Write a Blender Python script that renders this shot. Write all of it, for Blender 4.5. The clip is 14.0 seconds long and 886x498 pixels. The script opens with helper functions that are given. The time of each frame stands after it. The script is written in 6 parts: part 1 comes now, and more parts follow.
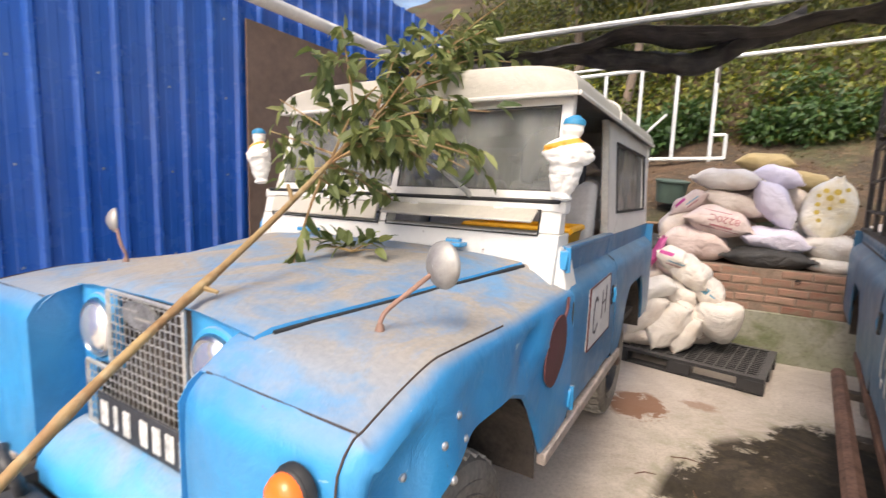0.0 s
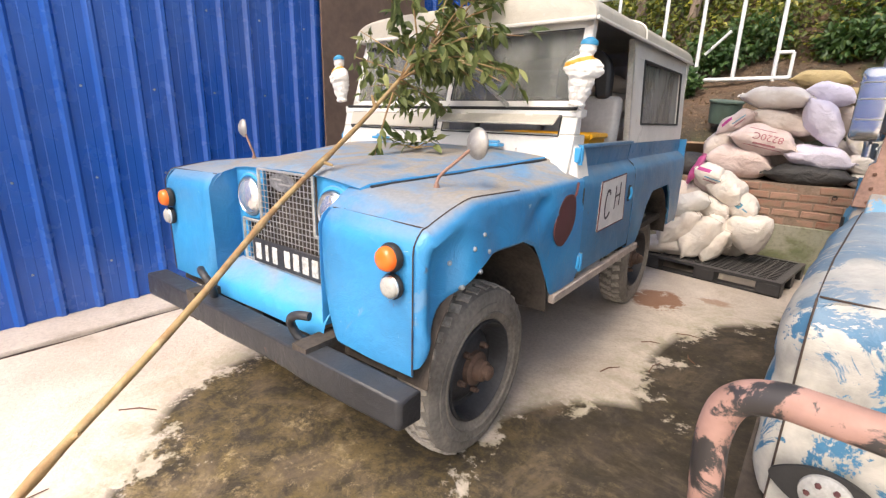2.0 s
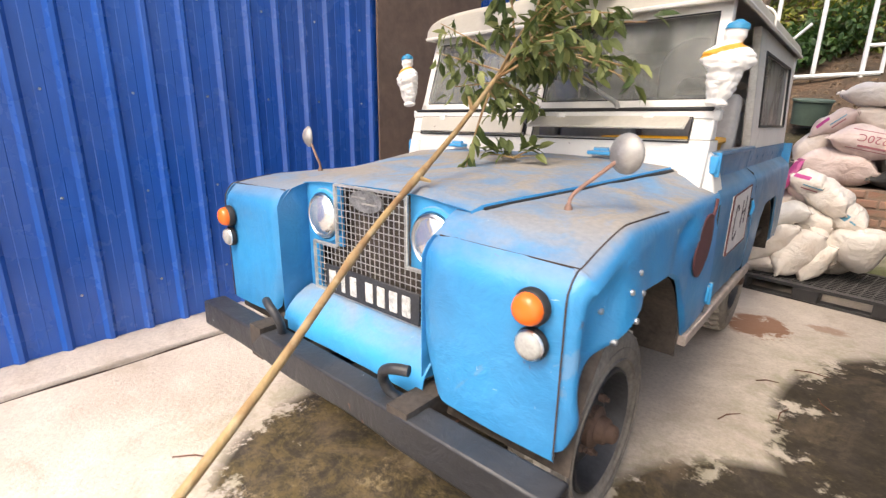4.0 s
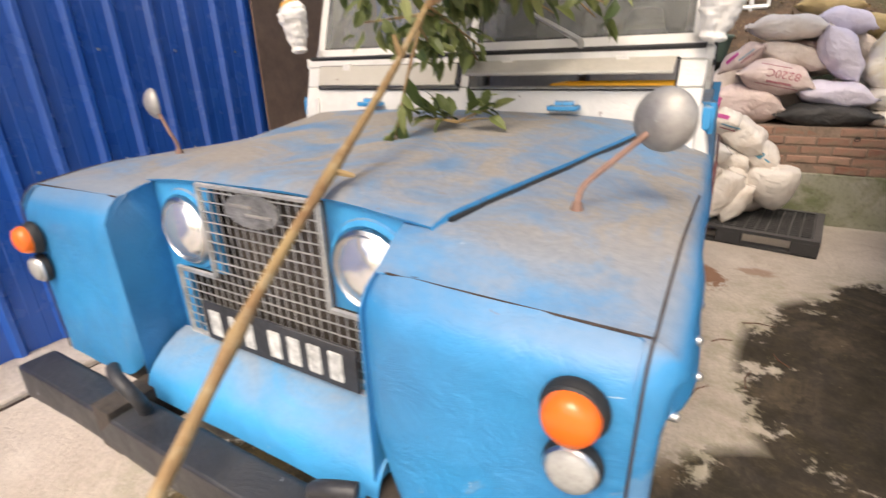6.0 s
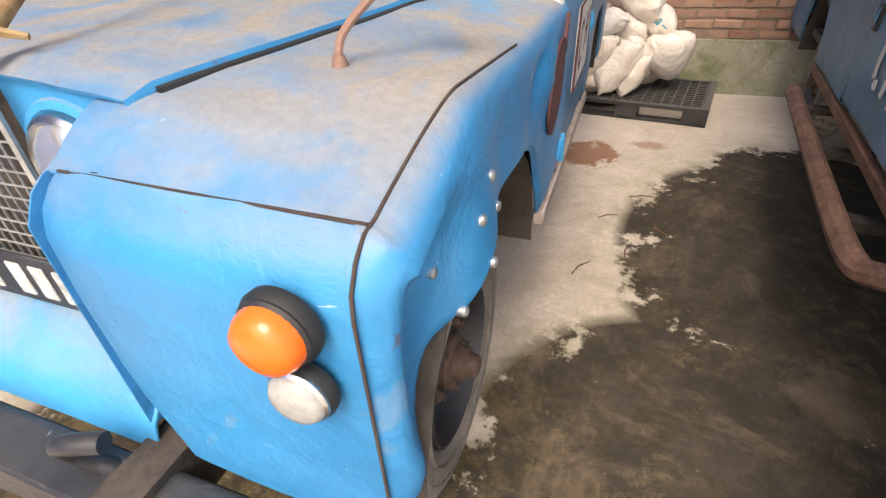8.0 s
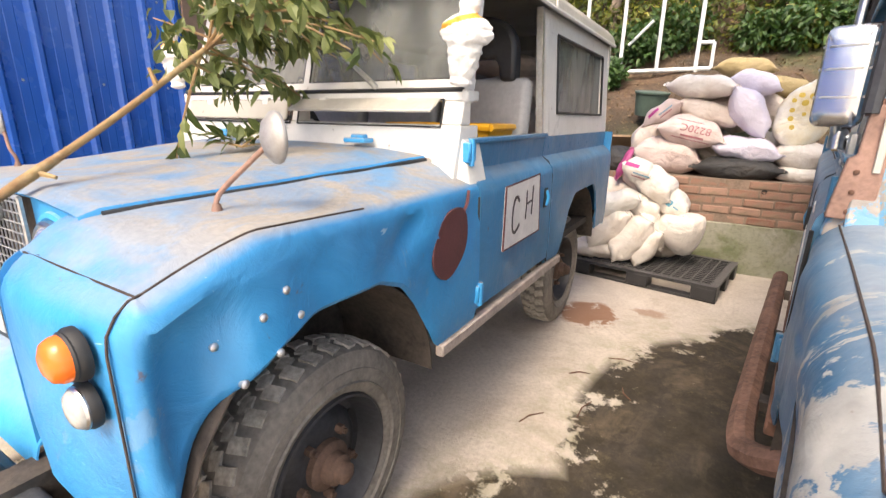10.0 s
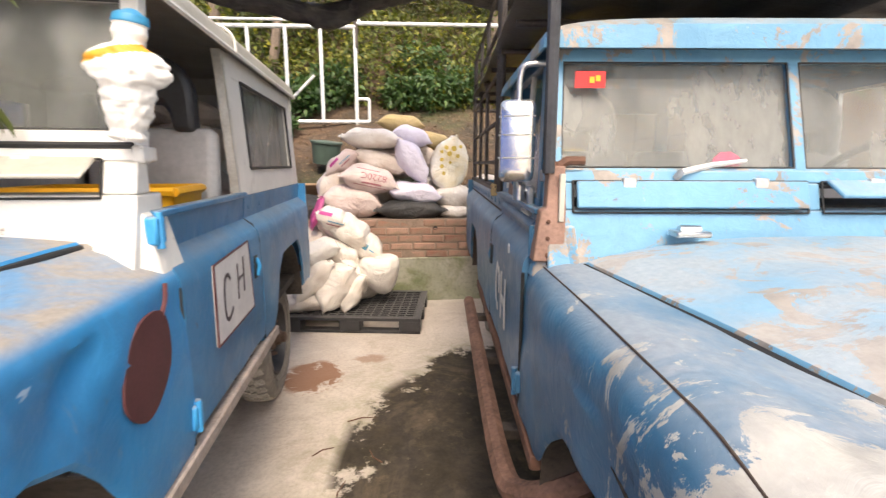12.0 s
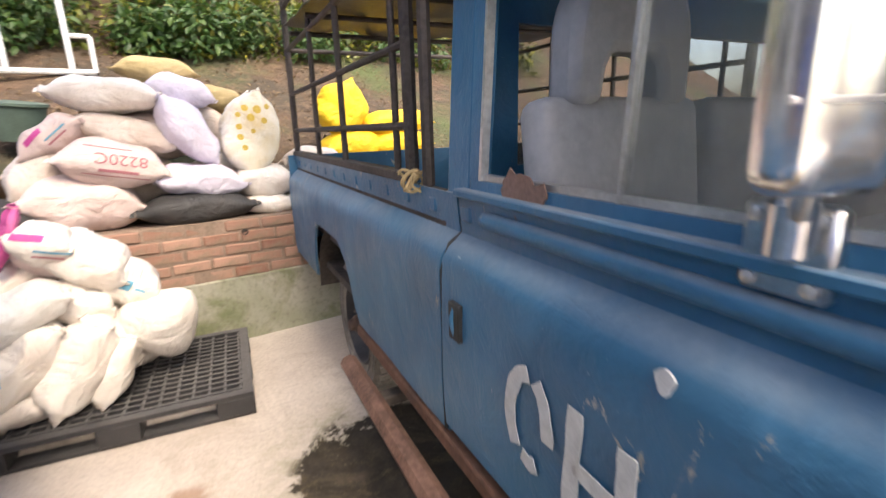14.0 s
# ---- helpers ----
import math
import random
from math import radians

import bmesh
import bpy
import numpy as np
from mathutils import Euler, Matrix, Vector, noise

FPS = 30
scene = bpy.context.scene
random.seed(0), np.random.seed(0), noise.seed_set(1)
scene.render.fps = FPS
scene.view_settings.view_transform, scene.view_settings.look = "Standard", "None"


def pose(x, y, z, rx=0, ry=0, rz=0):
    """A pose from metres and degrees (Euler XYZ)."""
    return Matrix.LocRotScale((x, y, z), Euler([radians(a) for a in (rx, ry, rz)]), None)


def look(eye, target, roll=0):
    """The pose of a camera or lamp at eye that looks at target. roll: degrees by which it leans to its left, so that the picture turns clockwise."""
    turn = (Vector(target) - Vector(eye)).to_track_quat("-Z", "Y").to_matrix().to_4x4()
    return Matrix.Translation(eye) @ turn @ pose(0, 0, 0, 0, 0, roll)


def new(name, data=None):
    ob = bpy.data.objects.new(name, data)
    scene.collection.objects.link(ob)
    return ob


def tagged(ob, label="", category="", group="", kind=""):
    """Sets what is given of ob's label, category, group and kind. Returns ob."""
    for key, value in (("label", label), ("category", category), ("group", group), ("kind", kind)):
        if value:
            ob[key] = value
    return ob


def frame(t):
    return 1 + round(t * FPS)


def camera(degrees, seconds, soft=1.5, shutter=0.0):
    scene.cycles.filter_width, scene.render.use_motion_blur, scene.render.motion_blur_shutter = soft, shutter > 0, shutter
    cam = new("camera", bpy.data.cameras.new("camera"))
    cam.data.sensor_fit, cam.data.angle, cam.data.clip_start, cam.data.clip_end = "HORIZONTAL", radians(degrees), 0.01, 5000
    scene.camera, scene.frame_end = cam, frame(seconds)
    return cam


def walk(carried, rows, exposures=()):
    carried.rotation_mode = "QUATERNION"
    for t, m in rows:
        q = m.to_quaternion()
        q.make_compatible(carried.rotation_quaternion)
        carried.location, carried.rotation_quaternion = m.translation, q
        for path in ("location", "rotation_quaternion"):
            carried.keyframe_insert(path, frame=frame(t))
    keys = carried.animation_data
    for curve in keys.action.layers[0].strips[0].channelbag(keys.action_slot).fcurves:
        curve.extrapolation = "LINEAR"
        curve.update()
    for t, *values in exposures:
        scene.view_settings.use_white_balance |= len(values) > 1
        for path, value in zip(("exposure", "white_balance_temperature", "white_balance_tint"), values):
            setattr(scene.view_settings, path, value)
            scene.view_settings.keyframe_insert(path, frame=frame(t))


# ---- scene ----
from mathutils.bvhtree import BVHTree

cam = camera(87.1, 14.0, soft=1.3, shutter=0.3)
PATH = [
    (0, (0.062, 0.02, 1.497), (-0.951, 1.725, 1.24), 2.0),
    (0.5, (0.171, -0.059, 1.475), (-1.058, 1.475, 1.102), 1.9),
    (1, (0.287, -0.221, 1.439), (-0.929, 1.292, 0.955), 1.4),
    (1.5, (0.416, -0.386, 1.414), (-0.751, 1.143, 0.867), 1.3),
    (2, (0.448, -0.463, 1.41), (-0.722, 1.064, 0.866), 1.5),
    (2.5, (0.439, -0.484, 1.419), (-0.764, 1.021, 0.885), 1.6),
    (3, (0.403, -0.479, 1.401), (-0.832, 0.997, 0.854), 1.6),
    (3.5, (0.247, -0.44, 1.392), (-1.026, 1.006, 0.852), 1.1),
    (3.7, (0.149, -0.406, 1.395), (-1.13, 1.038, 0.867), 0.9),
    (5.8, (-0.463, -0.106, 1.433), (-1.45, 1.503, 0.772), -1.0),
    (6, (-0.397, 0.002, 1.418), (-1.318, 1.622, 0.691), -1.3),
    (6.5, (-0.286, 0.167, 1.383), (-1.056, 1.778, 0.482), -2.3),
    (7, (-0.27, 0.223, 1.334), (-0.896, 1.781, 0.248), -2.9),
    (7.2, (-0.267, 0.221, 1.316), (-0.861, 1.762, 0.188), -3.0),
    (9.3, (0.081, 0.301, 1.312), (-0.644, 1.952, 0.448), -0.0),
    (9.5, (0.161, 0.296, 1.336), (-0.662, 1.957, 0.586), 0.4),
    (10, (0.349, 0.231, 1.373), (-0.628, 1.889, 0.826), 0.9),
    (10.5, (0.37, 0.213, 1.394), (-0.643, 1.891, 0.998), 1.0),
    (11, (0.232, 0.252, 1.342), (-0.582, 2.034, 0.94), 1.0),
    (11.5, (0.124, 0.351, 1.402), (-0.13, 2.305, 1.061), 1.4),
    (12, (0.15, 0.449, 1.42), (0.41, 2.4, 1.063), 0.2),
    (12.5, (0.089, 0.655, 1.388), (0.485, 2.564, 0.945), -0.7),
    (13, (0.092, 1.068, 1.373), (0.626, 2.922, 0.845), -0.3),
    (13.5, (0.071, 1.448, 1.348), (0.844, 3.208, 0.798), -0.5),
    (14, (0.108, 1.848, 1.43), (1.173, 3.463, 0.923), -1.7),
]
walk(cam, [(t, look(eye, target, roll)) for t, eye, target, roll in PATH], [(0, 1.54, 7000, 12), (3.7, 1.5, 7000, 12), (5.8, 1.15, 7200, 12), (7.2, 1.2, 7300, 12), (9.3, 2.05, 7200, 12), (10.5, 1.75, 7200, 12), (12.5, 1.75, 7400, 12), (13.5, 1.88, 7900, 12), (14, 2.12, 7100, 12)])

# ---- world and light ----
SUN_EL, SUN_AZ = 54, 178
world = bpy.data.worlds.new("world")
scene.world = world
world.use_nodes = True
wn = world.node_tree.nodes
sky = wn.new("ShaderNodeTexSky")
sky.sky_type = 'NISHITA'
sky.sun_disc = False
sky.sun_elevation = radians(SUN_EL)
sky.sun_rotation = radians(SUN_AZ)
sky.dust_density = 4.0
sky.air_density = 1.0
sky.ozone_density = 0.6
wn["Background"].inputs[1].default_value = 0.15
world.node_tree.links.new(sky.outputs[0], wn["Background"].inputs[0])
sun = new("sun", bpy.data.lights.new("sun", 'SUN'))
sun.data.energy = 1.3
sun.data.angle = radians(25)
sun.data.color = (1.0, 0.95, 0.88)
_az = radians(SUN_AZ)
sun.matrix_world = look((0, 0, 20), (0 - math.sin(_az) * math.cos(radians(SUN_EL)), 0 - math.cos(_az) * math.cos(radians(SUN_EL)), 20 - math.sin(radians(SUN_EL))))

# ---- materials ----


class Mat:
    """A small node-graph writer for one Principled material."""

    def __init__(self, name, rough=0.6, metal=0.0, color=(0.5, 0.5, 0.5), spec=0.5):
        self.m = bpy.data.materials.new(name)
        self.m.use_nodes = True
        self.n, self.l = self.m.node_tree.nodes, self.m.node_tree.links
        self.b = self.n["Principled BSDF"]
        self.b.inputs["Roughness"].default_value = rough
        self.b.inputs["Metallic"].default_value = metal
        self.b.inputs["Base Color"].default_value = (*color, 1)
        self.b.inputs["Specular IOR Level"].default_value = spec
        self.tc = self.n.new("ShaderNodeTexCoord").outputs["Object"]

    def put(self, sock, val):
        if isinstance(val, (int, float)):
            sock.default_value = val
        elif isinstance(val, tuple):
            sock.default_value = (*val, 1) if len(val) == 3 and sock.type == 'RGBA' else val
        else:
            self.l.new(val, sock)

    def noise(self, scale, detail=4, rough=0.55, vec=None, dist=0.0):
        t = self.n.new("ShaderNodeTexNoise")
        t.inputs["Scale"].default_value, t.inputs["Detail"].default_value = scale, detail
        t.inputs["Roughness"].default_value, t.inputs["Distortion"].default_value = rough, dist
        self.l.new(vec or self.tc, t.inputs["Vector"])
        return t.outputs["Fac"]

    def stretch(self, x, y, z):
        t = self.n.new("ShaderNodeMapping")
        t.inputs["Scale"].default_value = (x, y, z)
        self.l.new(self.tc, t.inputs["Vector"])
        return t.outputs[0]

    def voro(self, scale, vec=None, feature='F1'):
        t = self.n.new("ShaderNodeTexVoronoi")
        t.feature = feature
        t.inputs["Scale"].default_value = scale
        self.l.new(vec or self.tc, t.inputs["Vector"])
        return t.outputs["Distance"]

    def step(self, fac, lo, hi, a=0.0, b=1.0):
        t = self.n.new("ShaderNodeMapRange")
        for k, v in enumerate((lo, hi, a, b)):
            t.inputs[k + 1].default_value = v
        self.put(t.inputs[0], fac)
        return t.outputs[0]

    def math(self, op, a, b=0.0):
        t = self.n.new("ShaderNodeMath")
        t.operation = op
        t.use_clamp = op in ('MULTIPLY', 'ADD')
        self.put(t.inputs[0], a), self.put(t.inputs[1], b)
        return t.outputs[0]

    def mix(self, fac, a, b):
        t = self.n.new("ShaderNodeMix")
        t.data_type = 'RGBA'
        self.put(t.inputs[0], fac), self.put(t.inputs[6], a), self.put(t.inputs[7], b)
        return t.outputs[2]

    def up(self):
        g = self.n.new("ShaderNodeNewGeometry")
        s = self.n.new("ShaderNodeSeparateXYZ")
        self.l.new(g.outputs["Normal"], s.inputs[0])
        return s.outputs[2]

    def axis(self, k):
        s = self.n.new("ShaderNodeSeparateXYZ")
        self.l.new(self.tc, s.inputs[0])
        return s.outputs[k]

    def rand(self):
        return self.n.new("ShaderNodeObjectInfo").outputs["Random"]

    def island(self):
        return self.n.new("ShaderNodeNewGeometry").outputs["Random Per Island"]

    def color(self, c):
        self.put(self.b.inputs["Base Color"], c)
        return self

    def rough(self, r):
        self.put(self.b.inputs["Roughness"], r)
        return self

    def bump(self, h, dist=0.01, strength=0.6):
        t = self.n.new("ShaderNodeBump")
        t.inputs["Distance"].default_value, t.inputs["Strength"].default_value = dist, strength
        self.l.new(h, t.inputs["Height"])
        self.l.new(t.outputs[0], self.b.inputs["Normal"])
        return self


def plain(name, color, rough=0.6, metal=0.0, var=0.25, scale=8.0, bump=0.0, spec=0.5):
    """One colour with two scales of soft variation."""
    m = Mat(name, rough, metal, color, spec)
    dark = tuple(c * (1 - var) for c in color)
    lite = tuple(min(1, c * (1 + var * 0.6)) for c in color)
    f = m.math('ADD', m.math('MULTIPLY', m.noise(scale, 5), 0.6), m.math('MULTIPLY', m.noise(scale * 9, 3), 0.4))
    m.color(m.mix(m.step(f, 0.35, 0.65), dark, lite))
    if bump:
        m.bump(m.noise(scale * 6, 6), 0.01, bump)
    return m.m


def car_paint(name, base, deep, dust, dust_amount, flake, worn, worn_at):
    """Old brushed-on enamel: two blues, dust on faces that look up, chips and bared patches."""
    m = Mat(name, 0.38, 0.0, base)
    big, mid, fine = m.noise(2.3, 5, 0.6), m.noise(9, 6, 0.65, dist=0.6), m.noise(60, 4)
    c = m.mix(m.step(big, 0.35, 0.68), base, deep)
    c = m.mix(m.math('MULTIPLY', m.step(mid, 0.5, 0.75), 0.35), c, tuple(min(1, v * 1.25 + 0.02) for v in base))
    peel = m.noise(4.2, 9, 0.66, vec=m.stretch(1, 1.5, 0.8), dist=0.7)
    if worn > 0.5:
        peel = m.noise(5.5, 10, 0.74, vec=m.stretch(1, 1.5, 0.8), dist=0.6)
        peel = m.math('ADD', peel, m.step(m.axis(1), -0.52, 0.2, 0.21, 0.0))
    bare = m.math('MULTIPLY', m.step(peel, worn_at, worn_at + 0.02), worn)
    c = m.mix(bare, c, m.mix(m.step(m.noise(14, 5), 0.35, 0.65), flake, tuple(v * 0.55 for v in flake)))
    spots = m.math('MULTIPLY', m.step(m.noise(41, 5, 0.62, dist=0.7), 0.725, 0.75), 0.6)
    c = m.mix(spots, c, (0.62, 0.66, 0.68))
    for ax in ((26, 2.2, 9), (3, 20, 26)):
        cut = m.math('MULTIPLY', m.step(m.noise(2.2, 4, 0.6, vec=m.stretch(*ax), dist=0.5), 0.735, 0.75), 0.6)
        c = m.mix(cut, c, (0.50, 0.58, 0.63))
    rust = m.math('MULTIPLY', m.step(m.noise(21, 5, 0.6, dist=0.5), 0.69, 0.74), 0.7)
    c = m.mix(rust, c, (0.13, 0.055, 0.03))
    top = m.step(m.up(), 0.45, 0.95)
    d = m.math('MULTIPLY', top, m.math('MULTIPLY', m.math('MULTIPLY', m.step(m.noise(3.4, 8, 0.68, dist=0.8), 0.36, 0.55, 0.34, 1.0), m.step(m.axis(1), -0.46, -0.2, 0.62, 1.0)), dust_amount))
    film = m.math('MULTIPLY', m.step(m.noise(5, 5), 0.3, 0.8), 0.07)
    allover = m.math('MAXIMUM', d, film)
    c = m.mix(allover, c, m.mix(m.step(fine, 0.3, 0.7), dust, tuple(v * 0.8 for v in dust)))
    m.color(c)
    m.rough(m.math('ADD', m.step(mid, 0.3, 0.7, 0.30, 0.46), m.math('MULTIPLY', allover, 0.45)))
    m.bump(m.math('ADD', m.math('MULTIPLY', mid, 0.5), m.math('ADD', m.math('MULTIPLY', m.noise(5, 3), 0.45), m.math('MULTIPLY', fine, 0.05))), 0.03, 0.45)
    return m.m


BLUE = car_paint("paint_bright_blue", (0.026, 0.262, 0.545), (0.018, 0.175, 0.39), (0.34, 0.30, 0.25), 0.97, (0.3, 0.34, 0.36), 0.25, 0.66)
# Doors and rear sides: shade and dust mixed into a darker, greyer blue.
BLUE_SIDE = car_paint("paint_shaded_dusty_blue", (0.030, 0.205, 0.41), (0.026, 0.135, 0.265), (0.26, 0.26, 0.25), 0.8, (0.3, 0.34, 0.36), 0.3, 0.66)
BLUE_PLAIN = car_paint("paint_bright_blue_clean", (0.040, 0.34, 0.67), (0.030, 0.27, 0.55), (0.34, 0.32, 0.29), 0.9, (0.3, 0.34, 0.36), 0.1, 0.7)
BLUE_OLD = car_paint("paint_faded_blue", (0.030, 0.165, 0.300), (0.022, 0.105, 0.195), (0.40, 0.41, 0.41), 0.62, (0.52, 0.49, 0.42), 0.9, 0.625)
BLUE_SKY = car_paint("paint_sky_blue", (0.15, 0.37, 0.54), (0.10, 0.27, 0.42), (0.42, 0.41, 0.39), 0.68, (0.38, 0.31, 0.24), 0.9, 0.535)
WHITE = car_paint("paint_off_white", (0.74, 0.72, 0.68), (0.62, 0.60, 0.56), (0.50, 0.47, 0.40), 0.75, (0.35, 0.33, 0.3), 0.3, 0.68)
CREAM = car_paint("paint_cream", (0.55, 0.52, 0.44), (0.45, 0.42, 0.36), (0.42, 0.38, 0.31), 0.7, (0.35, 0.33, 0.3), 0.3, 0.68)
RUST = plain("rusty_steel", (0.17, 0.085, 0.055), 0.8, 0.2, 0.5, 6, 0.5)
RUST_PINK = plain("red_oxide_primer", (0.27, 0.16, 0.12), 0.75, 0.0, 0.35, 9, 0.3)
RAIL = plain("rusty_rail", (0.19, 0.105, 0.075), 0.8, 0.1, 0.55, 7, 0.4)
BUMPER = car_paint("bumper_black", (0.022, 0.023, 0.027), (0.014, 0.015, 0.018), (0.10, 0.10, 0.105), 0.55, (0.2, 0.19, 0.18), 0.4, 0.66)
HUB = plain("brown_hub", (0.12, 0.075, 0.055), 0.75, 0.2, 0.4, 9, 0.4)
GAP = plain("dirty_seam", (0.055, 0.038, 0.03), 0.9, 0, 0.4, 20)
BLACK = plain("black_paint_dusty", (0.035, 0.036, 0.04), 0.5, 0.0, 0.5, 7, 0.25)
DARK = plain("dirty_underside", (0.065, 0.052, 0.042), 0.9, 0.0, 0.6, 6, 0.4)
RUBBER = plain("dusty_rubber", (0.44, 0.40, 0.34), 0.9, 0.0, 0.55, 7, 0.4)
RUBBER_SIDE = plain("tyre_wall_rubber", (0.21, 0.19, 0.165), 0.85, 0.0, 0.45, 6, 0.2)
SEAL = plain("black_rubber_seal", (0.02, 0.02, 0.02), 0.6, 0.0, 0.3)
CHROME = plain("dull_chrome", (0.62, 0.62, 0.62), 0.28, 1.0, 0.2, 12, 0.05)
ALU = plain("bare_aluminium", (0.62, 0.62, 0.61), 0.38, 0.85, 0.25, 10, 0.05)
MIRROR = plain("mirror_back_metal", (0.42, 0.40, 0.37), 0.5, 0.5, 0.3, 6)
GALV = plain("galvanised_mesh", (0.5, 0.5, 0.48), 0.5, 0.6, 0.3, 12)
ORANGE = Mat("orange_lens", 0.22, 0.0, (0.85, 0.16, 0.02)).m
CLEAR = plain("frosted_lens", (0.36, 0.36, 0.34), 0.18, 0.0, 0.25, 16)
LAMP = plain("headlamp_glass", (0.72, 0.73, 0.73), 0.18, 0.75, 0.2, 20)
YELLOW = plain("yellow_plastic", (0.85, 0.42, 0.02), 0.45, 0.0, 0.15, 5)
SEAT = plain("grey_vinyl", (0.42, 0.41, 0.40), 0.55, 0.0, 0.18, 5, 0.1)
SEAT_DARK = plain("black_vinyl", (0.03, 0.03, 0.032), 0.5, 0.0, 0.3, 6)
MAROON = plain("maroon_paint", (0.105, 0.035, 0.035), 0.6, 0.0, 0.25, 12)
PAPER = plain("white_painted_board", (0.72, 0.68, 0.64), 0.6, 0.0, 0.15, 10)
LETTER = plain("white_letter_paint", (0.62, 0.62, 0.60), 0.6, 0.0, 0.2, 30)
PLATE_INK = plain("worn_plate_white", (0.58, 0.58, 0.55), 0.6, 0.0, 0.5, 40)
BADGE = plain("tarnished_badge", (0.26, 0.26, 0.25), 0.45, 0.5, 0.6, 22)
INK = plain("dark_lettering", (0.07, 0.05, 0.05), 0.6, 0.0, 0.2, 30)
RED = plain("red_sticker", (0.60, 0.03, 0.03), 0.5, 0.0, 0.15, 20)
PIN_WHITE = plain("white_plaster", (0.80, 0.77, 0.72), 0.5, 0.0, 0.12, 15, 0.15)
PIN_BLUE = plain("blue_gloss", (0.03, 0.25, 0.45), 0.4, 0.0, 0.2, 15)
PIN_ORANGE = plain("orange_gloss", (0.75, 0.35, 0.04), 0.45, 0.0, 0.2, 15)
BOARD = plain("brown_plywood", (0.20, 0.135, 0.10), 0.75, 0.0, 0.3, 1.6, 0.15)
STEEL = plain("painted_steel_grey", (0.55, 0.56, 0.55), 0.5, 0.2, 0.25, 6)
CAGE = plain("dark_weathered_bar", (0.075, 0.062, 0.055), 0.7, 0.3, 0.5, 7, 0.3)
PIPE = plain("white_pipe", (0.66, 0.64, 0.60), 0.5, 0.0, 0.15, 4)
PALLET = car_paint("black_plastic", (0.03, 0.03, 0.032), (0.022, 0.022, 0.024), (0.20, 0.19, 0.18), 0.6, (0.2, 0.19, 0.18), 0.2, 0.7)
SILL = plain("chalky_sill_paint", (0.43, 0.36, 0.31), 0.75, 0.0, 0.35, 7, 0.3)


def glass_mat(name, tint, rough, dirt):
    m = Mat(name, rough, 0.0, tint)
    d = m.math('MULTIPLY', m.step(m.noise(4, 6, 0.6, vec=m.stretch(1, 1, 0.35)), 0.25, 0.8), dirt)
    m.color(m.mix(d, tint, (0.42, 0.42, 0.39)))
    m.b.inputs["IOR"].default_value = 1.5
    m.put(m.b.inputs["Alpha"], m.step(d, 0, 1, 0.18, 1.0))
    m.rough(m.step(d, 0, 1, rough, 0.6))
    return m.m


GLASS = glass_mat("dusty_glass", (0.12, 0.13, 0.12), 0.06, 0.75)
GLASS_CLEAN = glass_mat("window_glass", (0.10, 0.12, 0.11), 0.04, 0.35)

# ---- mesh helpers ----


def part(name, bm, material, parent=None, label="", solid=0.0, sharp=38, bevel=0.0, face=None):
    """Links a bmesh as one mesh object under a thing or a part. face: the way an open sheet looks; its thickness grows away from it."""
    bmesh.ops.recalc_face_normals(bm, faces=bm.faces)
    if face is not None:
        if sum((f.normal * f.calc_area() for f in bm.faces), Vector()).dot(Vector(face)) < 0:
            bmesh.ops.reverse_faces(bm, faces=bm.faces)
        solid = abs(solid)
    for f in bm.faces:
        f.smooth = True
    lim = radians(sharp)
    for e in bm.edges:
        e.smooth = len(e.link_faces) == 2 and e.calc_face_angle(0) < lim
    me = bpy.data.meshes.new(name)
    bm.to_mesh(me)
    bm.free()
    me.materials.append(material)
    ob = new(name, me)
    if parent is not None:
        ob.parent = parent
    if solid:
        s = ob.modifiers.new("thickness", 'SOLIDIFY')
        s.thickness, s.offset = abs(solid), (-1 if solid > 0 else 1)
    if bevel:
        b = ob.modifiers.new("edge", 'BEVEL')
        b.width, b.segments, b.limit_method = bevel, 2, 'ANGLE'
    if label:
        ob["label"] = label
    return ob


def empty(name, m, label, category, group="", kind=""):
    e = new(name)
    e.empty_display_size = 0.2
    e.matrix_world = m
    return tagged(e, label, category, group, kind)


def BM():
    return bmesh.new()


def box(bm, x0, x1, y0, y1, z0, z1, bev=0.0, m=None, seg=1):
    vs = bmesh.ops.create_cube(bm, size=1)["verts"]
    for v in vs:
        v.co = ((x0 + x1) / 2 + v.co.x * (x1 - x0), (y0 + y1) / 2 + v.co.y * (y1 - y0), (z0 + z1) / 2 + v.co.z * (z1 - z0))
    if m is not None:
        bmesh.ops.transform(bm, matrix=m, verts=vs)
    if bev:
        es = list({e for v in vs for e in v.link_edges})
        bmesh.ops.bevel(bm, geom=es, offset=bev, segments=seg, affect='EDGES', profile=0.5)
    return bm


def grid(bm, rows, closed=False):
    """Quads over rows of points; closed: each row is a ring."""
    vr = [[bm.verts.new(p) for p in r] for r in rows]
    n = len(rows[0])
    for a, b in zip(vr, vr[1:]):
        for k in range(n if closed else n - 1):
            q = (a[k], a[(k + 1) % n], b[(k + 1) % n], b[k])
            bm.faces.new(q)
    return vr


def loft(bm, rings, caps=True):
    vr = grid(bm, rings, closed=True)
    if caps:
        bm.faces.new(vr[0]), bm.faces.new(list(reversed(vr[-1])))
    return bm


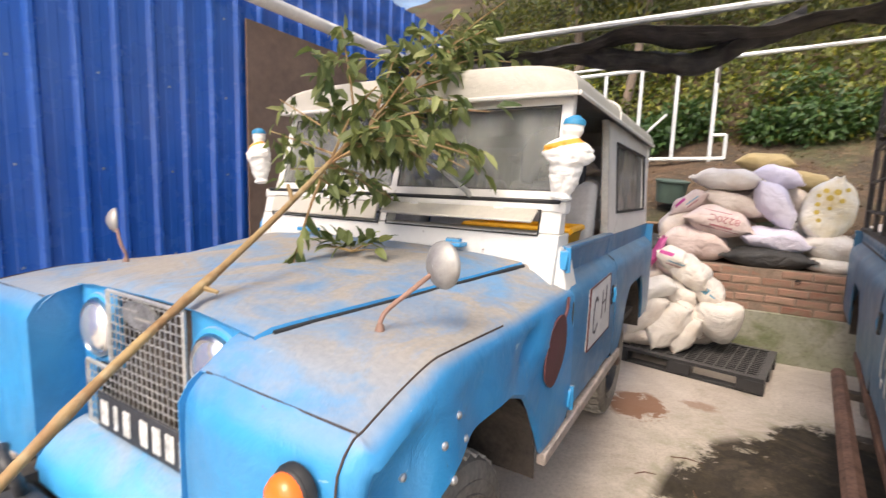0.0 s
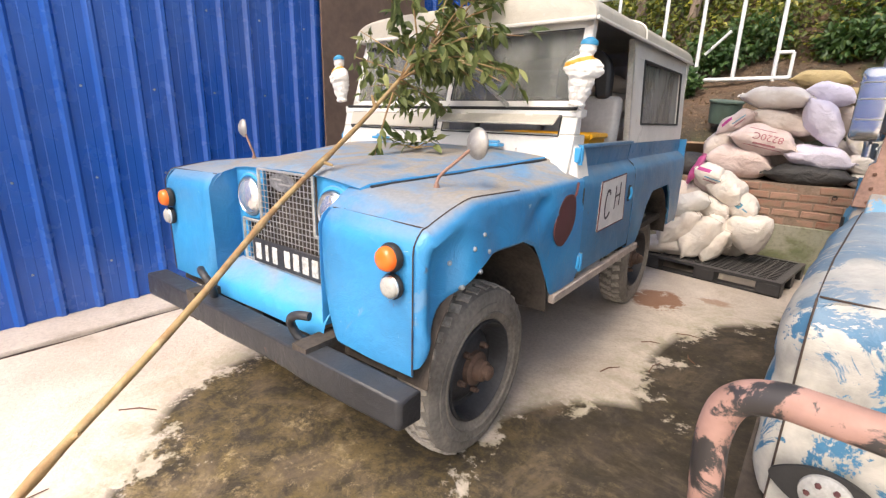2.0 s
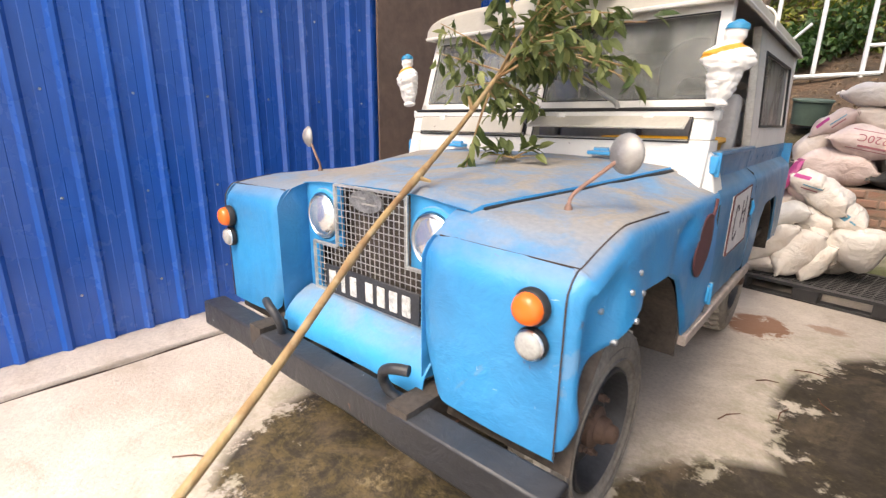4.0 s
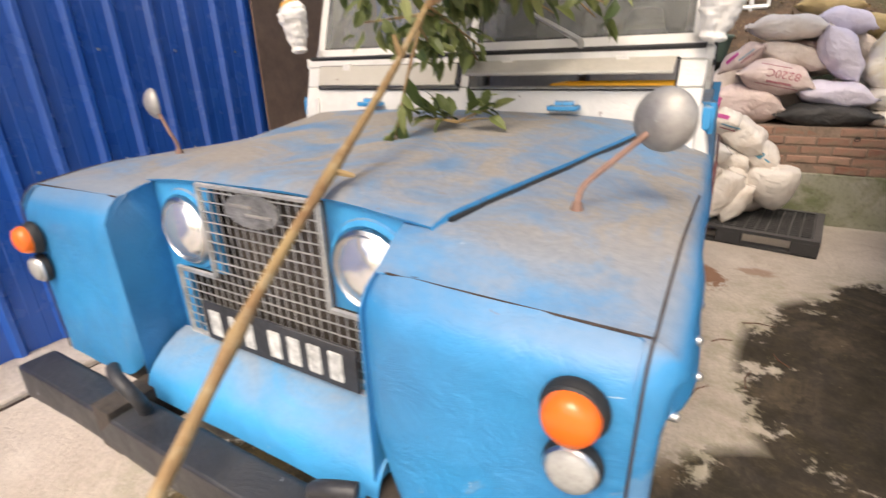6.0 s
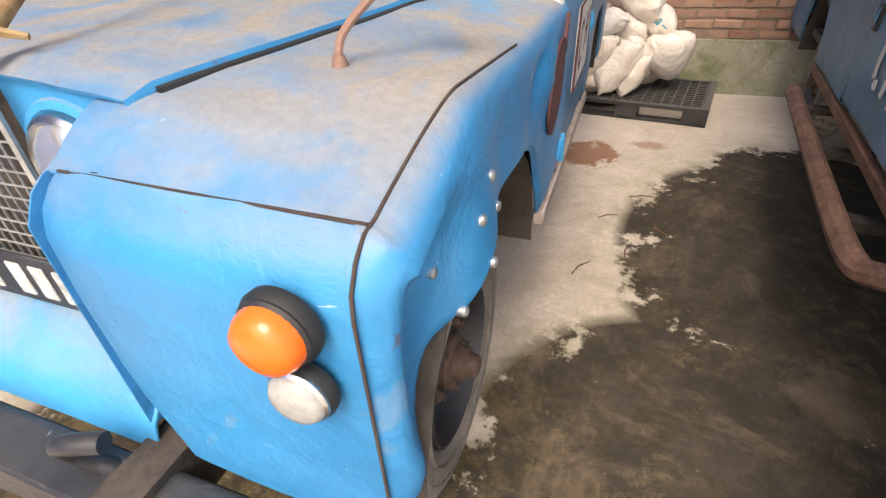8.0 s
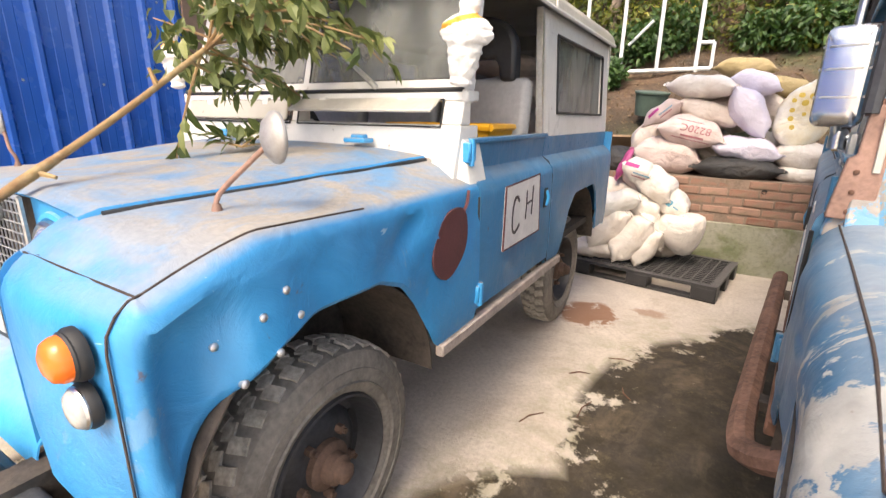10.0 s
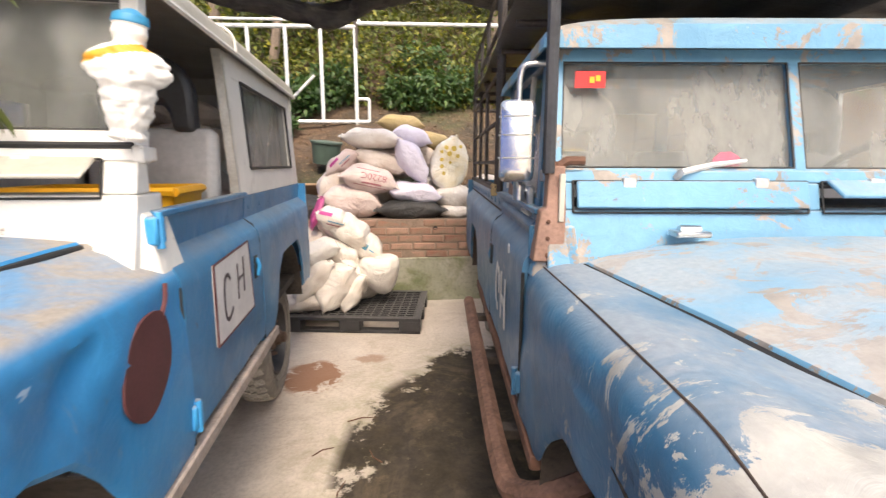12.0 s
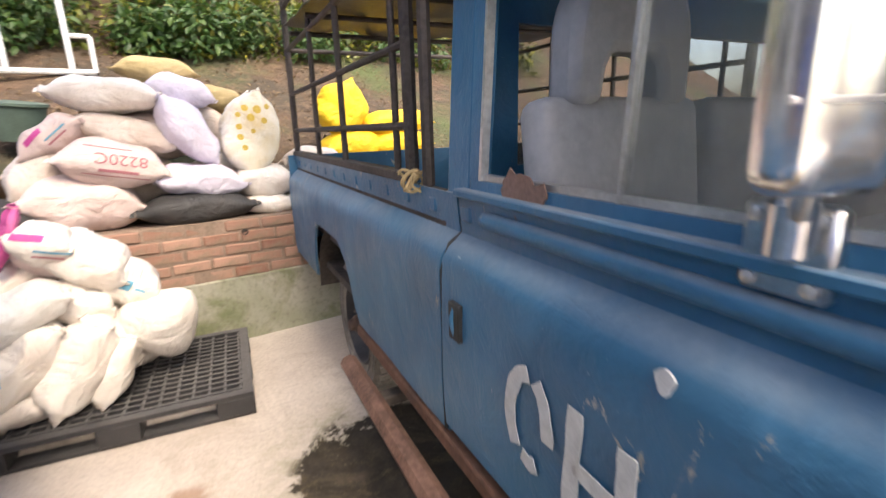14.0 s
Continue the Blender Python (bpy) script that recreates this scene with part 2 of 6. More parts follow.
def tube(bm, pts, r, seg=8, caps=True):
    """A round bar along points; r is one radius or one per point."""
    pts = [Vector(p) for p in pts]
    rs = r if isinstance(r, (list, tuple)) else [r] * len(pts)
    rings, ref = [], None
    for k, p in enumerate(pts):
        d = (pts[min(k + 1, len(pts) - 1)] - pts[max(k - 1, 0)]).normalized()
        if ref is None:
            ref = d.orthogonal().normalized()
        ref = (ref - d * ref.dot(d)).normalized()
        s = d.cross(ref)
        rings.append([p + (ref * math.cos(a) + s * math.sin(a)) * rs[k] for a in [2 * math.pi * i / seg for i in range(seg)]])
    return loft(bm, rings, caps)


def lathe(bm, prof, m, seg=24, caps=True):
    """A turned body: profile of (radius, height) about local z, set at pose m."""
    rings = [[m @ Vector((r * math.cos(2 * math.pi * i / seg), r * math.sin(2 * math.pi * i / seg), h)) for i in range(seg)] for r, h in prof]
    return loft(bm, rings, caps)


def prism(bm, pts, m, depth):
    """A flat outline in local xy, given depth along local z, at pose m."""
    a = [m @ Vector((x, y, 0)) for x, y in pts]
    b = [m @ Vector((x, y, depth)) for x, y in pts]
    return loft(bm, [a, b])


def smooth_path(pts, n=6):
    """Catmull-Rom through points."""
    P = [Vector(p) for p in pts]
    P = [P[0] * 2 - P[1]] + P + [P[-1] * 2 - P[-2]]
    out = []
    for k in range(1, len(P) - 2):
        a, b, c, d = P[k - 1:k + 3]
        for i in range(n):
            t = i / n
            out.append(0.5 * ((2 * b) + (c - a) * t + (2 * a - 5 * b + 4 * c - d) * t * t + (3 * b - a - 3 * c + d) * t ** 3))
    return out + [P[-2]]


def text(name, body, size, m, material, parent, depth=0.002, label=""):
    cu = bpy.data.curves.new(name, 'FONT')
    cu.body, cu.size, cu.extrude = body, size, depth
    cu.align_x, cu.align_y = 'CENTER', 'CENTER'
    tmp = bpy.data.objects.new("tmp_text", cu)
    scene.collection.objects.link(tmp)
    me = bpy.data.meshes.new_from_object(tmp.evaluated_get(bpy.context.evaluated_depsgraph_get()))
    bpy.data.objects.remove(tmp)
    me.transform(m)
    me.materials.clear()
    me.materials.append(material)
    ob = new(name, me)
    ob.parent = parent
    if label:
        ob["label"] = label
    return ob

# ---- vehicles ----
HW = 0.862


def lerp_table(tab, v):
    if v <= tab[0][0]:
        return tab[0][1]
    for (a, p), (b, q) in zip(tab, tab[1:]):
        if v <= b:
            return p + (q - p) * (v - a) / (b - a)
    return tab[-1][1]


FRONT_ARCH = [(-0.515, 0.618), (-0.46, 0.640), (-0.42, 0.71), (-0.36, 0.79), (-0.29, 0.86), (-0.2, 0.92), (-0.08, 0.945), (0.14, 0.945), (0.24, 0.905), (0.31, 0.83), (0.37, 0.735), (0.43, 0.64), (0.46, 0.625), (0.7, 0.625)]


def rear_arch(axle):
    return [(axle - 0.50, 0.63), (axle - 0.44, 0.72), (axle - 0.36, 0.86), (axle - 0.25, 0.95), (axle + 0.2, 0.955), (axle + 0.30, 0.88), (axle + 0.36, 0.74), (axle + 0.40, 0.60), (axle + 0.8, 0.60)]


def dent(y, z, seed, amp):
    return amp * noise.noise(Vector((y * 2.6 + seed, z * 3.1, seed))) + amp * 0.5 * noise.noise(Vector((y * 6.5, z * 7 + seed, 3 + seed)))


NOSE = {"drop": 0.07, "low": 0.0}


def nose_drop(y):
    """How far the wing's upper face falls towards its nose."""
    return NOSE["drop"] * min(1.2, max(0.0, (-0.20 - y) / 0.23)) ** 1.3


def wing_top(x, y, hw, rad):
    """Height of the wing's upper face: just under the bonnet's edge inside, lower outside and at the front."""
    u = max(0.0, (y + 0.36) / 0.97)
    xe, ze = 0.432 + 0.255 * u, 1.158 - NOSE["low"] + (0.073 - 0.4 * NOSE["low"]) * u
    k = min(1.0, max(0.0, (x - xe) / (hw - rad - xe)))
    z = (1.160 + (ze - 1.160) * (1 - k)) if u > 0.14 else 1.160 + (ze - 1.160) * (1 - k) * u / 0.14 + 0.008 * (1 - k) * (1 - u / 0.14)
    stay = 0.75 * (1 - k) * min(1.0, max(0.0, (y + 0.41) / 0.09))
    return z - nose_drop(y) * (1 - stay) - 0.3 * NOSE["low"]


def wing_side(y, z):
    """How far the dented wing's side stands out or in: a hollow at the nose, a swollen lip before the arch, a crease near the door."""
    nose = -0.044 * math.exp(-((y + 0.365) / 0.072) ** 4 - ((z - 0.885) / 0.165) ** 4)
    lip = 0.030 * math.exp(-((y + 0.20) / 0.085) ** 2 - ((z - 0.84) / 0.20) ** 2)
    crease = -0.022 * math.exp(-((y - 0.27 - (z - 1.06) * 0.9) / 0.06) ** 2 - ((z - 1.06) / 0.06) ** 2)
    return nose + lip + crease + 0.012 * math.exp(-((y - 0.40) / 0.08) ** 2 - ((z - 1.06) / 0.08) ** 2)


def build_wing(s, mat, parent, seed, hw0, rad, crumple=0.0):
    bm = BM()
    R = 0.065
    xi = 0.376 if s > 0 and not crumple else 0.394
    ys = [-0.474, -0.471, -0.466, -0.458, -0.448, -0.436] + [-0.425 + 1.134 * k / 60 for k in range(61)]
    rows = []
    for y in ys:
        d = min(R, y + 0.475)
        hw = hw0 - R + math.sqrt(max(0, R * R - (R - d) ** 2))
        if crumple:
            hw -= crumple * 0.05 * max(0, 1 - (y + 0.5) / 0.7)
        yt = max(y, -0.424)
        ht = hw0 - crumple * 0.05 * max(0, 1 - (yt + 0.5) / 0.7)
        zo = wing_top(ht - rad, yt, ht, rad)
        zb = lerp_table(FRONT_ARCH, y)
        zb = 0.62 + (zb - 0.62) * (0.72 if crumple else 1.0)
        row = []
        for k in range(9):
            x = xi + 0.001 + (ht - rad - 0.013 - xi) * k / 8
            row.append((s * x, yt, wing_top(x, yt, ht, rad) + dent(yt, x, seed + 9, 0.004 + 0.008 * crumple)))
        for k in range(1, 7):
            a = math.pi / 2 * k / 6
            w = dent(y, 1.1, seed, 0.010 + 0.02 * crumple) * k / 6
            xs = min(hw, ht - rad + rad * math.sin(a) + w) if y < -0.425 else ht - rad + rad * math.sin(a) + w
            row.append((s * xs, yt + (y - yt) * k / 6, zo - rad + rad * math.cos(a)))
        for k in range(1, 15):
            z = zo - rad + (zb - zo + rad) * k / 14
            lip = -0.010 if k == 14 else 0
            hollow = 0 if crumple else wing_side(y, z)
            fr = min(1, (y + 0.475) / 0.06)
            row.append((s * (hw + (dent(y, z if k > 2 else 1.1, seed, 0.011 + 0.02 * crumple) + hollow) * fr + lip), y, z))
        rows.append(row)
    grid(bm, rows)
    w = part("front_wing", bm, mat, parent, solid=0.004, face=(s, 0, 0.8))
    hwf = hw0 - 0.046 - crumple * 0.045
    nz = 1.162 - NOSE["drop"] * 0.98 - 0.3 * NOSE["low"]
    bm = BM()
    rows = []
    for k in range(19):
        u = k / 18
        row = []
        for j in range(21):
            v = j / 20
            x0 = xi - 0.002 + 0.046 * max(0, 1 - v / 0.45) ** 2
            x = x0 + (hwf - x0) * u
            zb = 0.612 + 0.018 * (1 - u) + 0.03 * max(0, 1 - u * 7) ** 2
            z = zb + (1.162 - NOSE["drop"] * 0.98 - 0.3 * NOSE["low"] + 0.010 * (1 - u) - zb) * v
            y = -0.478 - 0.006 * math.sin(math.pi * u) + 0.02 * max(0, 1 - u * 8) ** 2 + 0.004 * u + 0.055 * max(0, v * 6 - 5) ** 2 + dent(x, z, seed + 4, 0.006 + 0.012 * crumple) * min(1, (1 - u) * 8)
            row.append((s * x, y, z))
        rows.append(row)
    grid(bm, rows)
    part("wing_front_panel", bm, mat, w, solid=0.005, face=(0, -1, 0))
    bm = BM()
    rows = []
    for k in range(9):
        y = -0.472 + 0.165 * k / 8
        zt = wing_top(xi, max(y, -0.424), hw0, rad) - 0.002 - 0.06 * max(0, (-y - 0.424) / 0.05) ** 2
        rows.append([(s * (xi + 0.02 * (k / 8)), y, 0.655 + (zt - 0.655) * j / 8) for j in range(9)])
    grid(bm, rows)
    part("inner_panel", bm, mat, w, solid=0.004)
    bm = BM()
    tube(bm, [(s * (0.40 + (hwf - 0.40) * k / 6), -0.4245, wing_top(0.40 + (hwf - 0.40) * k / 6, -0.424, hw0, rad) - 0.0005) for k in range(7)], 0.0024, 5)
    part("panel_seam", bm, GAP, w, "dirty open panel seam")
    bm = BM()
    pts = []
    for k in range(25):
        y = -0.415 + st_len(crumple) * k / 24
        hw = hw0 - crumple * 0.05 * max(0, 1 - (y + 0.5) / 0.7)
        zo = wing_top(hw - rad, y, hw, rad)
        x = min(hwf + 0.004 + 0.02 * k / 24, hw - 0.012)
        q = min(1, max(0, (x - (hw - rad)) / rad))
        pts.append((s * x, y, zo - rad + rad * math.sqrt(1 - q * q) + 0.0005))
    tube(bm, [(s * (hwf + 0.001), -0.478, z) for z in (0.620, 0.8, 0.95, nz - 0.08)] + [(s * (hwf + 0.001), -0.474, nz - 0.050), (s * (hwf + 0.001), -0.458, nz - 0.023), (s * (hwf + 0.002), -0.437, nz - 0.004)] + pts, 0.0024, 5)
    part("panel_seam", bm, GAP, w, "dirty open panel seam")
    return w


def st_len(crumple):
    return 0.52 if not crumple else 1.1


def build_lamp(s, x, z, y, r, mat, parent, name, dome=0.05):
    m = pose(s * x, y, z, 90, 0, 0)
    bm = BM()
    lathe(bm, [(r * 1.15, 0), (r * 1.17, 0.010), (r * 1.06, 0.018), (r * 0.9, 0.016)], m, 24)
    body = part(name, bm, SEAL, parent)
    bm = BM()
    lathe(bm, [(r, 0.015), (r * 0.98, 0.015 + dome * 0.45), (r * 0.82, 0.015 + dome * 0.8), (r * 0.5, 0.015 + dome * 0.97), (0.002, 0.015 + dome)], m, 24)
    part("lens", bm, mat, body)
    bm = BM()
    lathe(bm, [(r * 1.06, 0.010), (r * 1.07, 0.020), (r * 0.98, 0.024), (r * 0.96, 0.016)], m, 28)
    part("lamp_ring", bm, CHROME if mat is CLEAR else SEAL, body)
    return body


def build_headlamp(x, z, y, parent):
    m = pose(x, y, z, 90, 0, 0)
    bm = BM()
    lathe(bm, [(0.108, 0.0), (0.105, 0.007), (0.094, 0.010), (0.090, 0.004), (0.08, 0.0)], m, 28)
    rim = part("headlamp", bm, BLUE_PLAIN, parent)
    bm = BM()
    lathe(bm, [(0.088, 0.004), (0.088, 0.018), (0.081, 0.024), (0.077, 0.018)], m, 28)
    part("bezel", bm, CHROME, rim)
    bm = BM()
    lathe(bm, [(0.079, 0.016), (0.07, 0.026), (0.053, 0.036), (0.027, 0.042), (0.001, 0.044)], m, 28)
    part("lens", bm, LAMP, rim)
    return rim


def build_wheel(s, x, y, parent, radius=0.385, steer=0, zc=0.385):
    """Tyre with tread blocks, a dished steel rim with slots, and a stepped hub with five nuts."""
    m = Matrix.Translation((s * x, y, zc)) @ pose(0, 0, 0, 0, 0, steer) @ pose(0, 0, 0, 0, 90 * s, 0)
    R = radius
    bm = BM()
    w = 0.095
    prof = [(0.222, -w * 0.72), (0.232, -w * 0.86), (0.28, -w), (0.33, -w * 0.99), (R - 0.024, -w * 0.86), (R - 0.013, -w * 0.6), (R - 0.010, 0), (R - 0.013, w * 0.6), (R - 0.024, w * 0.86), (0.33, w * 0.99), (0.28, w), (0.232, w * 0.86), (0.222, w * 0.72)]
    lathe(bm, prof, m, 48, caps=False)
    tyre = part("wheel", bm, RUBBER_SIDE, parent)
    bm = BM()
    n = 34
    for k in range(n):
        a = 360 * k / n
        for side in (-1, 1):
            mm = m @ pose(0, 0, 0, 0, 0, a + (180 / n if side > 0 else 0)) @ Matrix.Translation((R - 0.014, 0, side * 0.044)) @ pose(0, 0, 0, side * 14, side * -10, 0)
            box(bm, -0.012, 0.008, -0.020, 0.020, -0.026, 0.026, 0, mm)
        mm = m @ pose(0, 0, 0, 0, 0, a + 90 / n) @ Matrix.Translation((R - 0.013, 0, 0)) @ pose(0, 0, 0, 22, 0, 0)
        box(bm, -0.012, 0.009, -0.022, 0.022, -0.018, 0.018, 0, mm)
    part("tread", bm, RUBBER, tyre, "worn dusty tread blocks", sharp=20)
    for q in (0.262, 0.305):
        bm = BM()
        lathe(bm, [(q - 0.004, w * 0.93), (q, w * 1.035), (q + 0.004, w * 0.93)], m, 48, caps=False)
        part("wall_rib", bm, RUBBER_SIDE, tyre)
    bm = BM()
    prof = [(0.226, w * 0.72), (0.222, w * 0.90), (0.214, w * 0.92), (0.207, w * 0.72), (0.198, w * 0.30), (0.186, w * 0.05), (0.168, w * 0.0), (0.150, w * 0.16), (0.128, w * 0.34), (0.10, w * 0.38), (0.07, w * 0.38), (0.0, w * 0.38)]
    lathe(bm, prof, m, 44, caps=False)
    part("rim", bm, BLACK, tyre)
    for k in range(4):
        bm = BM()
        q = m @ pose(0, 0, 0, 0, 0, 90 * k + 20) @ Matrix.Translation((0.168, 0, w * 0.03))
        prism(bm, [(0.014 * math.cos(a), 0.034 * math.sin(a)) for a in [2 * math.pi * i / 14 for i in range(14)]], q, 0.004)
        part("rim_slot", bm, SEAL, tyre)
    bm = BM()
    lathe(bm, [(0.076, w * 0.36), (0.076, w * 0.62), (0.066, w * 0.70), (0.050, w * 0.72), (0.046, w * 1.02), (0.034, w * 1.10), (0.031, w * 1.32), (0.020, w * 1.40), (0.001, w * 1.42)], m, 20)
    hub = part("hub", bm, HUB, tyre, "rusty stepped hub")
    for k in range(5):
        bm = BM()
        lathe(bm, [(0.015, 0), (0.015, 0.022), (0.009, 0.026), (0.009, 0.036)], m @ pose(0, 0, 0, 0, 0, 72 * k) @ Matrix.Translation((0.104, 0, w * 0.37)), 6)
        part("wheel_nut", bm, HUB, tyre)
    return tyre


def side_x(z):
    """Outer half-width of the lower body by height."""
    return lerp_table([(0.58, HW - 0.012), (0.7, HW), (1.09, HW), (1.13, HW - 0.006), (1.155, HW - 0.02), (1.175, HW - 0.045), (1.19, HW - 0.062), (1.3, HW - 0.066)], z)




def side_panel(bm, s, y0, y1, zb_of, seed, ztop=1.285, n=24, amp=0.006, bow=0.0):
    rows = []
    for k in range(n + 1):
        y = y0 + (y1 - y0) * k / n
        zb = zb_of(y)
        zs = [zb + (1.08 - zb) * q for q in (0, 0.03, 0.2, 0.4, 0.6, 0.8, 1)] + [1.11, 1.13, 1.145, 1.16, 1.172, 1.182, 1.19, 1.20, ztop - 0.012, ztop]
        row = []
        for q, z in enumerate(zs):
            x = side_x(z) + (dent(y, z, seed, amp) if z < 1.12 else 0) - (0.012 if q == 0 else 0) + (0.010 if q >= len(zs) - 2 else 0)
            row.append((s * x, y, z))
        rows.append(row)
    grid(bm, rows)


def up_x(z):
    """Outer half-width of the cab above the waist."""
    return 0.800 - 0.035 * (z - 1.285) / 0.58


def up_piece(bm, s, y0, y1, z0, z1, t=0.035, out=0.0):
    q = []
    for y in (y0, y1):
        q.append([(s * (up_x(z) + out), y, z) for z in (z0, z1)] + [(s * (up_x(z) + out - t), y, z) for z in (z1, z0)])
    loft(bm, q)


def windscreen_y(z):
    return 0.735 + 0.115 * (z - 1.47) / 0.4


def build_mirror(base, knee, disc, r, parent, name="wing_mirror"):
    bm = BM()
    tube(bm, smooth_path([base, (base[0] * 0.9 + knee[0] * 0.1, base[1], (base[2] + knee[2]) / 2), knee, tuple(a * 0.5 + b * 0.5 for a, b in zip(knee, disc)), disc], 5), 0.006, 8)
    lathe(bm, [(0.013, -0.004), (0.012, 0.008), (0.008, 0.022)], Matrix.Translation(base), 12)
    arm = part(name, bm, RUST_PINK, parent, "round mirror on a rusty bent stalk")
    bm = BM()
    m = Matrix.Translation(disc) @ pose(0, 0, 0, 90, 0, -20)
    lathe(bm, [(0.001, 0.028), (r * 0.3, 0.026), (r * 0.7, 0.017), (r * 0.97, 0.003), (r, -0.004), (r * 0.97, -0.008)], m, 28, caps=False)
    part("mirror_shell", bm, MIRROR, arm)
    bm = BM()
    lathe(bm, [(r * 0.965, -0.008), (r * 0.6, -0.003), (0.001, 0.0)], m, 28, caps=False)
    part("mirror_glass", bm, CHROME, arm)
    return arm


def build_vehicle(name, m, label, st):
    """A short-bonnet off-road vehicle of the 1960s. Local x across, y towards the rear, origin on the ground under the front axle."""
    car = empty(name, m, label, "car", "parked off-road vehicles")
    axle, tail = st["wheelbase"], st["tail"]
    body, low = st["paint"], st["bonnet"]
    seed = st["seed"]
    dre = st["door_rear"]
    for s in (-1, 1):
        NOSE["drop"], NOSE["low"] = st["nose"][0 if s < 0 else 1], st["low"]
        w = build_wing(s, body, car, seed + s * 3, st["wing_hw"], st["wing_rad"], st["crumple"])
        if st["wing_lamps"] == 2:
            build_lamp(s, 0.752 - 0.011 * s, 0.999, -0.484, 0.040, ORANGE, w, "indicator", 0.036)
            build_lamp(s, 0.757 - 0.011 * s, 0.908, -0.484, 0.036, CLEAR, w, "side_lamp", 0.020)
        else:
            m2 = pose(s * 0.690, -0.492, 0.718, 90, 0, 0) @ Matrix.Scale(0.82, 4)
            bm = BM()
            prism(bm, [(0.095 * math.cos(a) * (1 + 0.25 * abs(math.cos(a)) ** 6), 0.064 * math.sin(a)) for a in [2 * math.pi * i / 28 for i in range(28)]], m2, 0.012)
            lb = part("side_lamp_base", bm, SEAL, w)
            bm = BM()
            lathe(bm, [(0.056, 0.010), (0.054, 0.02), (0.038, 0.03), (0.001, 0.033)], m2, 24)
            part("lens", bm, CLEAR, lb)
            bm = BM()
            for k in range(6):
                lathe(bm, [(0.008, 0.028), (0.006, 0.034)], m2 @ pose(0.035 * math.cos(k * 1.047), 0.035 * math.sin(k * 1.047), 0), 8)
            part("lens_dot", bm, MAROON, lb)
        if st["bolts"] and s > 0:
            for y, z in ((-0.175, 1.034), (-0.237, 0.998), (-0.144, 0.970), (-0.316, 0.960), (-0.214, 0.917), (-0.283, 0.875)):
                bm = BM()
                lathe(bm, [(0.009, -0.012), (0.009, 0.003), (0.006, 0.006), (0.001, 0.007)], pose(s * (st["wing_hw"] + dent(y, z, seed + 3, 0.011) + wing_side(y, z)), y, z, 0, 90 * s, 0), 10)
                part("bolt", bm, ALU, w)
    # grille panel with a T-shaped opening
    bm = BM()
    for s in (-1, 1):
        xs = [0.185 + 0.245 * q / 8 for q in range(9)]
        loft(bm, [[(s * x, -0.35, 0.935), (s * x, -0.35, 1.180 - 0.026 * (x / 0.432) ** 3), (s * x, -0.338, 1.180 - 0.026 * (x / 0.432) ** 3), (s * x, -0.338, 0.935)] for x in xs])
        a, b = sorted((s * 0.338, s * 0.43))
        box(bm, a, b, -0.35, -0.338, 0.70, 0.935)
    box(bm, -0.338, 0.338, -0.35, -0.338, 0.70, 0.748)
    panel = part("grille_panel", bm, st["face"], car)
    panel.location.y = 0.024
    for s in (-1, 1):
        if st["headlamps"]:
            build_headlamp(0.294 if s > 0 else -0.285, 1.045, -0.352, panel)
    bm = BM()
    zt, zs = 1.176, 0.935
    for k in range(-13, 14):
        x = k * 0.0255
        tube(bm, [(x, -0.372, 0.75), (x, -0.372, zt if abs(x) < 0.19 else zs)], 0.0019, 4)
    z = 0.755
    while z < zt:
        h = 0.187 if z > zs else 0.335
        tube(bm, [(-h, -0.375, z), (h, -0.375, z)], 0.0019, 4)
        z += 0.0255
    part("grille_mesh", bm, GALV, panel, "galvanised wire mesh grille")
    bm = BM()
    out = [(-0.19, 1.176), (-0.19, 0.94), (-0.34, 0.94), (-0.34, 0.745), (0.34, 0.745), (0.34, 0.94), (0.19, 0.94), (0.19, 1.176)]
    for (x0, z0), (x1, z1) in zip(out, out[1:] + out[:1]):
        tube(bm, [(x0, -0.373, z0), (x1, -0.373, z1)], 0.006, 5)
    part("grille_rim", bm, GALV, panel)
    bm = BM()
    prism(bm, [(0.085 * math.cos(a), 0.038 * math.sin(a)) for a in [2 * math.pi * i / 24 for i in range(24)]], pose(0, -0.376, 1.135, 90, 0, 0), 0.010)
    em = part("emblem", bm, BADGE, panel, "tarnished oval badge")
    bm = BM()
    for k, (x, z, w) in enumerate(((-0.03, 1.146, 0.07), (0.025, 1.128, 0.08))):
        box(bm, x - w / 2, x + w / 2, -0.39, -0.386, z - 0.003, z + 0.003)
    part("badge_bar", bm, MIRROR, em)
    bm = BM()
    box(bm, -0.33, 0.33, -0.30, -0.24, 0.72, 1.16)
    part("radiator", bm, DARK, panel)
    if st["plate"]:
        bm = BM()
        box(bm, -0.245, 0.262, -0.392, -0.384, 0.756, 0.868, 0.002)
        pl = part("number_plate", bm, BLACK, panel, "black plate with worn white bars")
        for x, w in ((-0.20, 0.06), (-0.135, 0.03), (-0.075, 0.05), (0.015, 0.055), (0.078, 0.055), (0.141, 0.055), (0.204, 0.055)):
            bm = BM()
            box(bm, x - w * 0.36, x + w * 0.36, -0.3955, -0.391, 0.774, 0.848, 0.003)
            part("plate_bar", bm, PLATE_INK, pl)
    # apron under the grille
    bm = BM()
    rows = []
    for k in range(13):
        x = -0.385 + 0.77 * k / 12
        rows.append([(x, y, z + dent(x, y, seed, 0.006)) for y, z in ((-0.345, 0.745), (-0.375, 0.738), (-0.42, 0.715), (-0.455, 0.685), (-0.474, 0.660), (-0.482, 0.635), (-0.482, 0.60), (-0.470, 0.588))])
    grid(bm, rows)
    part("apron", bm, st["face"], car, solid=0.004, face=(0, -0.5, 1))
